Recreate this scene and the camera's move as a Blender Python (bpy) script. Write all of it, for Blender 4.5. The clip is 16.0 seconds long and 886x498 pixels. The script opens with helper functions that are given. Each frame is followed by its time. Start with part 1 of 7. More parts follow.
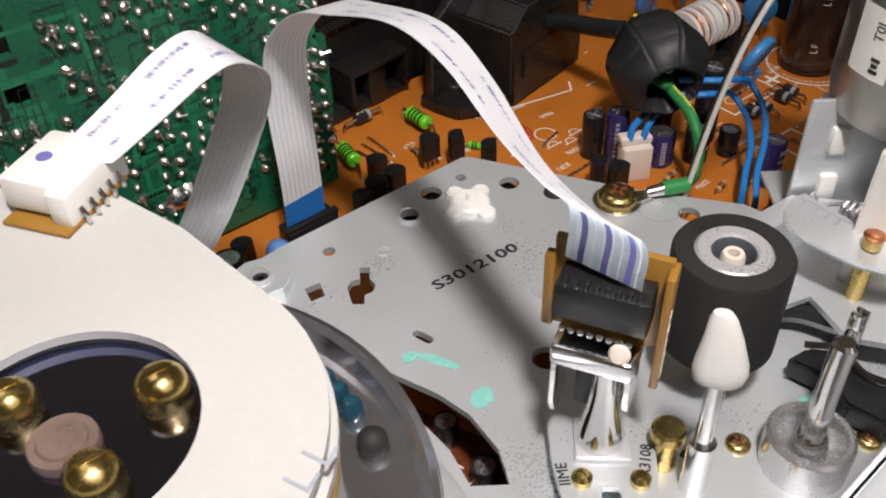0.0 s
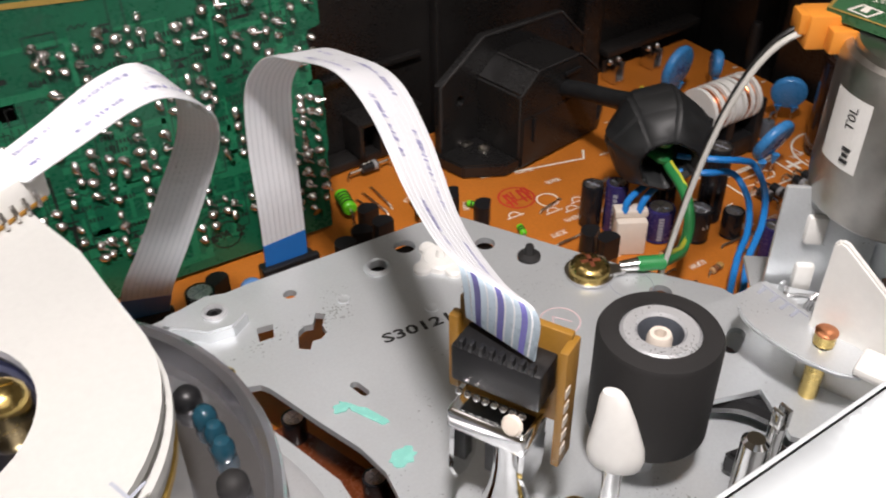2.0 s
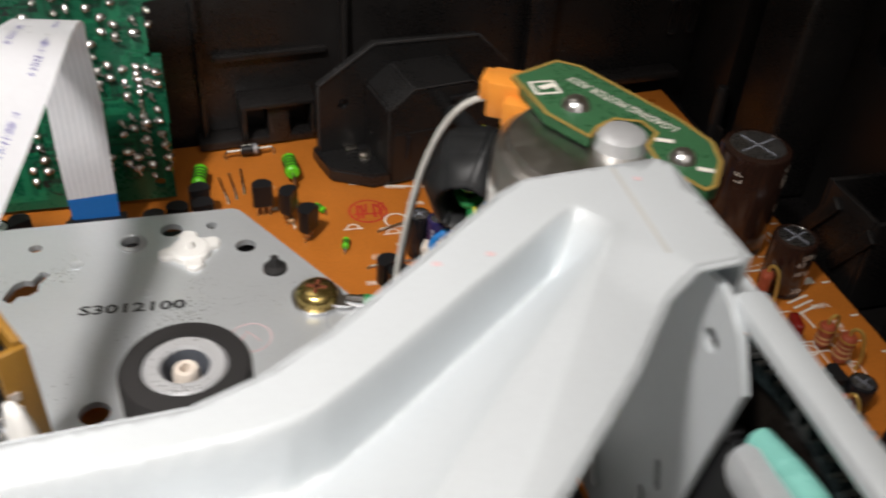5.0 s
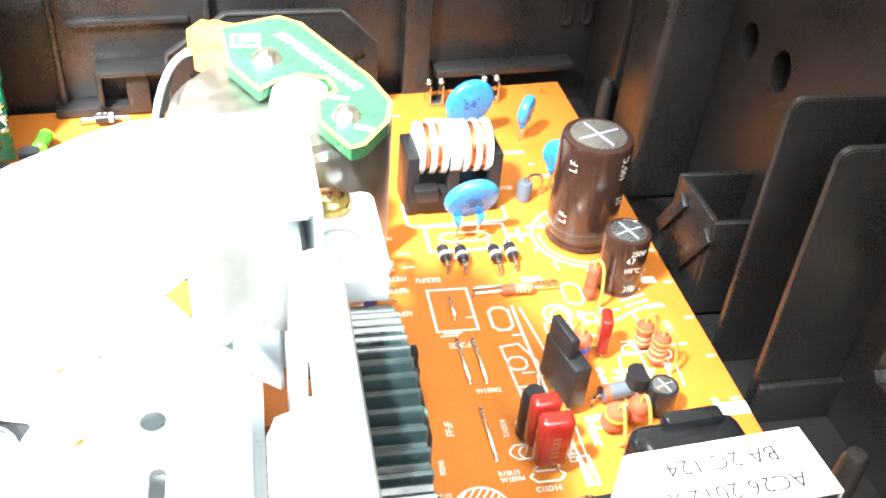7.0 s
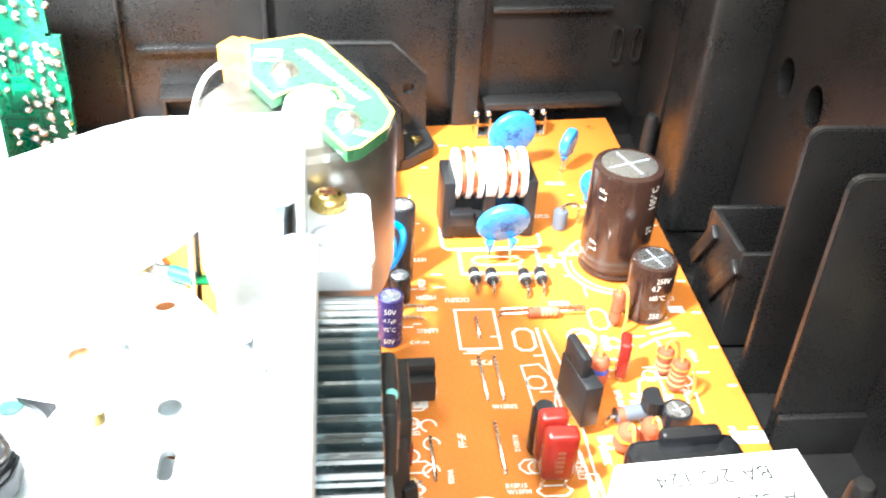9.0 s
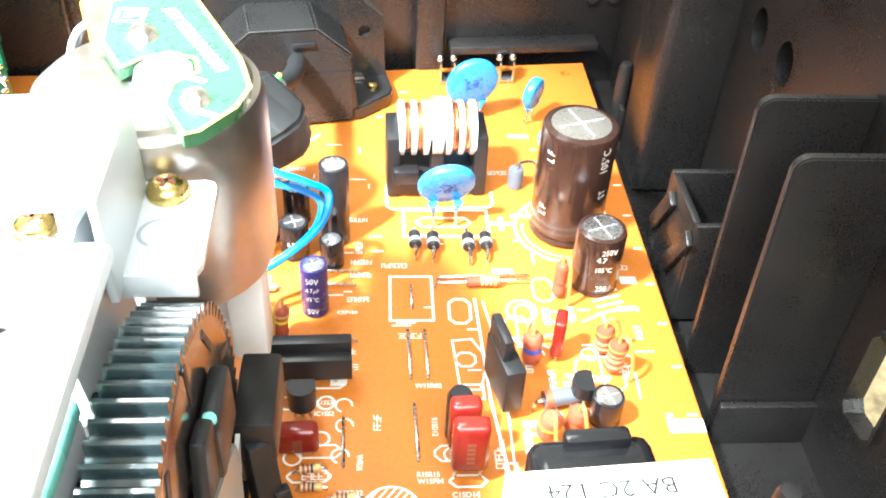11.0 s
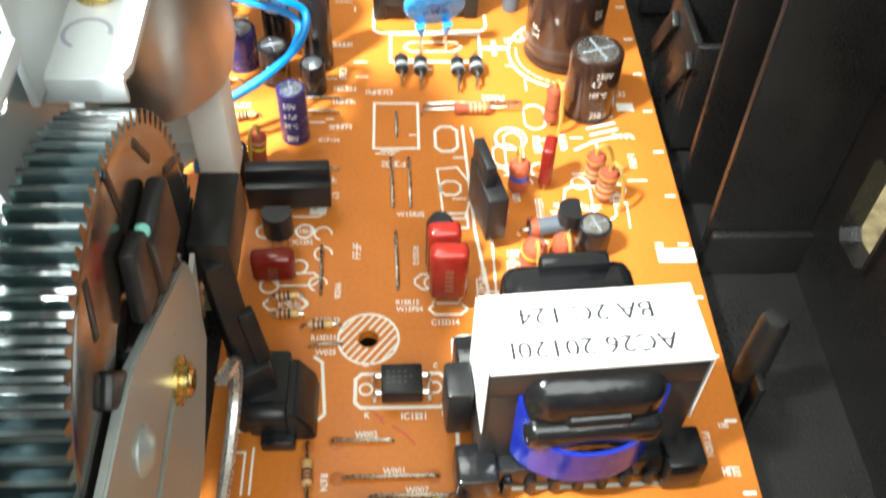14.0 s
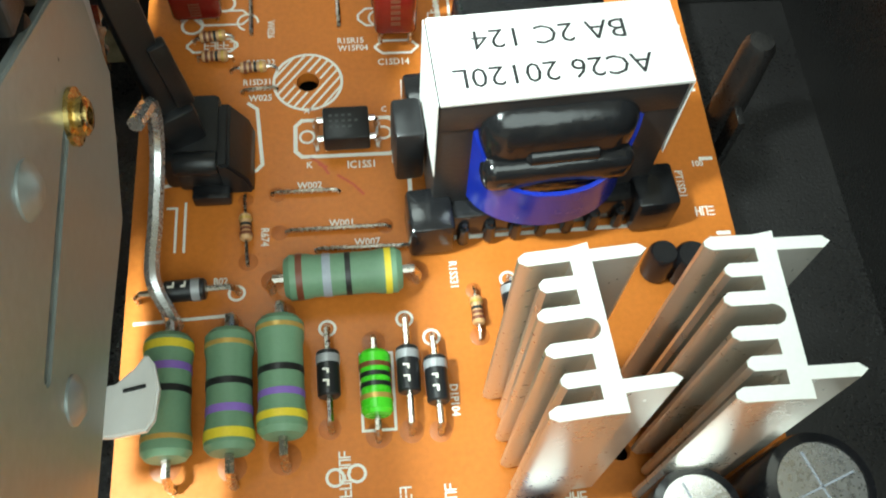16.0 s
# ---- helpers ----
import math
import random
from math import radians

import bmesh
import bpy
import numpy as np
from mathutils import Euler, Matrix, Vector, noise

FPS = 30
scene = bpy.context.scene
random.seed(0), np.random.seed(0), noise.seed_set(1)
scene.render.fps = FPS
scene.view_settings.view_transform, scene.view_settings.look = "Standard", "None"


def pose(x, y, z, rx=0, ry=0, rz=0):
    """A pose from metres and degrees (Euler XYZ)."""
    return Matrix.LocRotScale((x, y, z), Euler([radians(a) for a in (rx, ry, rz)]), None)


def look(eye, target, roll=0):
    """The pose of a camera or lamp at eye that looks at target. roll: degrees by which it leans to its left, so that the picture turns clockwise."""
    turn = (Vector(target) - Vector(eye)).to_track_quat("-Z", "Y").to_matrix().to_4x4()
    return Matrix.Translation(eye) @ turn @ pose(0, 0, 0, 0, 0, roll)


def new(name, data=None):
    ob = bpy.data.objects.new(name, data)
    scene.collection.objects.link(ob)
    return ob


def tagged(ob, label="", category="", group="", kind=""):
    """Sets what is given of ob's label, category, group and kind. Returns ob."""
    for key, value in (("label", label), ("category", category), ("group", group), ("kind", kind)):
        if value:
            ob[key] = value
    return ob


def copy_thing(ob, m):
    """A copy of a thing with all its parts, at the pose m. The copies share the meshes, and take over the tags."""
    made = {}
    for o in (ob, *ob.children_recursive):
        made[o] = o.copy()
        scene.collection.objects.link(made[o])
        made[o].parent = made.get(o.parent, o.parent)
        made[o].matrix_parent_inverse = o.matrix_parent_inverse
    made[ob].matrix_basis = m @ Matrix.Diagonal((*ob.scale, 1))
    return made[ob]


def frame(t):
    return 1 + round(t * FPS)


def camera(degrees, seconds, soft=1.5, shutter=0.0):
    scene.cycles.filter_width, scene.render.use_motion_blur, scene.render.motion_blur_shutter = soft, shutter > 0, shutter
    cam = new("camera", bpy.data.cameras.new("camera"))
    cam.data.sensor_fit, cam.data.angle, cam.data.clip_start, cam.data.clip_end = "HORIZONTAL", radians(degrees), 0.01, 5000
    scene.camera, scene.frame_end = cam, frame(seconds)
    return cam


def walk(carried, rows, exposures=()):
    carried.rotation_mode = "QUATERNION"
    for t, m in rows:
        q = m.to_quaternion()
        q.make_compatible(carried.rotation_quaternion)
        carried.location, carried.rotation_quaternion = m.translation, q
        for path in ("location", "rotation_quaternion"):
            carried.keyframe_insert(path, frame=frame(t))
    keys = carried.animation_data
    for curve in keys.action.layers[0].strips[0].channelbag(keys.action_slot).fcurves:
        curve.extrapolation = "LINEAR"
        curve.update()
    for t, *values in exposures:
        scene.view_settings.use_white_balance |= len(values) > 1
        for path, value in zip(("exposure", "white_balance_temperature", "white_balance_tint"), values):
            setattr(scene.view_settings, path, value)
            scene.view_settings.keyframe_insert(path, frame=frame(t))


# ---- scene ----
CM = 0.01  # the scene is written in centimetres

# ---- camera and its walk ----
cam = camera(51.3, 16.0, soft=1.9, shutter=0.5)
PATH = [
    (0, (-15.715, -3.836, 11.568), (-11.132, 2.178, 5.023), -2.14),
    (0.5, (-15.195, -4.028, 11.514), (-10.696, 2.091, 5.009), -2.41),
    (1, (-14.715, -4.102, 11.349), (-10.174, 2.109, 4.962), -1.31),
    (1.5, (-14.256, -4.300, 11.382), (-9.867, 2.136, 5.113), -1.40),
    (2, (-14.047, -4.904, 11.376), (-9.958, 1.951, 5.351), -0.73),
    (2.5, (-14.265, -5.456, 11.875), (-10.827, 1.883, 6.017), -1.65),
    (3, (-13.028, -5.830, 11.690), (-10.169, 1.807, 5.901), -0.58),
    (3.5, (-11.888, -6.228, 11.905), (-9.376, 1.415, 5.966), 0.04),
    (4, (-10.666, -6.800, 11.626), (-8.142, 0.783, 5.615), 2.62),
    (4.5, (-9.351, -6.776, 11.520), (-6.959, 0.712, 5.340), 4.06),
    (5, (-7.045, -7.187, 11.758), (-4.769, 0.355, 5.598), 4.08),
    (5.2, (-6.152, -7.413, 11.760), (-3.928, 0.117, 5.568), 4.13),
    (7.3, (-2.804, -8.042, 11.193), (-0.982, -0.354, 5.063), 5.46),
    (7.5, (-2.729, -8.211, 11.186), (-1.118, -0.513, 5.010), 4.46),
    (8, (-2.662, -8.503, 11.069), (-1.354, -0.647, 5.022), 3.54),
    (8.5, (-2.496, -8.562, 11.080), (-1.384, -0.632, 5.089), 3.27),
    (9, (-2.043, -8.739, 11.222), (-1.000, -0.644, 5.445), 3.65),
    (9.5, (-1.314, -7.853, 11.418), (-0.164, 0.060, 5.414), 2.95),
    (10, (-0.468, -7.453, 11.438), (0.539, 0.371, 5.292), 2.06),
    (10.2, (-0.416, -7.496, 11.349), (0.541, 0.236, 5.080), 2.86),
    (12.5, (0.360, -7.540, 11.225), (0.729, 0.009, 4.678), 2.05),
    (13, (0.364, -7.495, 11.172), (0.781, -0.015, 4.548), 2.56),
    (13.5, (0.374, -7.377, 10.933), (0.884, -0.237, 3.951), 3.28),
    (14, (0.459, -7.370, 10.617), (0.916, -0.911, 2.998), 2.65),
    (14.5, (0.452, -7.249, 10.361), (0.934, -1.305, 2.334), 3.09),
    (15, (0.543, -7.116, 10.107), (1.110, -1.615, 1.775), 3.72),
    (15.5, (0.722, -7.159, 9.624), (1.495, -2.303, 0.917), 5.14),
    (16, (0.717, -7.097, 9.385), (1.455, -2.646, 0.460), 5.37),
]
EXPOSURES = [
    (0.0, -0.42, 6600, 16), (1.5, -0.37, 6600, 16), (2.2, -0.22, 6550, 16), (3.5, 0.22, 6500, 15), (4.5, -0.45, 6550, 13), (5.2, -0.35, 6550, 12),
    (7.3, 3.5, 5800, 2), (9.0, 3.5, 5750, 2), (10.0, 3.75, 5700, 2), (12.5, 3.2, 5850, 0), (13.5, 3.05, 5900, -4), (14.0, 2.55, 5950, -2), (14.5, 2.05, 5850, -4), (16.0, 2.0, 5650, -12),
]
walk(cam, [(t, look(Vector(eye) * CM, Vector(target) * CM, roll)) for t, eye, target, roll in PATH], EXPOSURES)

# ---- light ----
world = bpy.data.worlds.new("world")
scene.world = world
world.use_nodes = True
world.node_tree.nodes["Background"].inputs[0].default_value = (0.75, 0.8, 0.9, 1)
world.node_tree.nodes["Background"].inputs[1].default_value = 0.055


def area_lamp(name, eye, target, size, watts, colour):
    data = bpy.data.lights.new(name, "AREA")
    data.shape, data.size, data.energy, data.color = "DISK", size * CM, watts, colour
    ob = new(name, data)
    ob.matrix_world = look(Vector(eye) * CM, Vector(target) * CM)
    return ob


def spot_lamp(name, eye, target, size, angle, watts, colour):
    """A reflector lamp, brightest in its middle."""
    data = bpy.data.lights.new(name, "SPOT")
    data.shadow_soft_size, data.spot_size, data.spot_blend = size * CM, radians(angle), 1.0
    data.energy, data.color = watts, colour
    ob = new(name, data)
    ob.matrix_world = look(Vector(eye) * CM, Vector(target) * CM)
    return ob


spot_lamp("bench_lamp", (-15.0, -7.0, 29.0), (-9.5, 2.5, 1.0), 1.6, 60.0, 5.8, (1.0, 0.97, 0.93))
area_lamp("ceiling_lamp", (-38.0, 62.0, 150.0), (0.0, 0.0, 0.0), 60.0, 1.8, (1.0, 0.95, 0.88))
# broad fill added in front, with no window or fixture behind it
area_lamp("front_fill_light", (4.0, -80.0, 105.0), (0.0, 0.0, 0.0), 120.0, 4.2, (1.0, 0.96, 0.91))


# ---- materials ----
def material(name, colour, rough=0.5, metal=0.0, vary=0.12, scale=900.0, bump=0.0, coarse=120.0, spec=0.5, piece=0.0, coat=0.0, rough_vary=0.1, dust=0.0):
    """A surface with two scales of variation in colour, roughness and relief."""
    m = bpy.data.materials.new(name)
    m.use_nodes = True
    n, link = m.node_tree.nodes, m.node_tree.links.new
    bsdf = n["Principled BSDF"]
    bsdf.inputs["Metallic"].default_value = metal
    bsdf.inputs["Specular IOR Level"].default_value = spec
    bsdf.inputs["Coat Weight"].default_value = coat
    bsdf.inputs["Coat Roughness"].default_value = 0.15
    coords = n.new("ShaderNodeTexCoord")
    fine, wide = n.new("ShaderNodeTexNoise"), n.new("ShaderNodeTexNoise")
    fine.inputs["Scale"].default_value, fine.inputs["Detail"].default_value = scale, 4.0
    wide.inputs["Scale"].default_value, wide.inputs["Detail"].default_value = coarse, 3.0
    link(coords.outputs["Object"], fine.inputs["Vector"])
    link(coords.outputs["Object"], wide.inputs["Vector"])
    add = n.new("ShaderNodeMath")
    add.operation = "ADD"
    link(fine.outputs["Fac"], add.inputs[0])
    link(wide.outputs["Fac"], add.inputs[1])
    spread = n.new("ShaderNodeMapRange")
    spread.inputs["From Min"].default_value, spread.inputs["From Max"].default_value = 0.6, 1.4
    spread.inputs["To Min"].default_value, spread.inputs["To Max"].default_value = 1 - vary, 1 + vary
    link(add.outputs[0], spread.inputs["Value"])
    hsv = n.new("ShaderNodeHueSaturation")
    hsv.inputs["Color"].default_value = (*colour, 1)
    if piece:
        info, shift, mult = n.new("ShaderNodeObjectInfo"), n.new("ShaderNodeMapRange"), n.new("ShaderNodeMath")
        shift.inputs["To Min"].default_value, shift.inputs["To Max"].default_value = 1 - piece, 1 + piece
        mult.operation = "MULTIPLY"
        link(info.outputs["Random"], shift.inputs["Value"])
        link(shift.outputs[0], mult.inputs[0])
        link(spread.outputs[0], mult.inputs[1])
        link(mult.outputs[0], hsv.inputs["Value"])
    else:
        link(spread.outputs[0], hsv.inputs["Value"])
    base = hsv.outputs["Color"]
    if dust:
        specks, where, cut, mix = n.new("ShaderNodeTexNoise"), n.new("ShaderNodeTexNoise"), n.new("ShaderNodeMapRange"), n.new("ShaderNodeMix")
        specks.inputs["Scale"].default_value, where.inputs["Scale"].default_value = 2600.0, 12.0
        link(coords.outputs["Object"], specks.inputs["Vector"])
        link(coords.outputs["Object"], where.inputs["Vector"])
        both = n.new("ShaderNodeMath")
        both.operation = "MULTIPLY"
        link(specks.outputs["Fac"], both.inputs[0])
        link(where.outputs["Fac"], both.inputs[1])
        cut.inputs["From Min"].default_value, cut.inputs["From Max"].default_value = 0.40, 0.50
        cut.inputs["To Max"].default_value = dust
        link(both.outputs[0], cut.inputs["Value"])
        mix.data_type = "RGBA"
        link(cut.outputs[0], mix.inputs[0])
        link(base, mix.inputs[6])
        mix.inputs[7].default_value = (0.35, 0.33, 0.30, 1)
        base = mix.outputs[2]
    link(base, bsdf.inputs["Base Color"])
    gloss = n.new("ShaderNodeMapRange")
    gloss.inputs["From Min"].default_value, gloss.inputs["From Max"].default_value = 0.6, 1.4
    gloss.inputs["To Min"].default_value, gloss.inputs["To Max"].default_value = max(rough - rough_vary, 0.03), min(rough + rough_vary, 1.0)
    link(add.outputs[0], gloss.inputs["Value"])
    link(gloss.outputs[0], bsdf.inputs["Roughness"])
    if bump:
        b = n.new("ShaderNodeBump")
        b.inputs["Strength"].default_value, b.inputs["Distance"].default_value = bump, 0.0002
        link(fine.outputs["Fac"], b.inputs["Height"])
        link(b.outputs[0], bsdf.inputs["Normal"])
    return m


M_BOARD = material("phenolic_board", (0.50, 0.158, 0.022), 0.36, 0, 0.14, 1500, 0.05, 90, 0.32)
M_BOARD_EDGE = material("board_edge", (0.42, 0.22, 0.06), 0.7, 0, 0.1, 2500, 0.2)
M_GREEN = material("green_solder_mask", (0.006, 0.105, 0.052), 0.3, 0, 0.2, 1200, 0.04, 150)
M_GREEN_LIGHT = material("green_mask_over_copper", (0.012, 0.17, 0.08), 0.3, 0, 0.15, 1200, 0.04, 200)
M_SOLDER = material("solder", (0.74, 0.73, 0.72), 0.20, 1.0, 0.1, 2500, 0.1)
M_TIN = material("tinned_wire", (0.60, 0.56, 0.50), 0.28, 1.0, 0.1, 2500)
M_SILK = material("white_screen_print", (0.78, 0.74, 0.66), 0.6, 0, 0.1, 5000)
M_SILK_BLACK = material("black_screen_print", (0.012, 0.014, 0.013), 0.5, 0, 0.2, 4000)
M_RED_INK = material("red_ink", (0.50, 0.035, 0.02), 0.5, 0, 0.25, 3500)
M_RED_SMEAR = material("thin_red_ink", (0.46, 0.07, 0.02), 0.4, 0, 0.3, 3500)
M_PINK_INK = material("pink_ink", (0.66, 0.47, 0.48), 0.5, 0, 0.1, 3500)
M_STEEL = material("zinc_plated_steel", (0.66, 0.69, 0.71), 0.34, 0.55, 0.06, 2200, 0.03, 60)
M_COVER = material("pale_galvanised_sheet", (0.60, 0.635, 0.655), 0.40, 0.2, 0.03, 1600, 0.0, 50)
M_CHROME = material("polished_steel", (0.80, 0.80, 0.80), 0.09, 1.0, 0.06, 1500, 0.0, 100, rough_vary=0.05)
M_ALU = material("machined_aluminium", (0.76, 0.77, 0.79), 0.34, 0.6, 0.06, 2500, 0.03, 80)
M_DRUM_PLATE = material("matt_white_coated_plate", (0.50, 0.50, 0.48), 0.5, 0, 0.05, 1500, 0.03, 60)
M_BRASS = material("yellow_passivated_screw", (0.62, 0.46, 0.17), 0.25, 1.0, 0.2, 1800, 0.05, 300)
M_COPPER = material("copper_winding", (0.66, 0.27, 0.13), 0.3, 1.0, 0.15, 2500)
M_BLACK = material("black_plastic", (0.011, 0.011, 0.012), 0.38, 0, 0.3, 2500, 0.12, 80, 0.4, dust=0.3)
M_GEAR = material("greasy_black_gear_plastic", (0.016, 0.013, 0.011), 0.17, 0, 0.3, 900, 0.06, 300, 0.6, coat=0.6)
M_TEETH = material("worn_greasy_tooth_plastic", (0.014, 0.023, 0.025), 0.20, 0, 0.35, 1400, 0.2, 350, 0.8, coat=0.6)
M_CHASSIS = material("black_textured_chassis_plastic", (0.0140, 0.0128, 0.0125), 0.33, 0, 0.5, 2600, 0.40, 45, 0.55, dust=0.38, rough_vary=0.16)
M_RUBBER = material("black_rubber", (0.020, 0.019, 0.019), 0.62, 0, 0.25, 1800, 0.12, 120, 0.3)
M_SLEEVE = material("black_shrink_sleeve", (0.016, 0.017, 0.018), 0.5, 0, 0.25, 500, 0.2, 150, 0.5)
M_CAP_SLEEVE = material("dark_brown_capacitor_sleeve", (0.030, 0.014, 0.010), 0.2, 0, 0.2, 1500, 0.0, 120, 0.5, coat=0.3)
M_CAP_BLACK = material("black_capacitor_sleeve", (0.012, 0.012, 0.014), 0.22, 0, 0.2, 1500, 0.0, 120)
M_PURPLE = material("violet_capacitor_sleeve", (0.030, 0.024, 0.105), 0.25, 0, 0.15, 1500, 0.0, 120)
M_CAP_TOP = material("aluminium_capacitor_top", (0.78, 0.78, 0.80), 0.3, 1.0, 0.06, 2500)
M_BLUE_CERAMIC = material("blue_ceramic_lacquer", (0.045, 0.24, 0.56), 0.28, 0, 0.12, 900, 0.05, 200, piece=0.1)
M_BLUE_DARK = material("faded_blue_ink", (0.03, 0.07, 0.25), 0.5, 0, 0.2, 4000)
M_LIGHT_BLUE = material("pale_blue_bead", (0.12, 0.27, 0.58), 0.3, 0, 0.1, 900)
M_RED_CAP = material("red_film_capacitor", (0.18, 0.012, 0.008), 0.18, 0, 0.15, 1000, 0.04, 250, piece=0.08)
M_RES_GREEN = material("sage_green_resistor", (0.16, 0.27, 0.16), 0.5, 0, 0.08, 2500, 0.08, 300, piece=0.05)
M_RES_RED = material("brick_red_resistor", (0.36, 0.075, 0.035), 0.42, 0, 0.12, 2000, 0.05, 300, piece=0.1)
M_RES_TAN = material("tan_resistor", (0.56, 0.33, 0.15), 0.42, 0, 0.12, 2000, 0.05, 300)
M_LIME = material("lime_green_inductor", (0.13, 0.62, 0.02), 0.3, 0, 0.08, 2000, 0.03, 300)
M_BAND_BLACK = material("black_band", (0.012, 0.012, 0.012), 0.45, 0, 0.2, 3000)
M_BAND_YELLOW = material("yellow_band", (0.72, 0.56, 0.03), 0.45, 0, 0.1, 3000)
M_BAND_GOLD = material("gold_band", (0.55, 0.36, 0.09), 0.35, 0.4, 0.1, 3000)
M_BAND_VIOLET = material("violet_band", (0.22, 0.12, 0.45), 0.45, 0, 0.1, 3000)
M_BAND_GREY = material("grey_band", (0.34, 0.36, 0.42), 0.45, 0, 0.1, 3000)
M_BAND_BROWN = material("brown_band", (0.16, 0.045, 0.02), 0.45, 0, 0.1, 3000)
M_BAND_BLUE = material("blue_band", (0.05, 0.08, 0.35), 0.45, 0, 0.1, 3000)
M_DIODE = material("black_diode_epoxy", (0.014, 0.014, 0.015), 0.35, 0, 0.2, 2500)
M_DIODE_BAND = material("silver_band", (0.36, 0.36, 0.37), 0.4, 0.2, 0.1, 3000)
M_GREY_DIODE = material("slate_grey_body", (0.10, 0.11, 0.13), 0.4, 0, 0.1, 2500)
M_WHITE = material("white_plastic", (0.80, 0.79, 0.76), 0.4, 0, 0.04, 900, 0.02, 150)
M_CREAM = material("cream_plastic", (0.70, 0.62, 0.54), 0.42, 0, 0.05, 900, 0.02, 150)
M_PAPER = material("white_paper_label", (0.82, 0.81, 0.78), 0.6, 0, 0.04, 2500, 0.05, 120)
M_INK = material("black_ink", (0.015, 0.015, 0.016), 0.55, 0, 0.4, 4500)
M_FFC = material("white_ribbon_polyester", (0.76, 0.77, 0.80), 0.34, 0, 0.03, 800, 0.0, 90)
M_HUB = material("turned_hub_metal", (0.66, 0.66, 0.67), 0.26, 0.85, 0.05, 2500, 0.03, 80)
M_INLET = material("glossy_black_inlet_plastic", (0.013, 0.0125, 0.0125), 0.3, 0, 0.25, 2500, 0.1, 80, 0.5, dust=0.5)
M_INLET_EDGE = material("worn_black_plastic_edge", (0.028, 0.027, 0.027), 0.5, 0, 0.4, 1800, 0.1, 200, 0.5)
M_PRINT_FAINT = material("faint_grey_print", (0.05, 0.05, 0.052), 0.5, 0, 0.3, 4000)
M_SINK = material("extruded_aluminium", (0.74, 0.70, 0.62), 0.33, 0.82, 0.05, 1800, 0.0, 90)
M_DRUM = material("turned_drum_aluminium", (0.66, 0.66, 0.70), 0.16, 0.95, 0.05, 1500, 0.02, 70, rough_vary=0.07)
M_MOTOR_GREEN = material("motor_board_mask", (0.034, 0.12, 0.050), 0.3, 0, 0.2, 1200, 0.05, 200)
M_BROWN_BOARD = material("dark_brown_laminate", (0.115, 0.030, 0.010), 0.25, 0, 0.2, 1200, 0.04, 120)
M_SPINDLE = material("dull_spindle_end", (0.28, 0.20, 0.17), 0.35, 0.5, 0.2, 1500, 0.05, 200)
M_SIDE = material("brushed_dull_steel", (0.42, 0.46, 0.45), 0.40, 0.55, 0.16, 900, 0.10, 40, rough_vary=0.14)
M_FFC_TAIL = material("pale_blue_film", (0.50, 0.61, 0.70), 0.3, 0, 0.05, 800, 0.0, 90)
M_TEAL_BEAD = material("dark_teal_lacquer", (0.01, 0.05, 0.075), 0.15, 0, 0.2, 900)
M_FFC_GREY = material("ribbon_conductor_lines", (0.64, 0.66, 0.69), 0.35, 0.3, 0.05, 800)
M_FFC_INK = material("violet_ribbon_print", (0.16, 0.15, 0.42), 0.5, 0, 0.2, 4000)
M_FFC_BLUE = material("blue_ribbon_stiffener", (0.02, 0.16, 0.50), 0.35, 0, 0.06, 900)
M_WIRE_BLUE = material("blue_wire", (0.01, 0.20, 0.58), 0.35, 0, 0.06, 900)
M_WIRE_GREEN = material("green_wire", (0.02, 0.22, 0.06), 0.4, 0, 0.08, 900)
M_WIRE_YELLOW = material("yellow_stripe", (0.55, 0.55, 0.05), 0.4, 0, 0.08, 900)
M_WIRE_GREY = material("pale_grey_wire", (0.55, 0.54, 0.50), 0.4, 0, 0.06, 900)
M_WIRE_BLACK = material("black_wire", (0.012, 0.012, 0.012), 0.4, 0, 0.1, 900)
M_ORANGE = material("orange_plastic", (0.75, 0.27, 0.035), 0.4, 0, 0.05, 900, 0.02, 150)
M_AMBER = material("amber_flex_board", (0.30, 0.15, 0.022), 0.4, 0, 0.1, 1500, 0.03, 200)
M_BLUE_TAPE = material("glossy_blue_tape", (0.012, 0.025, 0.32), 0.22, 0, 0.12, 400, 0.15, 150)
M_FERRITE = material("dark_ferrite", (0.022, 0.020, 0.020), 0.45, 0, 0.25, 2500, 0.2, 120)
M_VARNISH = material("varnished_black_bobbin", (0.010, 0.010, 0.011), 0.16, 0, 0.2, 900, 0.25, 150, dust=0.6)
M_GREASE = material("turquoise_grease", (0.22, 0.55, 0.48), 0.25, 0, 0.1, 900, 0.2, 150)
M_FLUX = material("brown_flux_stain", (0.38, 0.11, 0.016), 0.42, 0, 0.2, 1500, 0.0, 300)
M_PAD = material("bare_copper_pad", (0.72, 0.56, 0.42), 0.4, 0.5, 0.1, 2500)
M_MOTOR = material("satin_motor_can", (0.50, 0.48, 0.45), 0.36, 1.0, 0.12, 700, 0.02, 150)
M_ANODISED = material("blue_black_mirror_disc", (0.26, 0.28, 0.42), 0.10, 1.0, 0.1, 600, 0.0, 60, rough_vary=0.04)
M_CARPET = material("tan_carpet", (0.42, 0.34, 0.19), 0.95, 0, 0.75, 420, 1.0, 160)
M_WALL = material("pale_room_wall", (0.78, 0.76, 0.72), 0.8, 0, 0.04, 60, 0.02, 5)


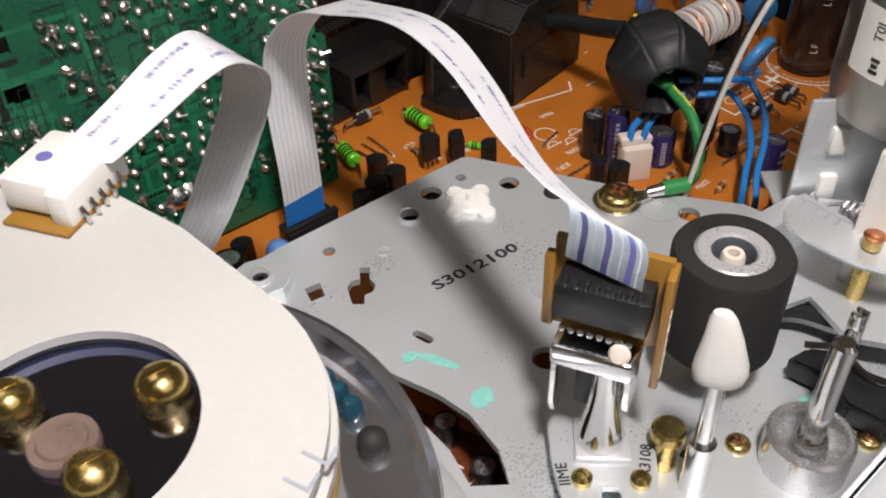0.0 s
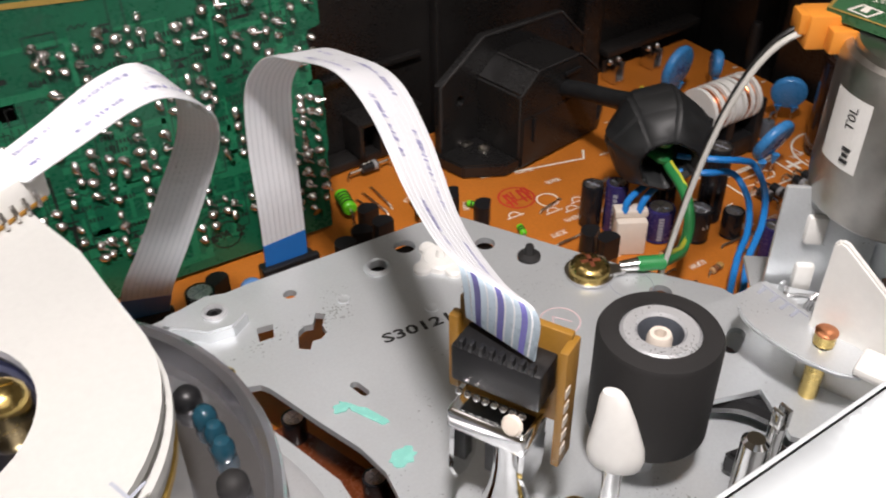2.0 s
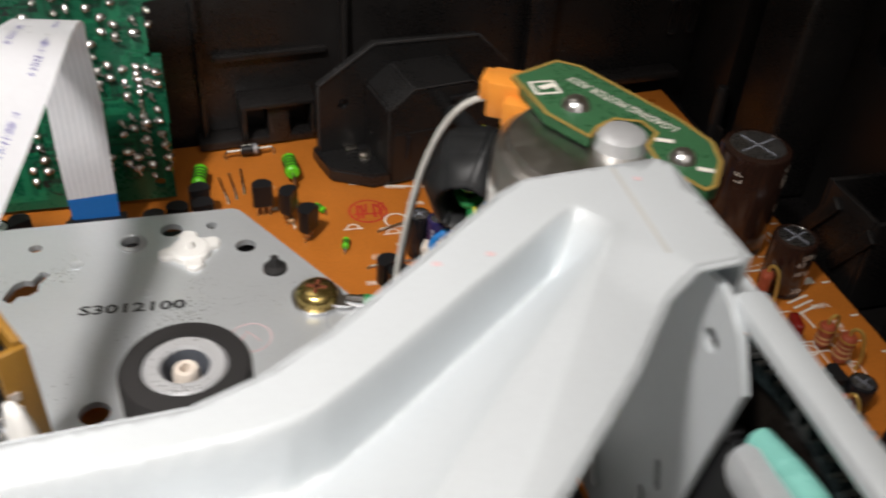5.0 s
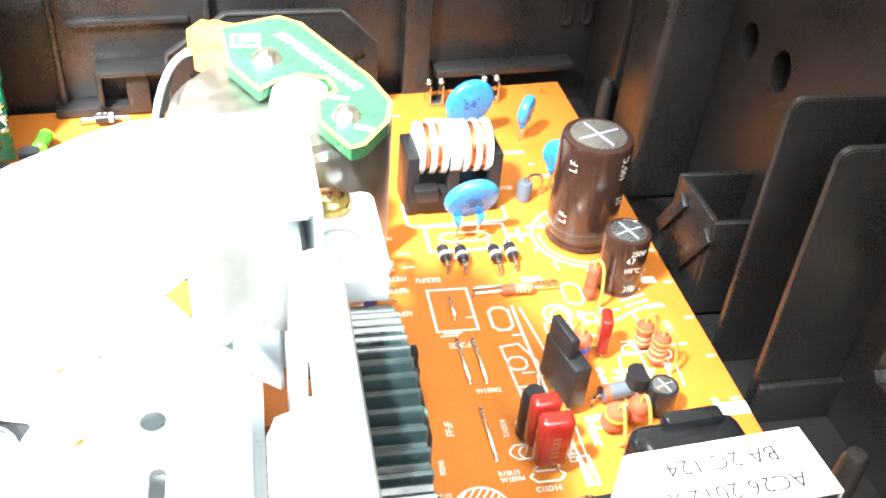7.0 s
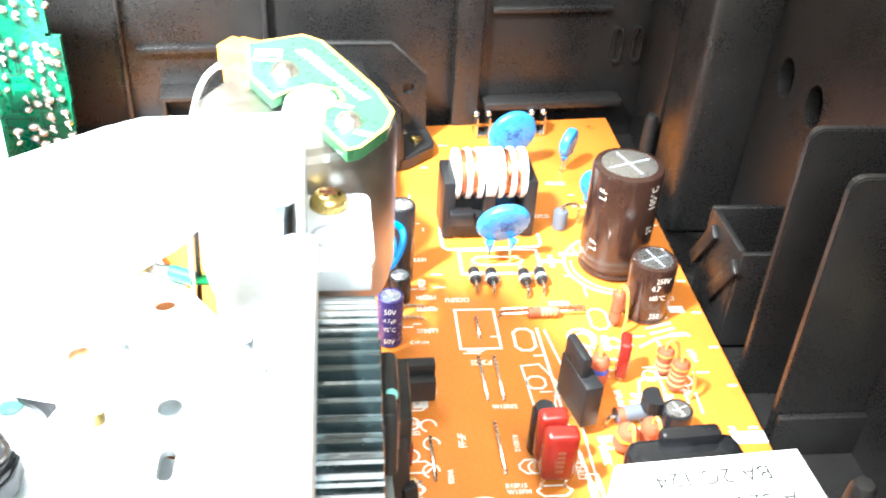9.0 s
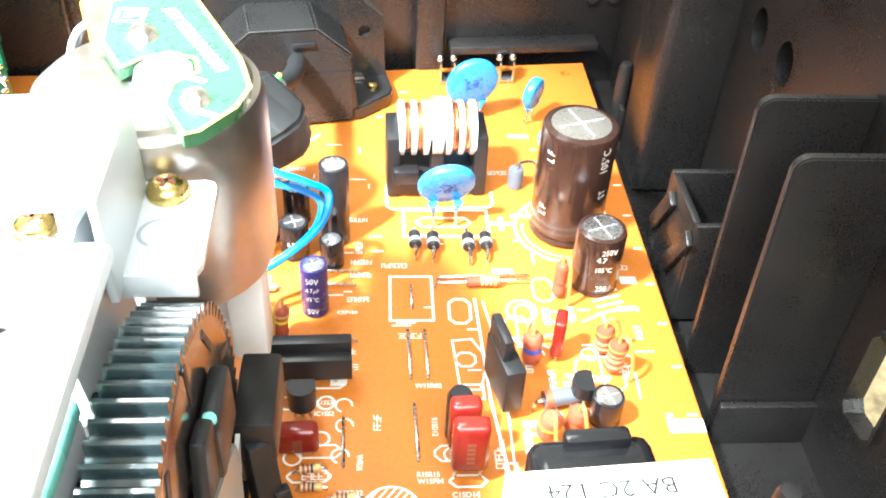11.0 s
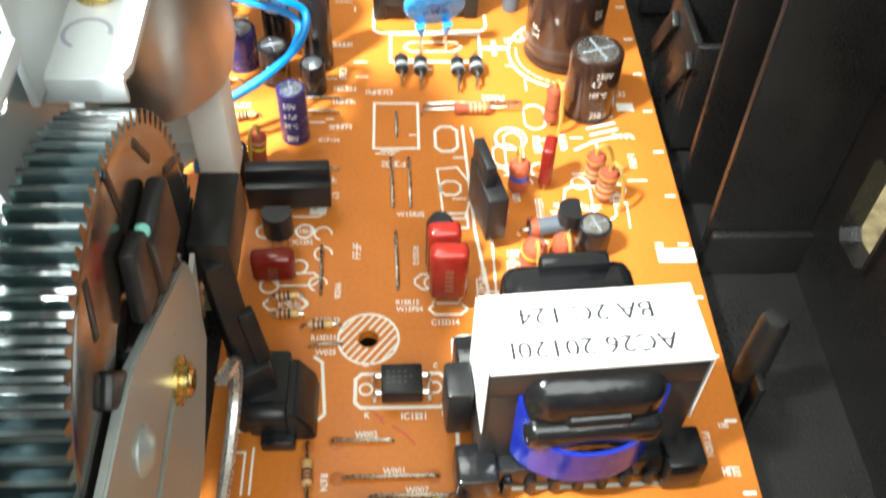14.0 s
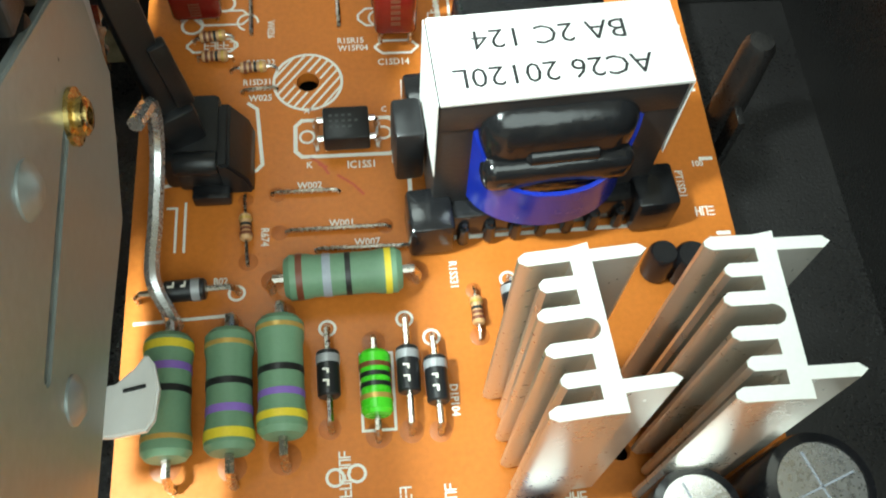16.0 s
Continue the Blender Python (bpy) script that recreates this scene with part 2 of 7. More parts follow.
# ---- mesh helpers (centimetres in, metres out) ----
def box(bm, centre, size, bevel=0.0, turn=None, segments=2):
    made = bmesh.ops.create_cube(bm, size=1.0)["verts"]
    bmesh.ops.scale(bm, vec=size, verts=made)
    if bevel:
        edges = list({e for v in made for e in v.link_edges})
        got = bmesh.ops.bevel(bm, geom=edges, offset=bevel, segments=segments, affect="EDGES", profile=0.5)
        made = list({v for f in got["faces"] for v in f.verts} | {v for v in made if v.is_valid})
    if turn is not None:
        bmesh.ops.transform(bm, matrix=turn.to_4x4(), verts=made)
    bmesh.ops.translate(bm, vec=centre, verts=made)
    return made


def bar(bm, a, b, width, height, bevel=0.0):
    """A rectangular bar from a to b; width lies level."""
    a, b = Vector(a), Vector(b)
    way = (b - a).normalized()
    side = way.cross(Vector((0, 0, 1)))
    side = side.normalized() if side.length > 1e-4 else Vector((1, 0, 0))
    turn = Matrix((way, side, way.cross(side))).transposed()
    return box(bm, (a + b) / 2, ((b - a).length, width, height), bevel, turn)


def lathe(bm, profile, centre=(0, 0, 0), axis=(0, 0, 1), segments=24):
    """Turns a profile of (radius, height) round an axis through centre."""
    q = Vector((0, 0, 1)).rotation_difference(Vector(axis).normalized())
    rings = []
    for r, h in profile:
        if r < 1e-6:
            rings.append([bm.verts.new(Vector(centre) + q @ Vector((0, 0, h)))])
        else:
            rings.append([bm.verts.new(Vector(centre) + q @ Vector((r * math.cos(math.tau * k / segments), r * math.sin(math.tau * k / segments), h))) for k in range(segments)])
    for low, high in zip(rings, rings[1:]):
        for k in range(segments):
            j = (k + 1) % segments
            corners = [low[k % len(low)], low[j % len(low)], high[j % len(high)], high[k % len(high)]]
            corners = list(dict.fromkeys(corners))
            if len(corners) > 2:
                bm.faces.new(corners)


def rod(bm, a, b, r, r2=None, segments=12, bevel=0.0):
    a, b = Vector(a), Vector(b)
    h, r2 = (b - a).length, r if r2 is None else r2
    prof = [(0, 0), (r - bevel, 0), (r, bevel), (r2, h - bevel), (r2 - bevel, h), (0, h)] if bevel else [(0, 0), (r, 0), (r2, h), (0, h)]
    lathe(bm, prof, a, b - a, segments)


def spline(points, steps=8):
    """Points on a smooth line through the given ones."""
    p = [Vector(q) for q in points]
    p = [2 * p[0] - p[1], *p, 2 * p[-1] - p[-2]]
    out = []
    for a, b, c, d in zip(p, p[1:], p[2:], p[3:]):
        for k in range(steps):
            t = k / steps
            out.append(0.5 * ((2 * b) + (c - a) * t + (2 * a - 5 * b + 4 * c - d) * t * t + (3 * b - a - 3 * c + d) * t ** 3))
    return [*out, p[-2]]


def tube(bm, points, r, segments=8):
    """A round wire along a line of points."""
    points = [Vector(q) for q in points]
    rings, up = [], Vector((0.13, 0.21, 0.97))
    for k, p in enumerate(points):
        way = (points[min(k + 1, len(points) - 1)] - points[max(k - 1, 0)]).normalized()
        side = way.cross(up)
        side = side.normalized() if side.length > 1e-4 else Vector((1, 0, 0))
        up = side.cross(way).normalized()
        rings.append([bm.verts.new(p + r * (math.cos(math.tau * j / segments) * side + math.sin(math.tau * j / segments) * up)) for j in range(segments)])
    for a, b in zip(rings, rings[1:]):
        for j in range(segments):
            bm.faces.new((a[j], a[(j + 1) % segments], b[(j + 1) % segments], b[j]))
    bm.faces.new(rings[0])
    bm.faces.new(rings[-1])


def sheet(bm, outline, z_top, thick, holes=()):
    """A flat sheet with holes through it; outline and holes are lists of (x, y)."""
    edges = []
    for loop in (outline, *holes):
        vs = [bm.verts.new((x, y, z_top)) for x, y in loop]
        edges += [bm.edges.new((vs[k], vs[(k + 1) % len(vs)])) for k in range(len(vs))]
    faces = [f for f in bmesh.ops.triangle_fill(bm, edges=edges, use_beauty=True)["geom"] if isinstance(f, bmesh.types.BMFace)]
    for f in faces:
        if f.normal.z < 0:
            f.normal_flip()
    low = bmesh.ops.extrude_face_region(bm, geom=faces)["geom"]
    bmesh.ops.translate(bm, vec=(0, 0, -thick), verts=[v for v in low if isinstance(v, bmesh.types.BMVert)])


def circle(x, y, r, n=20, start=0.0):
    return [(x + r * math.cos(start + math.tau * k / n), y + r * math.sin(start + math.tau * k / n)) for k in range(n)]


def slot(x, y, length, width, angle, n=6):
    """An oblong with round ends."""
    a = math.radians(angle)
    pts = []
    for side in (1, -1):
        for k in range(n + 1):
            t = -math.pi / 2 + math.pi * k / n
            px, py = side * (length - width) / 2 + width / 2 * math.cos(t) * side, width / 2 * math.sin(t) * side
            pts.append((x + px * math.cos(a) - py * math.sin(a), y + px * math.sin(a) + py * math.cos(a)))
    return pts


def line_mark(bm, points, width=0.05, z=0.0, close=False):
    """A flat printed line."""
    z += 0.0004 * (len(bm.faces) % 9)
    pts = [Vector((p[0], p[1])) for p in points]
    pts = [p for k, p in enumerate(pts) if k == 0 or (p - pts[k - 1]).length > 1e-5]
    if close and len(pts) > 2 and (pts[0] - pts[-1]).length < 1e-5:
        pts.pop()
    n = len(pts)
    if n < 2:
        return
    edges = []
    for k in range(n):
        a = pts[k - 1] if k or close else None
        b = pts[(k + 1) % n] if k < n - 1 or close else None
        d0 = (pts[k] - a).normalized() if a is not None else None
        d1 = (b - pts[k]).normalized() if b is not None else None
        d = d0 + d1 if d0 is not None and d1 is not None else (d0 or d1)
        d = d.normalized() if d.length > 1e-4 else d1
        side = Vector((-d.y, d.x))
        wide = width / 2 / max(0.5, abs(d.dot(d1 if d1 is not None else d0)))
        tip = Vector((0, 0)) if d0 is not None and d1 is not None else d * (width / 2 if d0 is not None else -width / 2)
        edges.append([bm.verts.new((*(pts[k] + tip + side * s * wide), z)) for s in (-1, 1)])
    for k in range(n if close else n - 1):
        a, b = edges[k], edges[(k + 1) % n]
        bm.faces.new((a[0], b[0], b[1], a[1]))


def finish(name, bm, mat, flat=False):
    bmesh.ops.recalc_face_normals(bm, faces=bm.faces[:])
    bmesh.ops.scale(bm, vec=(CM, CM, CM), verts=bm.verts[:])
    me = bpy.data.meshes.new(name)
    bm.to_mesh(me)
    bm.free()
    me.materials.append(mat)
    if not flat:
        me.shade_smooth()
        me.set_sharp_from_angle(angle=radians(38))
    return me


def part(name, bm, mat, parent, label="", flat=False):
    ob = new(name, finish(name, bm, mat, flat))
    ob.parent = parent
    return tagged(ob, label)


def solid(name, bm, mat, label, category, group="", kind="", at=(0, 0, 0), rz=0.0, flat=False):
    """A thing that is one mesh."""
    ob = new(name, finish(name, bm, mat, flat))
    ob.matrix_basis = pose(at[0] * CM, at[1] * CM, at[2] * CM, 0, 0, rz)
    return tagged(ob, label, category, group, kind)


def thing(name, label, category, at=(0, 0, 0), rz=0.0, group="", kind=""):
    """An empty at the base of a thing, which its parts hang on."""
    ob = new(name)
    ob.empty_display_size = 0.002
    ob.matrix_basis = pose(at[0] * CM, at[1] * CM, at[2] * CM, 0, 0, rz)
    return tagged(ob, label, category, group, kind)


def place(x, y, z=0.0, rz=0.0, rx=0.0, ry=0.0):
    return pose(x * CM, y * CM, z * CM, rx, ry, rz)


def lettering(text, x, y, z, size, mat, parent, rz=0.0, turn=None, squeeze=1.0, bold=0.0):
    """Printed words in the built-in font; x, y is the middle of the line."""
    data = bpy.data.curves.new("lettering", "FONT")
    data.body, data.size, data.align_x, data.align_y, data.resolution_u = text, size * CM, "CENTER", "CENTER", 2
    data.offset = bold * size * CM
    data.materials.append(mat)
    ob = new("lettering", data)
    ob.parent = parent
    ob.matrix_basis = (place(x, y, z, rz) if turn is None else turn) @ Matrix.Diagonal((squeeze, 1, 1, 1))
    return ob


B = bmesh.new


# ---- the setting: room, carpet and the black chassis tub ----
bm = B()
sheet(bm, [(-150, -150), (150, -150), (150, 150), (-150, 150)], -2.2, 1.0)
solid("ground", bm, M_CARPET, "tan patterned carpet under the open video recorder", "carpet", kind="structure")
bm = B()
sheet(bm, [(-150, -150), (150, -150), (150, 150), (-150, 150)], 172, 2.0)
solid("ceiling", bm, M_WALL, "plain pale ceiling of the room", "ceiling", kind="structure")
for name, c, s in (("wall_north", (0, 151, 85), (300, 2, 174)), ("wall_south", (0, -151, 85), (300, 2, 174)), ("wall_east", (151, 0, 85), (2, 304, 174)), ("wall_west", (-151, 0, 85), (2, 304, 174))):
    bm = B()
    box(bm, c, s)
    solid(name, bm, M_WALL, "plain pale wall of the room", "wall", kind="structure")

FLOOR = -0.7
REAR_SLOPE = math.degrees(math.atan(0.088))


def rear(x):
    """The inner face of the rear panel, which runs slightly askew to the board."""
    return 12.85 + 0.088 * x


chassis = thing("chassis", "open black textured plastic tub of a video recorder", "chassis", kind="structure")
bm = B()
sheet(bm, [(-22, -12), (7.4, -12), (7.4, 14.2), (-22, 11.8)], FLOOR, 0.3, [[(-4.5, -7.5), (-1.9, -7.5), (-1.9, 1.8), (-4.5, 1.8)]])
part("base", bm, M_CHASSIS, chassis)
bm = B()
box(bm, (-3.2, -2.85, FLOOR - 1.2), (2.8, 9.5, 0.15), 0.03)
part("gear_well", bm, M_CHASSIS, chassis)

bm = B()
turn = Matrix.Rotation(radians(REAR_SLOPE), 3, "Z")
box(bm, (-7, rear(-7) + 0.15, 2.6), (30.5, 0.3, 7.0), 0.04, turn)
part("rear_panel", bm, M_CHASSIS, chassis)


def on_rear(bm, x, z, w, d, h, bevel=0.04):
    """A form that stands out from the rear panel."""
    box(bm, (x, rear(x) - d / 2, z), (w, d, h), bevel, turn)


bm = B()
on_rear(bm, 1.02, 2.6, 0.72, 0.42, 6.6, 0.12)
part("pilaster", bm, M_CHASSIS, chassis)
for x0, x1, z in ((1.5, 5.2, 0.55), (-7.4, -4.6, 0.15), (-12, -9.6, 0.35)):
    bm = B()
    on_rear(bm, (x0 + x1) / 2, z, x1 - x0, 0.55, 0.22, 0.05)
    part("ledge", bm, M_CHASSIS, chassis)
for x in (-7.2, -3.9):
    bm = B()
    on_rear(bm, x, 2.6, 0.14, 0.30, 6.4, 0.04)
    part("rib", bm, M_CHASSIS, chassis)
for x0, x1, z0, z1 in ((-6.9, -4.3, 2.05, 2.2), (1.6, 4.7, 2.9, 3.05), (-13.5, -8.0, 5.6, 5.8)):
    bm = B()
    on_rear(bm, (x0 + x1) / 2, (z0 + z1) / 2, x1 - x0, 0.16, z1 - z0, 0.03)
    part("raised_line", bm, M_CHASSIS, chassis)
for x in (4.97, 5.5):
    bm = B()
    sheet(bm, slot(0, 0, 0.98, 0.30, 90), 0.09, 0.12, [slot(0, 0, 0.84, 0.15, 90)])
    ob = part("slot_rim", bm, M_CHASSIS, chassis)
    ob.matrix_basis = place(x, rear(x) - 0.01, 1.97, REAR_SLOPE, 90)
bm = B()
on_rear(bm, -5.55, 1.15, 1.75, 0.75, 0.12, 0.03)
on_rear(bm, -6.35, 0.75, 0.12, 0.75, 0.9, 0.03)
on_rear(bm, -4.75, 0.75, 0.12, 0.75, 0.9, 0.03)
on_rear(bm, -5.55, 0.6, 0.5, 0.6, 1.0, 0.03)
part("socket_block", bm, M_CHASSIS, chassis)

# right-hand wall with its window, sunk holes, ribs and pocket
bm = B()
window = [(0.20, 1.10), (0.34, 0.94), (1.00, 0.84), (1.16, 0.98), (1.16, 2.40), (1.02, 2.56), (0.34, 2.54), (0.20, 2.38)]
holes = [window, [(7.58 + 0.33 * math.cos(a * math.tau / 16), 3.7 + 0.42 * math.sin(a * math.tau / 16)) for a in range(16)], [(6.26 + 0.33 * math.cos(a * math.tau / 16), 3.72 + 0.42 * math.sin(a * math.tau / 16)) for a in range(16)]]
sheet(bm, [(-12, -1.0), (13.6, -1.0), (13.6, 6.6), (-12, 6.6)], 0, 0.28, holes)
ob = part("side_panel", bm, M_CHASSIS, chassis)
ob.matrix_basis = Matrix(((0, 0, -1, 6.75 * CM), (1, 0, 0, 0), (0, 1, 0, 0), (0, 0, 0, 1)))
bm = B()
for y in (7.58, 6.26):
    lathe(bm, [(0.42, 0), (0.42, 0.5), (0, 0.5)], (7.04, y, 3.71), (1, 0, 0), 16)
part("screw_well", bm, M_CHASSIS, chassis)
bm = B()
sheet(bm, [(y * 1.0, z) for y, z in window], 0, 0.14, [[(0.68 + (y - 0.68) * 0.86, 1.70 + (z - 1.70) * 0.92) for y, z in window]])
ob = part("window_rim", bm, M_CHASSIS, chassis)
ob.matrix_basis = Matrix(((0, 0, -1, 6.66 * CM), (1, 0, 0, 0), (0, 1, 0, 0), (0, 0, 0, 1)))


def fin(y, x0, x1, z1, lean):
    """An upright rib standing out from the side wall, with a rounded corner."""
    bm = B()
    r = 0.22
    outline = [(x1, FLOOR), (x0 + lean, FLOOR), (x0, z1 - r)] + [(x0 + r - r * math.cos(a * math.pi / 10), z1 - r + r * math.sin(a * math.pi / 10)) for a in range(1, 6)] + [(x1, z1)]
    sheet(bm, outline, 0, 0.16)
    bmesh.ops.bevel(bm, geom=[e for e in bm.edges if e.calc_face_angle(0) > 1.2], offset=0.025, segments=2, affect="EDGES")
    ob = part("fin", bm, M_CHASSIS, chassis)
    ob.matrix_basis = Matrix(((1, 0, 0, 0), (0, 0, -1, y * CM), (0, 1, 0, 0), (0, 0, 0, 1)))


fin(3.18, 5.06, 6.75, 4.88, 0.1)
fin(1.80, 5.08, 6.75, 4.84, 0.1)
for c, size in (((6.0, 1.72, -0.25), (1.6, 0.14, 0.9)), ((6.0, 4.5, 0.5), (1.55, 0.14, 2.2)), ((6.0, 6.1, 0.5), (1.55, 0.14, 2.2)), ((5.28, 5.3, 0.5), (0.14, 1.46, 2.2)), ((6.0, 5.3, 0.3), (1.5, 1.5, 0.12))):
    bm = B()
    box(bm, c, size, 0.03)
    part("pocket_wall", bm, M_CHASSIS, chassis)
for a, b in (((5.15, 4.45, 1.35), (5.15, 5.2, 0.1)), ((5.15, 5.6, 1.35), (5.15, 6.3, 0.2))):
    bm = B()
    bar(bm, a, b, 0.12, 0.3, 0.03)
    part("brace", bm, M_CHASSIS, chassis)
bm = B()
box(bm, (6.1, 9.3, 2.6), (1.5, 1.7, 6.6), 0.18, None, 3)
part("column", bm, M_CHASSIS, chassis)
bm = B()
box(bm, (6.3, 12.3, 2.6), (1.1, 2.0, 6.6), 0.12)
part("corner_block", bm, M_CHASSIS, chassis)
for x, y, z, r in ((5.45, 10.95, 1.15, 0.16), (5.17, -0.70, 1.38, 0.19)):
    bm = B()
    lathe(bm, [(r * 1.25, FLOOR), (r, z - 0.12), (r * 0.75, z - 0.02), (0, z)], (x, y, 0), segments=14)
    box(bm, (x, y - 0.2, (z - 1) / 2 + FLOOR / 2), (0.1, 0.5, z - 1 - FLOOR if z - 1 - FLOOR > 0.2 else 0.2), 0.02)
    part("locating_pin", bm, M_CHASSIS, chassis)

# ---- the main circuit board ----
board = thing("main_circuit_board", "orange-brown phenolic circuit board with white print, lying in the chassis", "circuit board", kind="structure")
bm = B()
ring_holes = [circle(0, 0, 0.14, 16), circle(4.41, 12.45, 0.12, 12), circle(3.14, -4.85, 0.11, 12), slot(1.15, 6.6, 0.5, 0.09, 0)]
sheet(bm, [(-19.5, -11.5), (-4.7, -11.5), (-4.7, 2.0), (-2.02, 2.0), (-2.02, -11.5), (4.92, -11.5), (4.92, 12.98), (0.1, 12.47), (-6.5, 12.08), (-19.5, 11.2)], 0.0, 0.16, ring_holes)
part("laminate", bm, M_BOARD, board)

PRINT = 0.006
bm = B()


def outline_box(x0, y0, x1, y1, w=0.045, cut=0.0):
    if cut:
        line_mark(bm, [(x0 + cut, y0), (x1 - cut, y0), (x1, y0 + cut), (x1, y1 - cut), (x1 - cut, y1), (x0 + cut, y1), (x0, y1 - cut), (x0, y0 + cut)], w, PRINT, True)
    else:
        line_mark(bm, [(x0, y0), (x1, y0), (x1, y1), (x0, y1)], w, PRINT, True)


outline_box(-0.16, -1.10, 1.05, -0.58, 0.05, 0.08)
line_mark(bm, [(1.17, -0.05), (1.17, -2.2), (1.28, -2.29), (4.0, -2.24), (4.12, -2.12)], 0.05, PRINT)
line_mark(bm, [(-1.78, -1.44), (-0.62, -1.26), (-0.55, -1.18), (-0.62, -0.38), (-0.72, -0.3)], 0.045, PRINT)
line_mark(bm, [(-1.62, -1.72), (-1.52, -1.72), (-1.52, -2.28)], 0.03, PRINT)
line_mark(bm, [(-1.42, -1.66), (-1.42, -2.28)], 0.03, PRINT)
line_mark(bm, [(-1.9, -3.13), (-0.87, -3.09)], 0.04, PRINT)
outline_box(0.50, -4.47, 0.84, -3.63, 0.03)
outline_box(0.02, 3.82, 0.77, 4.95, 0.045)
line_mark(bm, [(-0.02, 7.75), (-0.02, 7.05), (0.08, 6.95), (2.02, 7.03), (2.1, 7.15), (2.1, 7.5)], 0.05, PRINT)
outline_box(0.30, 6.10, 1.95, 6.92, 0.05)
outline_box(0.55, 6.4, 1.6, 6.68, 0.03, 0.12)
line_mark(bm, [(1.52, 4.35), (1.60, 2.0), (1.78, 0.3)], 0.05, PRINT)
line_mark(bm, [(1.35, 3.6), (1.52, 3.6)], 0.04, PRINT)
outline_box(1.14, 2.05, 1.50, 2.35, 0.04)
outline_box(1.10, 2.75, 1.42, 3.05, 0.04, 0.08)
outline_box(1.05, 3.75, 1.42, 4.35, 0.05, 0.1)
outline_box(1.70, 0.25, 1.88, 0.8, 0.035)
line_mark(bm, [(-4.19, 10.36), (-4.18, 9.86), (-1.71, 9.3), (-1.48, 9.6)], 0.05, PRINT)
for cx, cy, r, w in ((3.47, 6.35, 1.0, 0.05), (2.32, 4.05, 0.26, 0.04), (-0.38, 0.2, 0.0, 0.03), (-3.45, 8.35, 0.24, 0.035)):
    if r:
        line_mark(bm, circle(cx, cy, r, 40), w, PRINT, True)
line_mark(bm, circle(0, 0, 0.42, 44), 0.035, PRINT, True)
for k in range(-4, 5):
    d = k * 0.092
    half = math.sqrt(max(0.42 ** 2 - d * d, 0))
    inner = math.sqrt(max(0.17 ** 2 - d * d, 0))
    c, s = math.cos(radians(52)), math.sin(radians(52))
    for t0, t1 in (((-half, -inner), (inner, half)) if inner else ((-half, half),)):
        line_mark(bm, [(t0 * c - d * s, t0 * s + d * c), (t1 * c - d * s, t1 * s + d * c)], 0.028, PRINT)
for x, y in ((-0.02, -0.82), (0.9, -0.8), (0.16, -3.31), (1.0, -3.25), (1.28, -3.48), (-0.82, -2.83), (2.19, -2.84), (2.19, -4.95), (2.7, -4.95), (0.2, -4.93), (0.42, -4.9)):
    line_mark(bm, circle(x, y, 0.085, 18), 0.03, PRINT, True)
for x, y in ((-1.42, 1.35), (-1.05, 1.3), (-1.45, 0.95), (-1.0, 2.0), (-1.6, 2.0), (3.35, 3.0), (3.95, 2.85), (2.9, 3.9), (2.25, 1.45)):
    line_mark(bm, circle(x, y, 0.13, 18), 0.035, PRINT, True)
outline_box(-1.5, 0.52, -0.88, 0.72, 0.035, 0.08)
outline_box(0.86, 0.4, 1.40, 0.6, 0.035, 0.09)
outline_box(2.2, 3.2, 2.5, 4.2, 0.03, 0.1)
outline_box(3.5, 2.2, 3.85, 3.25, 0.03, 0.1)
line_mark(bm, [(2.05, 6.5), (2.4, 6.5)], 0.09, PRINT)
line_mark(bm, [(2.21, 6.34), (2.21, 6.66)], 0.09, PRINT)
for x0, y0, x1, y1 in ((4.34, 1.33, 4.92, 1.60), (4.25, 4.75, 4.55, 4.95), (-0.95, 2.35, -0.7, 2.6), (-1.78, -0.28, -1.56, -0.02)):
    bm.faces.new([bm.verts.new(c) for c in ((x0, y0, PRINT), (x1, y0, PRINT), (x1, y1, PRINT), (x0, y1, PRINT))])
random.seed(5)
# short dashes beside the edge and small illegible part numbers
for k in range(14):
    y = -2.4 + k * 1.02
    line_mark(bm, [(4.72, y), (4.84, y)], 0.05, PRINT)


def tiny_print(x, y, n, h=0.1, rz=0.0):
    """Illegible characters, as rows of small strokes."""
    c, s = math.cos(radians(rz)), math.sin(radians(rz))
    w, t = h * 0.5, h * 0.17
    strokes = (((0, 0), (0, 1)), ((1, 0), (1, 1)), ((0, 1), (1, 1)), ((0, 0.5), (1, 0.5)), ((0, 0), (1, 0)))
    for k in range(n):
        px = (k - (n - 1) / 2) * h * 0.75 - w / 2
        for j in random.sample(range(5), 3):
            ends = [(px + u * w, (v - 0.5) * h) for u, v in strokes[j]]
            line_mark(bm, [(x + u * c - v * s, y + u * s + v * c) for u, v in ends], t, PRINT)


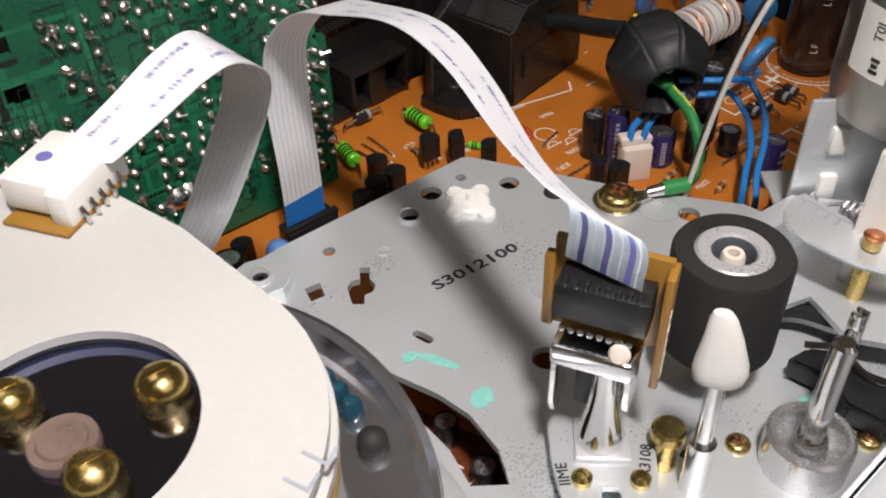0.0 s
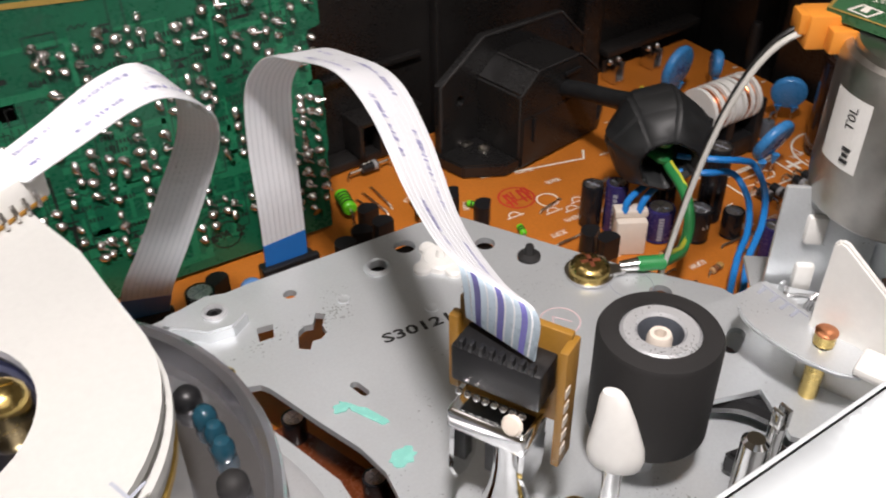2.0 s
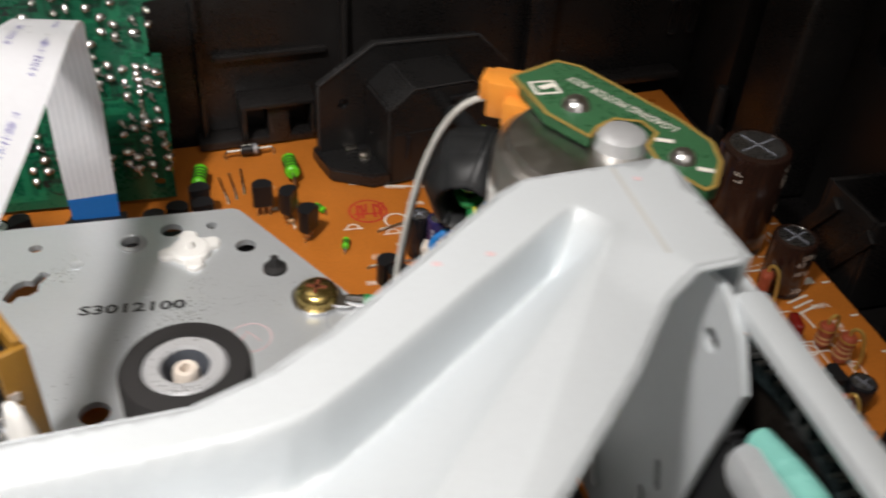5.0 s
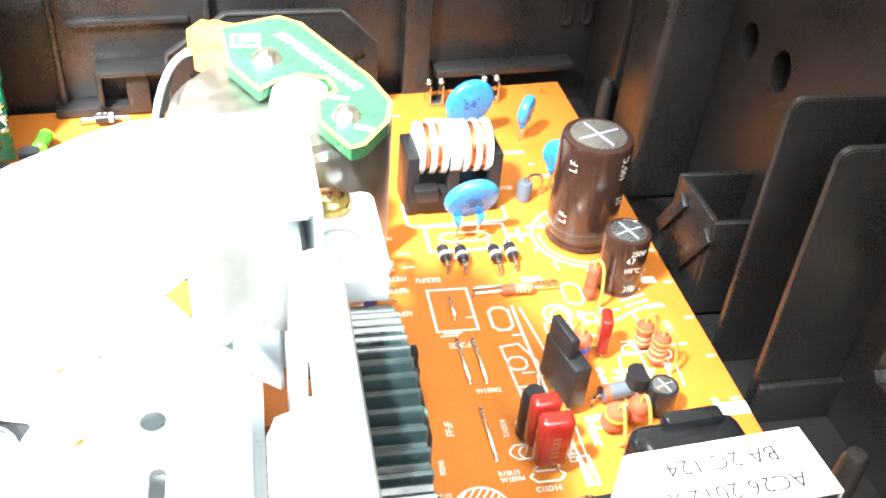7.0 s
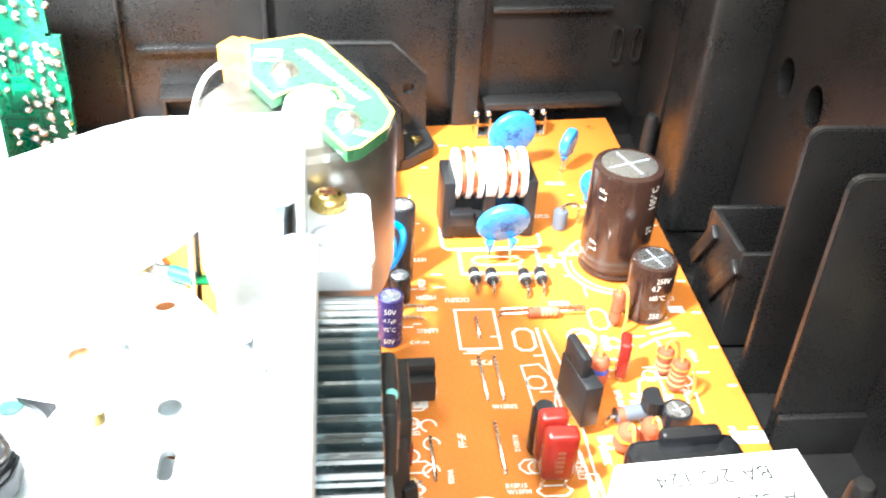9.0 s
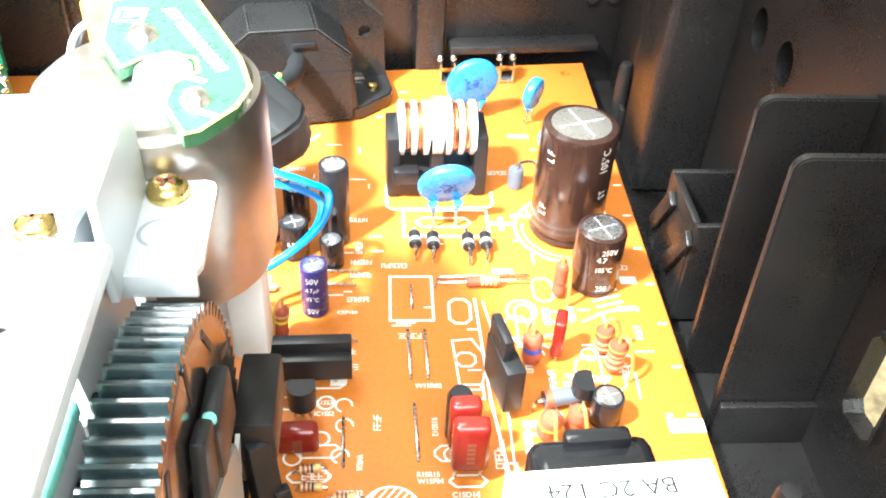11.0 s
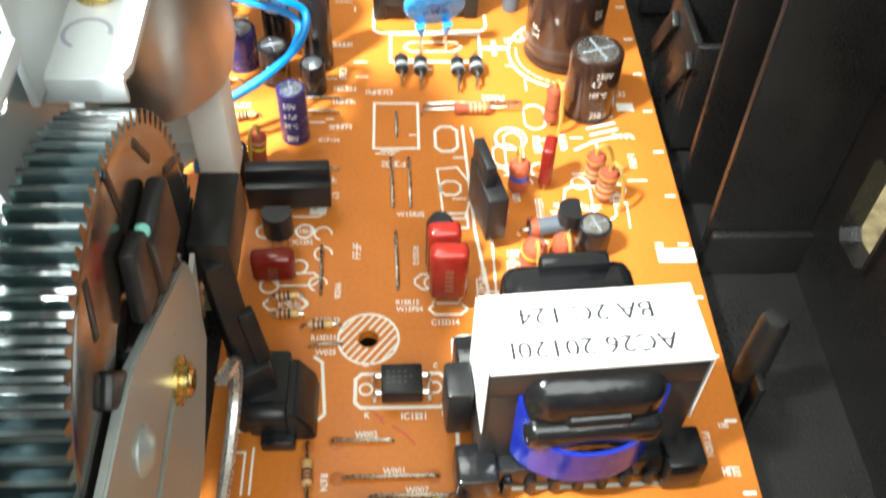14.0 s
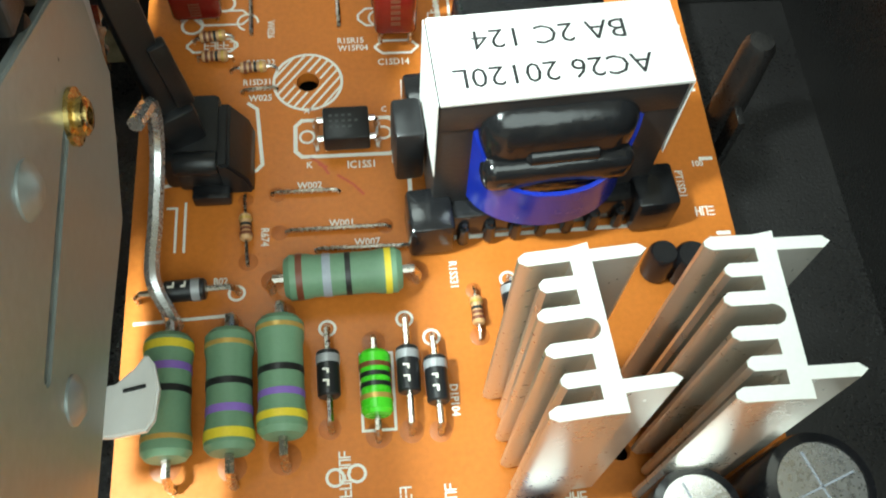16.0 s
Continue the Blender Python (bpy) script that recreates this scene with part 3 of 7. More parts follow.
for x, y, n, rz in ((-0.55, 4.35, 5, 0), (-0.5, 5.0, 5, 0), (-0.5, 5.35, 5, 0), (0.1, 5.25, 6, 0), (3.1, 2.5, 6, 0), (3.9, 2.6, 5, 90), (2.75, 3.9, 5, 90), (1.62, 0.9, 5, 90), (2.1, 1.2, 6, 90), (2.65, 2.45, 5, 90), (3.2, 3.95, 5, 90), (4.3, 5.2, 4, 0), (2.3, 8.2, 5, 0), (3.3, 8.6, 5, 0), (0.5, 9.6, 5, 0), (-0.6, 6.6, 5, 0), (-0.55, 5.75, 4, 90), (2.9, 9.6, 6, 0), (1.4, 11.2, 6, 0),
                    (-3.4, 7.5, 6, 0), (-2.9, 8.9, 5, 0), (-5.9, 9.2, 4, 0), (-6.0, 10.0, 4, 20), (-7.1, 9.3, 4, 0), (-5.1, 9.1, 4, 60), (-4.0, 7.2, 5, 0), (-2.6, 7.4, 5, 0), (-2.5, 6.5, 5, 0), (-4.3, 6.4, 4, 0), (-3.6, 6.0, 5, 0), (-2.3, 4.9, 5, 0), (-1.9, 8.3, 5, 0), (-3.2, 9.6, 6, -12), (-11.2, 2.4, 4, 60), (-11.1, 3.3, 3, 60), (-11.4, 3.9, 4, 70), (-10.9, 1.8, 3, 60),
                    (4.62, -2.1, 3, 0), (4.62, -0.4, 3, 90), (4.62, 0.7, 3, 90), (3.0, -5.6, 5, 90), (0.9, -5.3, 6, 90), (1.35, -5.3, 6, 90), (-0.3, -5.3, 5, 90), (-1.8, -5.1, 4, 0), (0.3, -4.9, 6, 90), (2.45, -5.3, 7, 0)):
    tiny_print(x, y, n, 0.105, rz)
for x, y in ((-3.6, 7.9), (-2.9, 7.95), (-3.2, 7.75), (-4.4, 8.2), (-2.2, 7.9)):
    line_mark(bm, [(x - 0.2, y), (x + 0.2, y)], 0.03, PRINT)
    line_mark(bm, circle(x, y + 0.03, 0.13, 14)[:8], 0.03, PRINT)
# outlines round the upright parts and the row of pads on the power side
line_mark(bm, [(1.06, 3.33), (1.39, 3.37), (1.63, 2.9), (1.46, 2.24), (1.13, 2.25)], 0.035, PRINT, True)
line_mark(bm, [(1.66, 4.30), (1.86, 2.89), (1.84, 0.5)], 0.035, PRINT)
line_mark(bm, [(3.05, 2.62), (3.10, 2.86), (3.25, 2.94), (3.67, 2.93), (3.82, 2.80), (3.80, 2.60)], 0.035, PRINT)
line_mark(bm, [(4.02, 2.05), (4.05, 2.55), (3.85, 2.62)], 0.03, PRINT)
for k in range(4):
    line_mark(bm, [(3.62 + 0.04 * k, 4.46 - 0.16 * k), (4.12 + 0.02 * k, 4.60 - 0.16 * k)], 0.05, PRINT)
line_mark(bm, [(3.39, 3.78), (3.75, 3.99), (3.78, 3.55)], 0.045, PRINT)
for k in range(22):
    a = math.pi * (0.95 + 1.1 * k / 22)
    line_mark(bm, [(3.47 + 0.86 * math.cos(a), 6.35 + 0.86 * math.sin(a)), (3.47 + 0.86 * math.cos(a + 0.08), 6.35 + 0.86 * math.sin(a + 0.08))], 0.03, PRINT)
for x, y, w in ((2.05, 3.2, 0.16), (2.45, 3.0, 0.14), (2.75, 3.3, 0.16), (2.0, 2.4, 0.14), (2.75, 1.85, 0.13), (0.92, 0.98, 0.12), (1.02, 1.55, 0.12), (-0.72, 1.95, 0.13), (-0.7, 1.55, 0.13), (-1.35, 1.2, 0.13), (-0.75, 0.98, 0.13)):
    line_mark(bm, circle(x, y, w, 16)[:12], 0.03, PRINT)
for x0, y0, x1, y1 in ((0.66, 0.86, 1.4, 1.14), (-1.42, 0.95, -0.72, 1.18), (-1.5, 2.3, -0.7, 2.62), (2.0, 3.4, 2.4, 3.9), (2.6, 4.3, 2.95, 4.9)):
    outline_box(x0, y0, x1, y1, 0.03, 0.1)
for x, y, n, rz in ((2.25, 1.53, 5, 0), (3.48, 2.45, 4, 0), (2.3, 2.75, 4, 90), (2.95, 1.7, 4, 0), (1.12, 1.7, 4, 90), (3.95, 3.3, 5, 0), (4.25, 4.1, 5, 0), (4.3, 3.5, 4, 90), (2.62, 6.75, 5, 0), (2.1, 5.1, 5, 0), (-0.75, 3.1, 5, 0), (-0.7, 2.75, 5, 0), (0.35, 3.45, 5, 0), (-0.2, 1.6, 4, 90), (4.4, 1.6, 3, 90), (-1.1, 0.62, 5, 0)):
    tiny_print(x, y, n, 0.105, rz)
random.seed(7)
for k in range(46):
    x, y = random.uniform(-1.9, 4.4), random.uniform(2.3, 12.0)
    w = random.choice((0.12, 0.2, 0.3))
    line_mark(bm, [(x, y), (x + w, y)] if random.random() < 0.6 else [(x, y), (x, y + w)], 0.03, PRINT)
tagged(part("screen_print", bm, M_SILK, board, "white printed outlines and part numbers", flat=True), kind="stuff")

for text, x, y, size, rz in (("IC1SS1", 0.62, -1.24, 0.125, 0), ("W002", 0.0, -1.50, 0.115, 0), ("W001", 0.36, -2.02, 0.115, 0), ("W007", 0.64, -2.28, 0.115, 0), ("R674", -0.52, -2.15, 0.115, -90), ("R1SD32", -0.58, 0.32, 0.11, 0), ("R1SD31", -0.62, 0.02, 0.11, 0), ("W025", -0.58, -0.22, 0.115, 0), ("C1SD14", 1.08, 0.26, 0.12, 0),
                             ("W026", -0.46, 0.85, 0.115, -90), ("R1SR15", 0.55, 0.62, 0.11, 0), ("W15F04", 0.58, 0.50, 0.11, 0), ("B02", -1.0, -2.68, 0.105, 0), ("R1SS31", 1.58, -2.75, 0.115, -90), ("PT1SD1", 4.40, -1.72, 0.115, -90), ("D1P104", 1.47, -4.2, 0.11, -90), ("W15R02", 0.62, 2.33, 0.12, 0), ("R1SD12", 0.68, 1.5, 0.11, -90), ("R1SS34", -1.0, 2.0, 0.11, 0), ("IC1SS2", -1.02, 1.78, 0.11, 0), ("SC1S1", 1.68, 1.1, 0.11, -90),
                             ("W15F02", 3.0, 2.35, 0.11, 0), ("C1P104", -0.72, 4.02, 0.11, 0), ("K", 0.0, -1.22, 0.11, 0), ("E", 1.0, -1.2, 0.11, 0), ("A", -0.02, -0.44, 0.1, 0), ("C", 0.92, -0.46, 0.1, 0), ("100", 4.66, -1.45, 0.1, 0), ("110", 4.62, -0.15, 0.1, -90)):
    lettering(text, x, y, PRINT + 0.003, size * 1.12, M_SILK, board, rz, squeeze=0.88, bold=0.022)

bm = B()
line_mark(bm, circle(-3.98, 8.78, 0.40, 36), 0.05, PRINT, True)
for x0 in (-4.22, -4.12, -3.86, -3.74):
    line_mark(bm, [(x0, 8.56), (x0 + 0.03, 9.0)], 0.06, PRINT)
for x0 in (-4.17, -3.80):
    line_mark(bm, [(x0, 9.0), (x0 + 0.14, 8.75), (x0 + 0.18, 9.02)], 0.06, PRINT)
line_mark(bm, [(-4.28, 8.7), (-3.7, 8.66)], 0.05, PRINT)
part("ink_stamp", bm, M_RED_INK, board, "round red ink stamp", flat=True)
bm = B()
for pts_ in ([(0.02, -1.12), (0.14, -1.20), (0.22, -1.34)], [(0.34, -1.38), (0.5, -1.5), (0.62, -1.64)], [(0.12, -1.22), (0.2, -1.25)]):
    line_mark(bm, pts_, 0.03, PRINT)
part("ink_smear", bm, M_RED_SMEAR, board, "faint red ink smear", flat=True)
bm = B()
for x, y, r in ((-0.43, -2.7, 0.13), (1.17, -2.68, 0.14), (-1.5, -4.7, 0.16), (-0.83, -4.75, 0.15), (-0.3, -4.7, 0.17), (-0.3, -3.1, 0.12), (-0.87, -3.2, 0.12), (0.16, -4.42, 0.12), (1.0, -4.5, 0.13), (1.3, -4.52, 0.12), (0.65, -3.5, 0.13), (0.66, -4.52, 0.14), (1.81, -3.5, 0.11), (1.79, -2.95, 0.09), (-0.7, -2.45, 0.11), (-0.74, -1.65, 0.09), (-0.35, -2.1, 0.1), (0.85, -2.08, 0.1), (-0.38, -1.6, 0.1)):
    lathe(bm, [(r, 0), (r * 0.9, 0.004), (0, 0.004)], (x, y, 0), segments=14)
part("flux_stain", bm, M_FLUX, board, "brown flux rings round the solder holes")


# ---- electronic parts, by kind ----
def wire_bridge(x0, y0, x1, y1, h=0.06):
    """A bare jumper wire with bent ends."""
    l = math.hypot(x1 - x0, y1 - y0)
    bm = B()
    tube(bm, [(-l / 2, 0, -0.05), (-l / 2, 0, h * 0.4), (-l / 2 + 0.05, 0, h), (l / 2 - 0.05, 0, h), (l / 2, 0, h * 0.4), (l / 2, 0, -0.05)], 0.028, 6)
    return solid("jumper_wire", bm, M_TIN, "bare tinned jumper wire bridging the orange board", "wire", "jumper wires", at=((x0 + x1) / 2, (y0 + y1) / 2, 0), rz=math.degrees(math.atan2(y1 - y0, x1 - x0)))


for ends in ((-0.43, -1.6, 0.34, -1.6), (-0.27, -2.11, 0.9, -2.1), (0.06, -2.36, 1.13, -2.37), (-0.8, -0.13, -0.38, -0.1), (-0.72, 1.70, -0.70, 0.78), (0.31, 3.6, 0.34, 2.49), (0.60, 3.59, 0.62, 2.48), (0.38, 1.97, 0.41, 0.86), (0.89, 4.87, 2.57, 4.95), (-7.04, 10.55, -6.88, 9.57), (-6.8, 10.7, -6.7, 9.7), (-6.54, 10.83, -6.52, 9.86), (-1.5, 5.05, -0.55, 5.05), (-1.45, 4.7, -0.6, 4.7), (-1.3, 3.3, -0.55, 3.32), (0.4, 4.7, 0.4, 4.1),
             (-4.34, 6.85, -3.28, 6.9), (1.2, -0.02, 1.7, 0.02), (-3.5, 4.4, -2.7, 4.5), (-3.6, 4.9, -2.8, 5.0), (-3.3, 3.6, -2.5, 3.7), (-3.4, 4.1, -2.6, 4.2), (-2.4, 6.0, -1.9, 6.1), (-4.2, 5.9, -3.5, 6.0), (-3.9, 8.0, -3.2, 8.2)):
    wire_bridge(*ends)


def axial(name, label, category, ends, body, r, mat, bands, group, z=None, waist=0.85, lead=0.035):
    """A lying body with a lead at either end. body: its length; bands: (place -1 to 1, width, material)."""
    (x0, y0), (x1, y1) = ends
    l = math.hypot(x1 - x0, y1 - y0)
    z = r + 0.03 if z is None else z
    ob = thing(name, label, category, ((x0 + x1) / 2, (y0 + y1) / 2, 0), math.degrees(math.atan2(y1 - y0, x1 - x0)), group)
    h = body / 2
    prof = [(0, -h), (r * 0.8, -h), (r, -h + r * 0.25), (r, -h + r * 0.9), (r * waist, -h + r * 1.3), (r * waist, h - r * 1.3), (r, h - r * 0.9), (r, h - r * 0.25), (r * 0.8, h), (0, h)]
    if waist >= 1:
        prof = [(0, -h), (r * 0.85, -h), (r, -h + r * 0.15), (r, h - r * 0.15), (r * 0.85, h), (0, h)]
    bm = B()
    lathe(bm, prof, (0, 0, z), (1, 0, 0), 20)
    b = part("body", bm, mat, ob)
    for p, w, m in bands:
        rr = r * waist if abs(p) * h < h - r * 1.1 else r
        bm = B()
        lathe(bm, [(rr, p * h - w / 2), (rr + 0.006, p * h - w / 2), (rr + 0.006, p * h + w / 2), (rr, p * h + w / 2)], (0, 0, z), (1, 0, 0), 20)
        part("colour_band", bm, m, b)
    for s in (-1, 1):
        bm = B()
        tube(bm, [(s * h * 0.98, 0, z), (s * (l / 2 - 0.06), 0, z), (s * l / 2, 0, z * 0.55), (s * l / 2, 0, -0.05)] if l / 2 > h + 0.05 else [(s * h * 0.95, 0, z), (s * (h + 0.05), 0, z * 0.9), (s * (h + 0.06), 0, -0.05)], lead, 6)
        part("lead", bm, M_TIN, ob)
    return ob


K, Y, G, V, GR, BR, BL = M_BAND_BLACK, M_BAND_YELLOW, M_BAND_GOLD, M_BAND_VIOLET, M_BAND_GREY, M_BAND_BROWN, M_BAND_BLUE
GREEN_R = "sage green power resistor with coloured bands lying on the orange board"
axial("power_resistor", GREEN_R, "resistor", ((-0.43, -2.83), (1.17, -2.79)), 1.26, 0.25, M_RES_GREEN, ((-0.74, 0.07, BR), (-0.28, 0.09, GR), (0.08, 0.06, K), (0.76, 0.07, Y)), "power resistors", 0.32, 0.93, 0.05)
axial("power_resistor", GREEN_R, "resistor", ((-1.41, -4.94), (-1.45, -3.22)), 1.28, 0.25, M_RES_GREEN, ((-0.72, 0.05, G), (0.05, 0.07, K), (0.42, 0.08, V), (0.78, 0.09, Y)), "power resistors", 0.34, 0.93, 0.05)
axial("power_resistor", GREEN_R, "resistor", ((-0.80, -4.94), (-0.84, -3.18)), 1.27, 0.25, M_RES_GREEN, ((-0.76, 0.1, Y), (-0.36, 0.08, V), (0.08, 0.07, K), (0.72, 0.05, G)), "power resistors", 0.34, 0.93, 0.05)
axial("power_resistor", GREEN_R, "resistor", ((-0.28, -4.80), (-0.32, -3.08)), 1.25, 0.25, M_RES_GREEN, ((-0.72, 0.08, Y), (-0.35, 0.07, V), (0.05, 0.07, K), (0.78, 0.05, G)), "power resistors", 0.36, 0.93, 0.05)
DIODE = "black diode with a silver band lying on the orange board"
for ends, body, band in ((((-1.88, -2.87), (-0.80, -2.83)), 0.44, 0.55), (((0.18, -4.46), (0.16, -3.33)), 0.5, 0.6), (((1.0, -4.53), (1.0, -3.27)), 0.5, 0.6), (((1.3, -4.55), (1.28, -3.5)), 0.5, 0.6), (((2.19, -3.45), (2.19, -2.86)), 0.32, 0.5), (((0.51, 5.42), (0.48, 6.16)), 0.34, -0.5), (((0.84, 5.34), (0.83, 6.16)), 0.34, -0.5), (((1.51, 5.26), (1.48, 6.17)), 0.34, -0.5), (((1.84, 5.34), (1.82, 6.17)), 0.34, -0.5), (((-6.83, 11.33), (-5.71, 11.42)), 0.42, 0.6)):
    ob = axial("diode", DIODE, "diode", ends, body, 0.12, M_DIODE, ((band, 0.09, M_DIODE_BAND),), "diodes", 0.2, 1.0)
    if body > 0.4:
        bm = B()
        for at, l in ((-0.13, 0.07), (0.0, 0.05)):
            box(bm, (at, 0.0, 0.320), (l, 0.026, 0.006))
            box(bm, (at + l * 0.4, 0.03, 0.317), (0.02, 0.05, 0.006))
        part("white_print", bm, M_SILK, ob, flat=True)
axial("inductor", "lime green banded inductor lying on the orange board", "inductor", ((0.66, -4.58), (0.65, -3.49)), 0.68, 0.165, M_LIME, ((-0.5, 0.05, G), (-0.12, 0.05, K), (0.2, 0.05, K), (0.5, 0.05, BR)), "inductors", 0.22, 0.95)
for ends in (((-7.50, 9.72), (-7.36, 10.75)), ((-5.42, 9.80), (-5.46, 10.95))):
    axial("inductor", "lime green banded inductor leaning over the orange board", "inductor", ends, 0.66, 0.16, M_LIME, ((-0.5, 0.05, K), (-0.12, 0.05, K), (0.2, 0.05, K), (0.5, 0.05, K)), "inductors", 0.3, 0.95)
for ends in (((-4.72, 7.4), (-4.6, 7.85)), ((-4.9, 8.8), (-5.1, 9.1)), ((-4.6, 5.9), (-4.2, 5.75))):
    axial("inductor", "small lime green inductor on the orange board", "inductor", ends, 0.28, 0.075, M_LIME, ((-0.3, 0.04, K), (0.2, 0.04, K)), "small inductors", 0.1, 0.95, 0.02)
TAN = "small tan resistor with brown bands lying on the orange board"
for ends in (((-0.70, -2.50), (-0.74, -1.62)), ((1.81, -3.54), (1.79, -2.94)), ((-0.94, 0.18), (-0.38, 0.2)), ((-1.41, 0.67), (-0.93, 0.72)), ((-1.32, 0.38), (-0.95, 0.38)), ((-3.02, 5.39), (-2.3, 5.52)), ((-2.0, 6.55), (-1.5, 6.7)), ((-2.4, 4.5), (-1.9, 4.6)), ((-5.6, 8.4), (-5.75, 9.0)), ((-6.1, 9.4), (-6.05, 9.9))):
    axial("resistor", TAN, "resistor", ends, 0.32, 0.07, M_RES_TAN, ((-0.6, 0.035, BR), (-0.2, 0.035, BR), (0.15, 0.035, K), (0.62, 0.035, G)), "small resistors", 0.1, 0.85, 0.02)
axial("resistor", "red-brown banded resistor lying between two jumper wires", "resistor", ((0.83, 4.64), (2.57, 4.73)), 0.62, 0.105, M_RES_RED, ((-0.1, 0.045, M_RES_TAN), (0.15, 0.045, M_RES_TAN), (0.4, 0.045, M_RES_TAN), (0.65, 0.045, G)), "red resistors", 0.14, 0.85, 0.025)
axial("diode", "slate grey rectifier body lying on the orange board", "diode", ((2.25, 1.82), (3.2, 2.02)), 0.62, 0.14, M_GREY_DIODE, ((-0.85, 0.12, M_RES_RED),), "rectifiers", 0.2, 1.0)


def standing(x, y, lean, body, r, mat, bands, rz=0.0, h0=0.1, label="brick red resistor standing on end with a looped lead"):
    """A resistor on end, its top lead looped back down to the board."""
    ob = thing("upright_resistor", label, "resistor", (x, y, 0), rz, "upright resistors")
    way = Vector((lean, 0, 1)).normalized()
    base = Vector((0, 0, h0))
    bm = B()
    lathe(bm, [(0, 0), (r * 0.8, 0), (r, r * 0.4), (r, r), (r * 0.9, r * 1.4), (r * 0.9, body - r * 1.4), (r, body - r), (r, body - r * 0.4), (r * 0.7, body), (0, body)], base, way, 18)
    b = part("body", bm, mat, ob)
    for p, w, m in bands:
        bm = B()
        rr = r * (0.9 if 0.25 < p < 0.75 else 1.0)
        lathe(bm, [(rr, p * body - w / 2), (rr + 0.006, p * body - w / 2), (rr + 0.006, p * body + w / 2), (rr, p * body + w / 2)], base, way, 18)
        part("colour_band", bm, m, b)
    top = base + way * body
    bm = B()
    tube(bm, spline([top - way * 0.03, top + way * 0.12, top + Vector((0.1, -0.02, 0.18)), top + Vector((0.22, -0.03, 0.05)), Vector((r + 0.16 + lean * 0.5, -0.03, body * 0.5)), Vector((r + 0.15, -0.03, -0.05))], 5), 0.032, 6)
    part("looped_lead", bm, M_BAND_GOLD, ob)
    bm = B()
    rod(bm, (0, 0, -0.05), base + way * 0.03, 0.03, segments=8)
    part("lead", bm, M_TIN, ob)
    return ob


TB = ((0.25, 0.05, M_RES_TAN), (0.45, 0.05, M_RES_TAN), (0.65, 0.05, M_RES_TAN), (0.85, 0.04, G))
standing(3.02, 4.42, 0.02, 0.72, 0.13, M_RES_RED, ((0.4, 0.05, BR),), -60)
standing(3.58, 3.05, -0.05, 0.50, 0.16, M_RES_RED, TB, 20)
standing(3.66, 2.62, 0.05, 0.60, 0.16, M_RES_RED, TB, -40)
standing(2.33, 2.80, 0.1, 0.55, 0.17, M_RES_RED, ((0.5, 0.09, BL), (0.68, 0.07, BR)), 100)
standing(2.38, 1.30, 0.25, 0.50, 0.19, M_RES_RED, ((0.35, 0.06, V), (0.6, 0.05, Y), (0.75, 0.05, Y)), -80)
standing(2.82, 1.40, 0.15, 0.46, 0.17, M_RES_RED, ((0.35, 0.06, V), (0.6, 0.05, Y)), -70)
standing(-1.80, 3.40, -0.15, 0.58, 0.13, M_RES_RED, ((0.55, 0.05, Y), (0.75, 0.05, M_RES_TAN)), -110)


def can(x, y, r, h, mat, label, name="electrolytic_capacitor", vent=True, texts=(), band=None, z0=0.02, stripe_at=0.0):
    """A sleeved can with a rolled edge and a scored metal top."""
    ob = thing(name, label, "capacitor", (x, y, z0), 0, "electrolytic capacitors")
    bm = B()
    lathe(bm, [(0, 0), (r * 0.92, 0), (r, h * 0.02), (r, h * 0.04), (r * 0.96, h * 0.07), (r, h * 0.1), (r, h - r * 0.16), (r * 0.96, h - r * 0.05), (r * 0.8, h), (r * 0.78, h - 0.01)], (0, 0, 0), segments=32)
    sleeve = part("sleeve", bm, mat, ob)
    bm = B()
    lathe(bm, [(r * 0.79, h - 0.012), (r * 0.2, h - 0.004), (0, h - 0.004)], (0, 0, 0), segments=28)
    top = part("metal_top", bm, M_CAP_TOP, ob)
    if vent:
        bm = B()
        for a in (20, 110):
            c, s = math.cos(radians(a)), math.sin(radians(a))
            bar(bm, (-r * 0.66 * c, -r * 0.66 * s, h), (r * 0.66 * c, r * 0.66 * s, h), r * 0.035, 0.008)
        part("vent_score", bm, M_BAND_GREY, top)
    if band:
        bm = B()
        n = 5
        for row in range(8):
            for k in range(n):
                a0 = stripe_at - 0.18 + 0.36 * k / n
                a1 = stripe_at - 0.18 + 0.36 * (k + 0.9) / n
                z0_, z1_ = h * (0.12 + 0.095 * row), h * (0.12 + 0.095 * row + 0.07)
                rr = r + 0.004
                bm.faces.new([bm.verts.new((rr * math.cos(a), rr * math.sin(a), z)) for a, z in ((a0, z0_), (a1, z0_), (a1, z1_), (a0, z1_))])
        part("stripe", bm, band, sleeve, "pale printed stripe", flat=True)
    for text, a, z, size, roll in texts:
        t = Matrix.Rotation(a, 4, "Z") @ place(r + 0.006, 0, z, 90, 90) @ Matrix.Rotation(radians(roll), 4, "Z")
        lettering(text, 0, 0, 0, size, M_SILK, sleeve, turn=t, squeeze=0.8)
    return ob


can(3.45, 6.40, 0.70, 2.40, M_CAP_SLEEVE, "tall dark brown electrolytic capacitor with a scored metal top", texts=(("L F", radians(-142), 1.95, 0.24, 90), ("L F", radians(-145), 0.75, 0.24, 90), ("105°C", radians(-55), 1.95, 0.26, 90), ("ST", radians(-50), 1.2, 0.24, 90)))
can(3.72, 4.80, 0.44, 1.28, M_CAP_SLEEVE, "dark brown mid-size electrolytic capacitor with a bright scored top", texts=(("250V", radians(-80), 1.05, 0.17, 0), ("4.7", radians(-95), 0.88, 0.17, 0), ("105°C", radians(-88), 0.66, 0.15, 0), ("250", radians(-85), 0.22, 0.17, 0)))
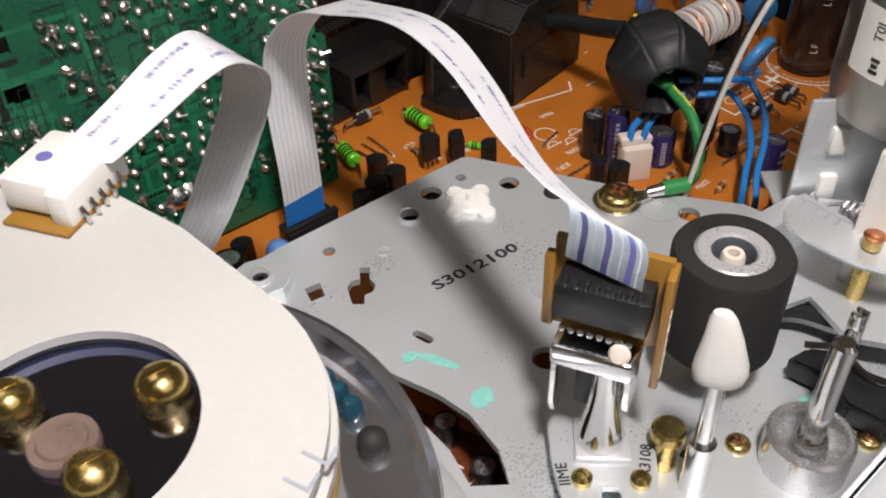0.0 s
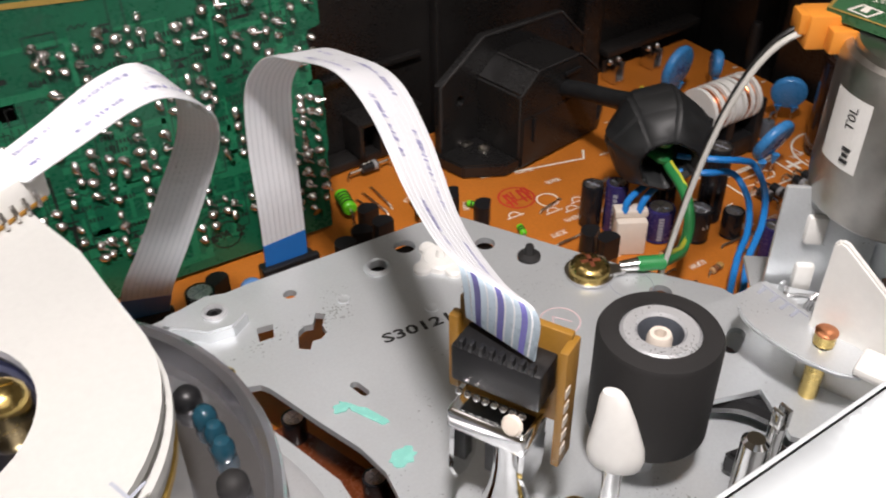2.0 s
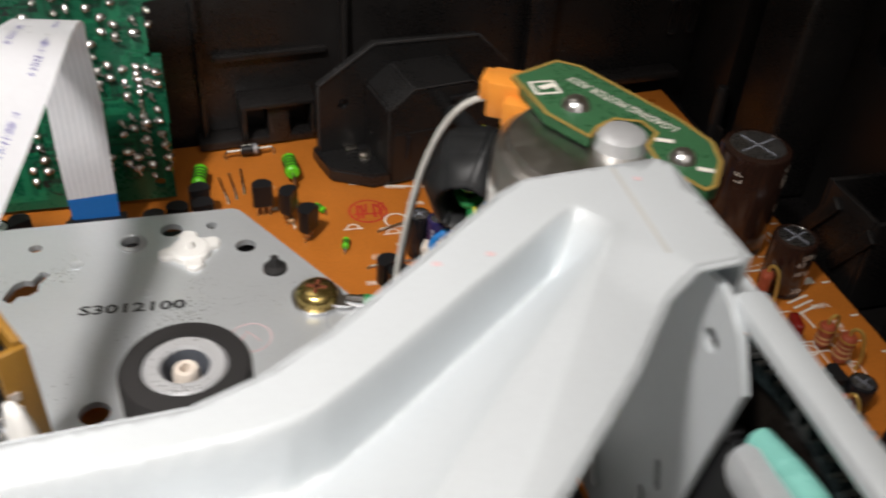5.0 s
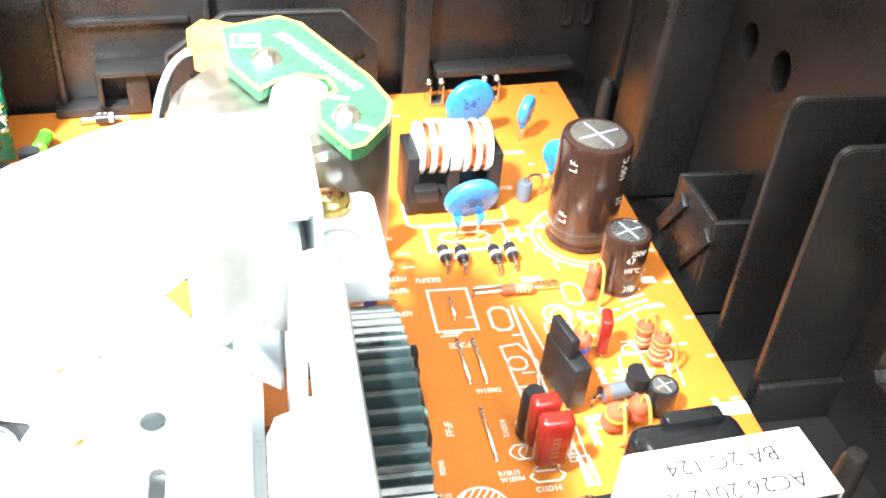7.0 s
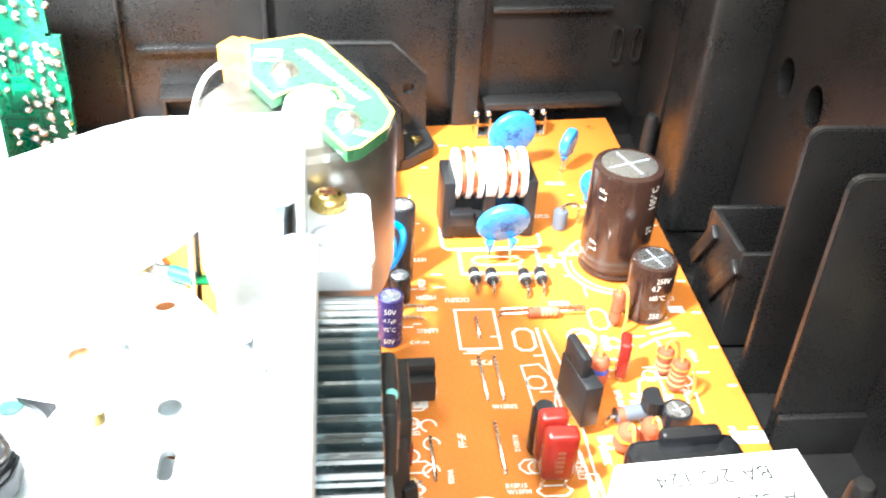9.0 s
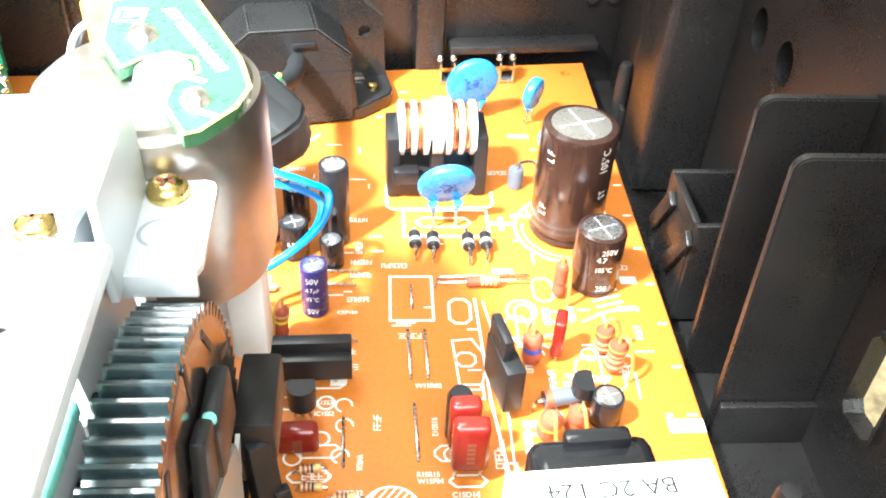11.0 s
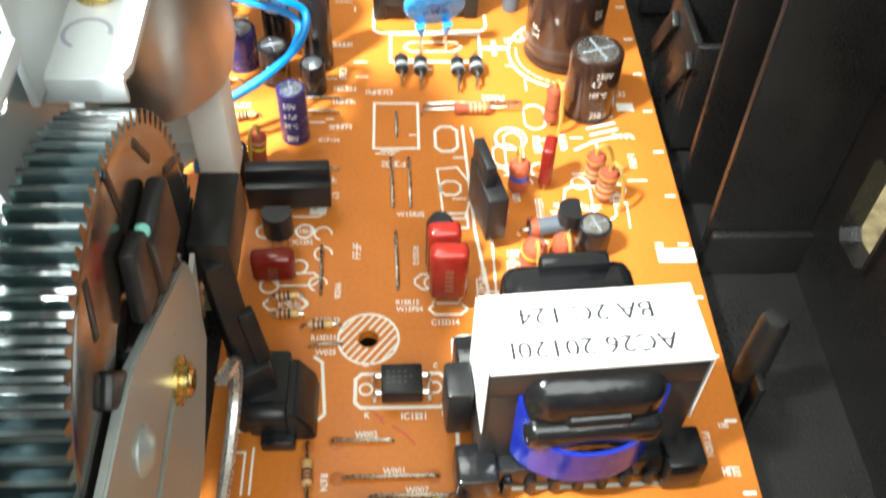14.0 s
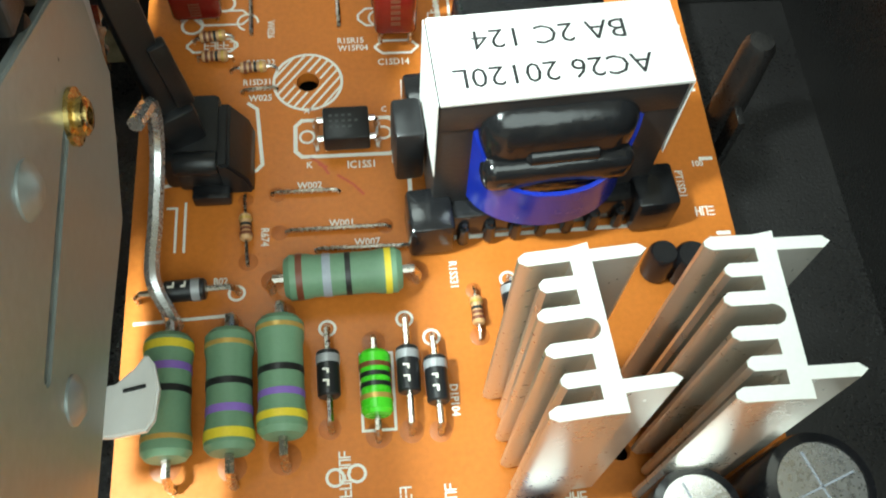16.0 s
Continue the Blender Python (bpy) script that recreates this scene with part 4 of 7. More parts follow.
can(-1.27, 4.10, 0.235, 1.05, M_PURPLE, "slim violet electrolytic capacitor with white lettering", texts=(("50V", radians(-95), 0.84, 0.17, 0), ("4.7µF", radians(-95), 0.64, 0.13, 0), ("95°C", radians(-95), 0.44, 0.13, 0), ("50V", radians(-95), 0.16, 0.16, 0)))
can(-0.99, 6.0, 0.27, 1.75, M_CAP_BLACK, "slim tall black electrolytic capacitor on the orange board")
can(-1.03, 5.3, 0.22, 0.6, M_CAP_BLACK, "small black electrolytic capacitor on the orange board")
can(-1.72, 5.6, 0.26, 0.75, M_CAP_BLACK, "small black electrolytic capacitor beside blue wires", texts=(("6.3", radians(-100), 0.4, 0.15, 0),))
can(-2.18, 3.15, 0.27, 0.62, M_CAP_BLACK, "small black electrolytic capacitor with a bright top")
can(3.34, 1.62, 0.25, 0.55, M_CAP_BLACK, "small black electrolytic capacitor behind the transformer")
can(-2.95, 6.75, 0.23, 1.15, M_PURPLE, "slim violet electrolytic capacitor with a grey stripe", band=M_BAND_GREY, stripe_at=-2.4)
can(-3.25, 7.15, 0.23, 1.0, M_CAP_BLACK, "small black electrolytic capacitor near the wrapped choke")
can(-2.35, 6.05, 0.3, 0.75, M_PURPLE, "short violet electrolytic capacitor on the orange board", band=M_BAND_GREY, stripe_at=-2.2)
can(-1.75, 6.6, 0.25, 0.8, M_CAP_BLACK, "small black electrolytic capacitor below the blue wires")
can(-11.25, 8.35, 0.28, 0.8, M_CAP_BLACK, "small black electrolytic capacitor with a bright top by the ribbon sockets")
can(3.40, -5.75, 0.42, 1.3, M_CAP_BLACK, "black electrolytic capacitor with a bright scored top", band=M_BAND_GREY, stripe_at=2.0)
can(4.45, -5.65, 0.5, 1.5, M_CAP_BLACK, "wide black electrolytic capacitor with a bright scored top", band=M_BAND_GREY, stripe_at=2.0)
can(2.15, -5.75, 0.3, 0.9, M_PURPLE, "slim violet electrolytic capacitor at the front of the board")
for x, y, r in ((3.86, -2.85, 0.17), (4.18, -2.9, 0.2)):
    bm = B()
    lathe(bm, [(0, 0.05), (r, 0.05), (r, 0.45), (r * 0.8, 0.52), (0, 0.52)], (0, 0, 0), segments=18)
    solid("bead_capacitor", bm, M_CAP_BLACK, "small black bead capacitor behind the heat sinks", "capacitor", at=(x, y, 0))


def disc_cap(x, y, z, r, rz, thick=0.22, tilt=10.0, code=True):
    """A lacquered ceramic disc on two stiff leads."""
    ob = thing("ceramic_disc_capacitor", "glossy blue ceramic disc capacitor on bare leads", "capacitor", (x, y, 0), rz, "blue disc capacitors")
    t = Matrix.Rotation(radians(tilt), 3, "X")
    bm = B()
    prof = [(0, -thick / 2)] + [(r * (1 - 0.16 * (1 - math.cos(a))), thick / 2 * math.sin(a) * -1) for a in (radians(d) for d in (80, 60, 30, 0, -30, -60, -80))] + [(0, thick / 2)]
    lathe(bm, prof, (0, 0, z), t @ Vector((0, -1, 0)), 28)
    for s in (-1, 1):
        rod(bm, (s * r * 0.45, 0, z - r * 0.8), (s * r * 0.40, 0.02, z - r * 1.22), 0.1, 0.035, 10)
    disc = part("disc", bm, M_BLUE_CERAMIC, ob)
    for s in (-1, 1):
        bm = B()
        tube(bm, [(s * r * 0.40, 0.02, z - r * 1.15), (s * r * 0.42, 0.05, 0.1), (s * r * 0.42, 0.05, -0.05)], 0.03, 6)
        part("lead", bm, M_TIN, ob)
    if code:
        bm = B()
        random.seed(int(x * 10))
        for k in range(26):
            u, w = random.uniform(-0.35, 0.35) * r, random.uniform(-0.25, 0.3) * r
            a = t @ Vector((u, -thick / 2 - 0.006, w))
            box(bm, (a.x, a.y, z + a.z), (0.05, 0.004, 0.03))
        part("faded_print", bm, M_BLUE_DARK, disc, flat=True)
    return ob


disc_cap(1.08, 6.35, 1.08, 0.55, 8, tilt=22)
disc_cap(1.86, 10.2, 1.02, 0.60, 15, tilt=8)
disc_cap(3.24, 10.2, 0.78, 0.36, 55, tilt=5, code=False)
disc_cap(3.40, 7.95, 0.90, 0.43, -45, tilt=10, code=False)
bm = B()
lathe(bm, [(0, 0)] + [(0.24 * math.sin(radians(a)), 0.24 - 0.24 * math.cos(radians(a))) for a in range(20, 180, 20)] + [(0, 0.48)], (0, 0, 0.35), segments=18)
bead = solid("bead_capacitor", bm, M_LIGHT_BLUE, "pale blue bead capacitor with red dots by the ribbon socket", "capacitor", at=(-10.35, 8.15, 0))
bm = B()
for a in (-1.9, -1.4):
    lathe(bm, [(0.035, 0), (0, 0.02)], (0.22 * math.cos(a), 0.22 * math.sin(a), 0.68), (math.cos(a), math.sin(a), 0.4), 8)
part("dot", bm, M_RED_CAP, bead)
bm = B()
for s in (-0.1, 0.1):
    rod(bm, (s, 0, -0.05), (s, 0, 0.45), 0.03, segments=8)
part("lead", bm, M_TIN, bead)


def film_cap(x, y, w, d, h, rz, z0=0.12, label="glossy dark red film capacitor on bare leads"):
    ob = thing("film_capacitor", label, "capacitor", (x, y, 0), rz, "red film capacitors")
    bm = B()
    box(bm, (0, 0, z0 + h / 2), (w, d, h), min(w, d) * 0.3, None, 3)
    body = part("body", bm, M_RED_CAP, ob)
    bm = B()
    for k in range(5):
        box(bm, (0, -d / 2 - 0.002, z0 + h * (0.25 + 0.1 * k)), (w * 0.22, 0.006, h * 0.06))
    part("faded_print", bm, M_BAND_BROWN, body, flat=True)
    for s in (-1, 1):
        bm = B()
        tube(bm, [(s * w * 0.25, 0, z0 + 0.05), (s * w * 0.36, 0, z0 * 0.5), (s * w * 0.36, 0, -0.05)], 0.03, 6)
        part("lead", bm, M_TIN, ob)
    return ob


film_cap(1.12, 0.58, 0.53, 0.30, 0.98, 0, 0.28)
film_cap(1.06, 0.96, 0.46, 0.28, 0.98, 4, 0.28)
film_cap(-1.36, 1.05, 0.62, 0.28, 0.50, 2)
film_cap(2.78, 3.0, 0.42, 0.2, 0.78, 75)
bm = B()
for x, y in ((1.0, 1.32),):
    lathe(bm, [(0, 0.05), (0.2, 0.05), (0.2, 0.9), (0.15, 1.0), (0, 1.0)], (0, 0, 0), segments=18)
solid("bead_capacitor", bm, M_CAP_BLACK, "small black capacitor behind the red film pair", "capacitor", at=(1.02, 1.34, 0))


def to92(x, y, rz, h=0.5, lean=0.0):
    """A small half-round transistor on three legs."""
    ob = thing("transistor", "small black half-round transistor on the orange board", "transistor", (x, y, 0), rz, "small transistors")
    bm = B()
    outline = [(0.22 * math.cos(a), 0.22 * math.sin(a)) for a in (radians(-30 + 20 * k) for k in range(13))]
    sheet(bm, outline, 0.3 + h, h)
    part("body", bm, M_BLACK, ob)
    for k in (-1, 0, 1):
        bm = B()
        rod(bm, (k * 0.12, 0.02, -0.05), (k * 0.12, 0.02, 0.32), 0.025, segments=6)
        part("leg", bm, M_TIN, ob)
    return ob


for x, y, rz in ((-7.45, 9.1, 10), (-6.18, 9.0, 0), (-5.66, 8.7, 60), (-5.35, 8.0, 50), (-8.35, 8.3, 5), (-7.9, 8.5, -20), (-7.4, 8.55, 10), (-10.85, 8.55, 30), (-3.95, 5.75, 0), (-4.1, 6.1, 30)):
    to92(x, y, rz)
to92(-1.34, 1.75, 180, 0.42)
to92(3.05, 1.95, 90, 0.25)


def package(x, y, w, d, h, rz, name, label, pins, z0=0.12):
    ob = thing(name, label, "chip", (x, y, 0), rz)
    bm = B()
    box(bm, (0, 0, z0 + h / 2), (w, d, h), 0.03)
    part("body", bm, M_BLACK, ob)
    for s in (-1, 1):
        for y0 in pins:
            bm = B()
            tube(bm, [(s * w * 0.48, y0, z0 + h * 0.5), (s * (w / 2 + 0.06), y0, z0 + h * 0.5), (s * (w / 2 + 0.09), y0, z0 + h * 0.3), (s * (w / 2 + 0.1), y0, -0.05)], 0.04, 6)
            part("pin", bm, M_SOLDER, ob)
    return ob


opto = package(0.46, -0.88, 0.54, 0.46, 0.26, 1, "optocoupler", "dark grey four-pin optocoupler chip in a printed frame", (-0.13, 0.13))
bm = B()
for row, n in ((0.1, 4), (0.02, 5), (-0.06, 4)):
    for k in range(n):
        box(bm, (-0.18 + k * 0.075, row, 0.383), (0.04, 0.03, 0.004))
part("faded_print", bm, M_PRINT_FAINT, opto, flat=True)


def power_transistor(x, y, rz, w, h, d, label, step=True):
    """A flat tab-mounted package standing on edge."""
    ob = thing("power_transistor", label, "transistor", (x, y, 0), rz, "power transistors")
    bm = B()
    box(bm, (0, 0, 0.25 + h * 0.36), (w, d, h * 0.72), 0.025)
    box(bm, (0.13 * w if step else 0, d * 0.18, 0.25 + h * 0.80), (w * (0.70 if step else 1.0), d * 0.5, h * 0.5), 0.025)
    if step:
        lathe(bm, [(0.17, 0), (0.17, 0.006), (0.13, 0.006), (0.13, -0.01)], (0.1 * w, d * 0.43, 0.25 + h * 0.82), (0, 1, 0), 18)
    part("body", bm, M_BLACK, ob)
    for k in (-1, 0, 1):
        bm = B()
        rod(bm, (k * w * 0.28, 0, -0.05), (k * w * 0.28, 0, 0.3), 0.04, segments=6)
        part("leg", bm, M_TIN, ob)
    return ob


power_transistor(1.76, 2.05, 103, 0.95, 1.19, 0.31, "black stepped power transistor standing on the orange board")
power_transistor(-1.22, 2.45, 2, 1.25, 0.62, 0.42, "wide black power module standing on the orange board", False)
bm = B()
lathe(bm, [(0, 0.02), (0.16, 0.02), (0.16, 0.42), (0.14, 0.45), (0, 0.45)], (0, 0, 0), segments=16)
fb = solid("ferrite_bead", bm, M_GREY_DIODE, "small grey cylinder standing beside the brown capacitor", "bead", at=(2.62, 7.75, 0))
bm = B()
tube(bm, spline([(0, 0, 0.44), (0.02, 0, 0.55), (0.2, 0.1, 0.55), (0.4, 0.15, 0.45), (0.45, 0.15, -0.05)], 5), 0.03, 6)
part("lead", bm, M_TIN, fb)

# fuse clips at the back of the board
for x, y, rz in ((1.42, 12.05, 5), (2.85, 12.15, 5)):
    ob = thing("fuse_clip", "bright tin fuse clip at the back of the board", "fuse clip", (x, y, 0), rz, "fuse clips")
    for s in (-1, 1):
        bm = B()
        box(bm, (s * 0.16, 0, 0.3), (0.05, 0.5, 0.55), 0.015)
        lathe(bm, [(0, 0)] + [(0.09 * math.sin(radians(a)), 0.09 - 0.09 * math.cos(radians(a))) for a in range(30, 180, 30)] + [(0, 0.18)], (s * 0.16, 0, 0.5), segments=12)
        part("spring_leaf", bm, M_SOLDER, ob)
    bm = B()
    box(bm, (0, 0, 0.06), (0.36, 0.45, 0.06), 0.015)
    part("base", bm, M_SOLDER, ob)
for x, y in ((-10.43, 3.19), (-10.51, 2.2), (-10.98, 4.9)):
    can(x, y, 0.2, 0.55, M_CAP_BLACK, "small black electrolytic capacitor below the slotted deck")

# ---- transformer, heat sinks, choke, inlet ----
tr = thing("transformer", "black wound transformer with white paper label and blue tape", "transformer", (2.565, -1.53, 0), 3.9)
bm = B()
box(bm, (0, -0.52, 0.30), (2.9, 0.40, 0.45), 0.05)
part("pin_rail", bm, M_VARNISH, tr)
for x, y, w in ((-1.27, -0.62, 0.5), (1.27, -0.62, 0.5), (0, 0.95, 2.7)):
    bm = B()
    box(bm, (x, y, 0.33), (w, 0.55, 0.62), 0.06)
    part("rail_block", bm, M_VARNISH, tr)
for s in (-1, 1):
    bm = B()
    box(bm, (s * 1.03, 0.0, 1.05), (0.40, 1.0, 1.74), 0.03)
    part("core_limb", bm, M_FERRITE, tr)
bm = B()
box(bm, (0, 0, 2.12), (2.44, 1.02, 0.42), 0.03)
part("core_yoke", bm, M_FERRITE, tr)
bm = B()
box(bm, (0, 0, 1.45), (1.66, 1.5, 1.5), 0.32, None, 4)
part("winding", bm, M_VARNISH, tr)
bm = B()
rows = []
for k in range(29):
    a = math.pi + math.pi * k / 28
    c, d = math.cos(a), math.sin(a)
    top = 1.26 + 0.72 * abs(c) ** 5
    rows.append([bm.verts.new((r * c, -0.35 + q * d, z)) for r, q, z in ((0.88, 0.62, 0.62), (0.89, 0.63, top), (0.84, 0.58, top), (0.83, 0.57, 0.62))])
for p, q in zip(rows, rows[1:]):
    for j in range(4):
        bm.faces.new((p[j], p[(j + 1) % 4], q[(j + 1) % 4], q[j]))
bm.faces.new(rows[0])
bm.faces.new(rows[-1])
part("blue_tape", bm, M_BLUE_TAPE, tr, "glossy blue insulating tape")
bm = B()
box(bm, (0, -0.50, 1.42), (1.58, 0.74, 0.42), 0.13, None, 3)
part("front_flange", bm, M_VARNISH, tr)
bm = B()
rod(bm, (-0.36, -0.72, 1.66), (0.42, -0.72, 1.66), 0.10, segments=14, bevel=0.05)
part("lead_roll", bm, M_VARNISH, tr)
bm = B()
box(bm, (-0.05, 0.78, 1.6), (1.6, 0.85, 1.1), 0.2, None, 3)
box(bm, (0.02, 1.05, 2.15), (0.85, 0.24, 0.34), 0.07, None, 2)
part("rear_flange", bm, M_VARNISH, tr)
bm = B()
box(bm, (-1.42, 0.15, 0.85), (0.32, 0.5, 0.9), 0.05)
part("side_lug", bm, M_BLACK, tr)
bm = B()
box(bm, (0.02, 0, 2.365), (2.46, 1.04, 0.05), 0.012)
label = part("paper_label", bm, M_PAPER, tr, "white paper label with upside-down black print")
for x in (-1.232, 1.247):
    bm = B()
    box(bm, (x, 0.0, 1.75), (0.012, 1.03, 1.24))
    part("label_wrap", bm, M_PAPER, label)
lettering("AC26 20120L", -0.08, -0.24, 2.396, 0.33, M_INK, label, 180, squeeze=1.05)
lettering("BA 2C 124", -0.04, 0.2, 2.396, 0.33, M_INK, label, 180, squeeze=1.05)
for k in range(7):
    bm = B()
    x = -0.9 + 0.3 * k
    rod(bm, (x, -0.76, -0.05), (x, -0.76, 0.42), 0.035, segments=6)
    lathe(bm, [(0, 0.03), (0.07, 0.06), (0.075, 0.2), (0.06, 0.36), (0, 0.38)], (x, -0.76, 0), segments=8)
    part("pin", bm, M_VARNISH, tr)


def heat_sink(x, y, rz):
    """An extruded aluminium comb standing on end: a web with fins to one side and two longer arms to the other."""
    ob = thing("heat_sink", "bright extruded aluminium heat sink standing on the board", "heat sink", (x, y, 0), rz, "aluminium heat sinks")
    h = 3.3
    bm = B()
    fins = [(-0.60, 0.40), (-0.38, 0.27), (-0.15, 0.33), (0.12, 0.33), (0.35, 0.27), (0.58, 0.38)]
    outline = [(0.10, -0.66), (0.10, -0.52), (0.47, -0.52), (0.53, -0.47), (0.47, -0.42), (0.10, -0.42), (0.10, 0.50), (0.47, 0.50), (0.53, 0.55), (0.47, 0.60), (0.10, 0.60), (0.10, 0.66)]
    for yf, l in reversed(fins):
        outline += [(-0.06, yf + 0.055), (-0.06 - l * 0.85, yf + 0.055), (-0.06 - l, yf + 0.02), (-0.06 - l, yf - 0.02), (-0.06 - l * 0.85, yf - 0.055), (-0.06, yf - 0.055)]
        if yf == 0.12:
            outline += [(-0.055 + 0.10 * math.cos(a * math.pi / 8), -0.015 + 0.085 * math.sin(a * math.pi / 8)) for a in range(4, -5, -1)]
    sheet(bm, outline, h, h - 0.1)
    part("extrusion", bm, M_SINK, ob)
    # thin white cap: the glare on the sawn top is put into its colour
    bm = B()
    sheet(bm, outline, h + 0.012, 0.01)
    part("whitened_end", bm, M_PAPER, ob, "sawn end, whitened to carry the glare on top", flat=True)
    for s in (-1, 1):
        bm = B()
        rod(bm, (0.02, s * 0.5, -0.1), (0.02, s * 0.5, 0.15), 0.06, segments=8)
        part("mounting_pin", bm, M_TIN, ob)
    bm = B()
    lathe(bm, [(0, 0), (0.14, 0), (0.14, 0.05), (0.09, 0.12), (0, 0.12)], (0.11, 0.12, 1.9), (1, 0, 0), 14)
    part("screw", bm, M_BRASS, ob)
    bm = B()
    box(bm, (0.24, 0.0, 1.3), (0.22, 0.5, 0.8), 0.03)
    part("mounted_transistor", bm, M_BLACK, ob)
    return ob


hs = heat_sink(2.25, -4.74, 4.5)
copy_thing(hs, place(3.62, -4.72, 0, 0))

coil = thing("mains_choke", "mains choke, copper turns on white bobbin, black frame", "choke", (0.95, 7.85, 0), 2)
bm = B()
box(bm, (-0.86, 0, 0.72), (0.26, 1.0, 1.38), 0.04)
box(bm, (0.86, 0, 0.72), (0.26, 1.0, 1.38), 0.04)
box(bm, (0, 0, 0.30), (1.9, 0.95, 0.5), 0.05)
box(bm, (-0.62, -0.56, 0.62), (0.5, 0.3, 0.3), 0.04)
box(bm, (0, -0.30, 0.85), (0.26, 0.24, 0.9), 0.04)
part("frame", bm, M_BLACK, coil)
bm = B()
rod(bm, (-0.75, 0, 1.35), (0.75, 0, 1.35), 0.36, segments=22)
part("bobbin", bm, M_WHITE, coil)
for x in (-0.70, -0.46, -0.22, -0.05, 0.05, 0.22, 0.46, 0.70):
    bm = B()
    lathe(bm, [(0.35, -0.05), (0.54, -0.05), (0.54, 0.05), (0.35, 0.05)], (x, 0, 1.35), (1, 0, 0), 22)
    part("bobbin_cheek", bm, M_WHITE, coil)
for x0, x1 in ((-0.62, -0.28), (0.28, 0.62)):
    bm = B()
    tube(bm, [(x0 + (x1 - x0) * k / 132, 0.47 * math.cos(k * math.tau / 22), 1.35 + 0.47 * math.sin(k * math.tau / 22)) for k in range(133)], 0.03, 6)
    part("copper_winding", bm, M_COPPER, coil, "bare copper winding")

inlet = thing("mains_inlet", "black plastic mains inlet housing screwed down at the rear", "socket", (-2.1, 11.25, 0), 11)


def upright(name, section, y, depth, holes=()):
    """A black block with an upright outline, from y backwards."""
    bm = B()
    sheet(bm, section, 0, depth, holes)
    if not holes:
        bmesh.ops.bevel(bm, geom=[e for e in bm.edges if e.calc_face_angle(0) > 0.6], offset=0.05, segments=2, affect="EDGES")
    ob = part(name, bm, M_INLET, inlet)
    ob.matrix_basis = Matrix(((1, 0, 0, 0), (0, 0, -1, y * CM), (0, 1, 0, 0), (0, 0, 0, 1)))
    return ob


bm = B()
sheet(bm, [(-2.74, -0.10), (-2.68, -0.72), (-1.9, -1.32), (1.3, -1.32), (2.05, -0.85), (2.15, -0.6), (2.15, 0.35), (-2.74, 0.35)], 0.34, 0.32)
bmesh.ops.bevel(bm, geom=[e for e in bm.edges if e.calc_face_angle(0) > 0.8], offset=0.04, segments=2, affect="EDGES")
part("foot", bm, M_INLET, inlet)
upright("housing", [(-1.55, 0.3), (-1.55, 1.92), (-0.99, 2.35), (0.40, 2.33), (1.12, 1.68), (1.22, 0.3)], -1.36, 1.4)
upright("front_block", [(-1.50, 0.05), (-1.50, 1.30), (-1.44, 1.36), (1.08, 1.36), (1.14, 1.3), (1.14, 0.05)], -1.385, 0.1)
upright("flange", [(-2.68, 0.3), (-2.68, 2.02), (-1.36, 2.84), (1.20, 2.68), (2.05, 1.85), (2.1, 0.3)], 0.0, 0.20, [circle(1.62, 1.5, 0.15, 12), circle(-2.1, 1.5, 0.13, 12)])
bm = B()
rim = [(-2.68, 0.0, 0.5), (-2.68, 0.0, 2.02), (-1.36, 0.0, 2.84), (1.20, 0.0, 2.68), (2.05, 0.0, 1.85)]
for a, b in zip(rim, rim[1:]):
    bar(bm, Vector(a), Vector(b), 0.07, 0.07, 0.02)
part("rim", bm, M_INLET_EDGE, inlet)
bm = B()
worn = [(-1.55, -1.35, 0.4), (-1.55, -1.35, 1.92), (-0.99, -1.35, 2.35), (0.40, -1.35, 2.33), (1.12, -1.35, 1.68)]
for a, b in zip(worn, worn[1:]):
    bar(bm, a, b, 0.035, 0.035, 0.012)
bar(bm, (-0.99, -1.35, 2.34), (-0.99, -0.1, 2.34), 0.03, 0.03, 0.01)
part("worn_edge", bm, M_INLET_EDGE, inlet)
bm = B()
box(bm, (0.1, -1.40, 2.0), (0.5, 0.06, 0.12), 0.02)
box(bm, (-1.1, -1.41, 0.95), (0.08, 0.06, 0.6), 0.02)
part("catch", bm, M_BLACK, inlet)
for s in (-1, 1):
    bm = B()
    lathe(bm, [(0, 0.1), (0.06, 0.1), (0.13, 0.06), (0.15, 0.0), (0, 0.0)], (-0.02 + s * 1.74, -0.46, 0.34), segments=16)
    bar(bm, (s * 1.74 - 0.12, -0.46, 0.43), (s * 1.74 + 0.08, -0.46, 0.43), 0.03, 0.02)
    part("screw", bm, M_BRASS if s > 0 else M_TIN, inlet)
    bm = B()
    box(bm, (s * 1.70 - 0.25, -0.08, 0.37), (0.28, 0.16, 0.05), 0.02)
    part("metal_tab", bm, M_TIN, inlet)

# wrapped choke with the earth lead through it
choke = thing("wrapped_choke", "lumpy black-sleeved choke with green-yellow lead through it", "choke", (-2.42, 6.4, 2.25), 0)
bm = B()
axis = Vector((-0.42, -0.85, -0.12)).normalized()
prof = [(0.55, 0.35), (0.56, 0.88), (0.61, 0.93), (0.68, 0.88), (0.98, 0.36), (1.06, -0.1), (0.92, -0.55), (0.55, -0.78), (0.3, -0.80), (0.25, -0.70), (0.5, -0.3), (0.55, 0.35)]
lathe(bm, prof, (0, 0, 0), axis, 7)
for v in bm.verts:
    v.co += 0.17 * noise.noise_vector(v.co * 0.9 + Vector((3.1, 0.4, 1.7)))
bmesh.ops.bevel(bm, geom=bm.edges[:], offset=0.07, segments=3, affect="EDGES")
part("sleeve", bm, M_SLEEVE, choke)
bm = B()
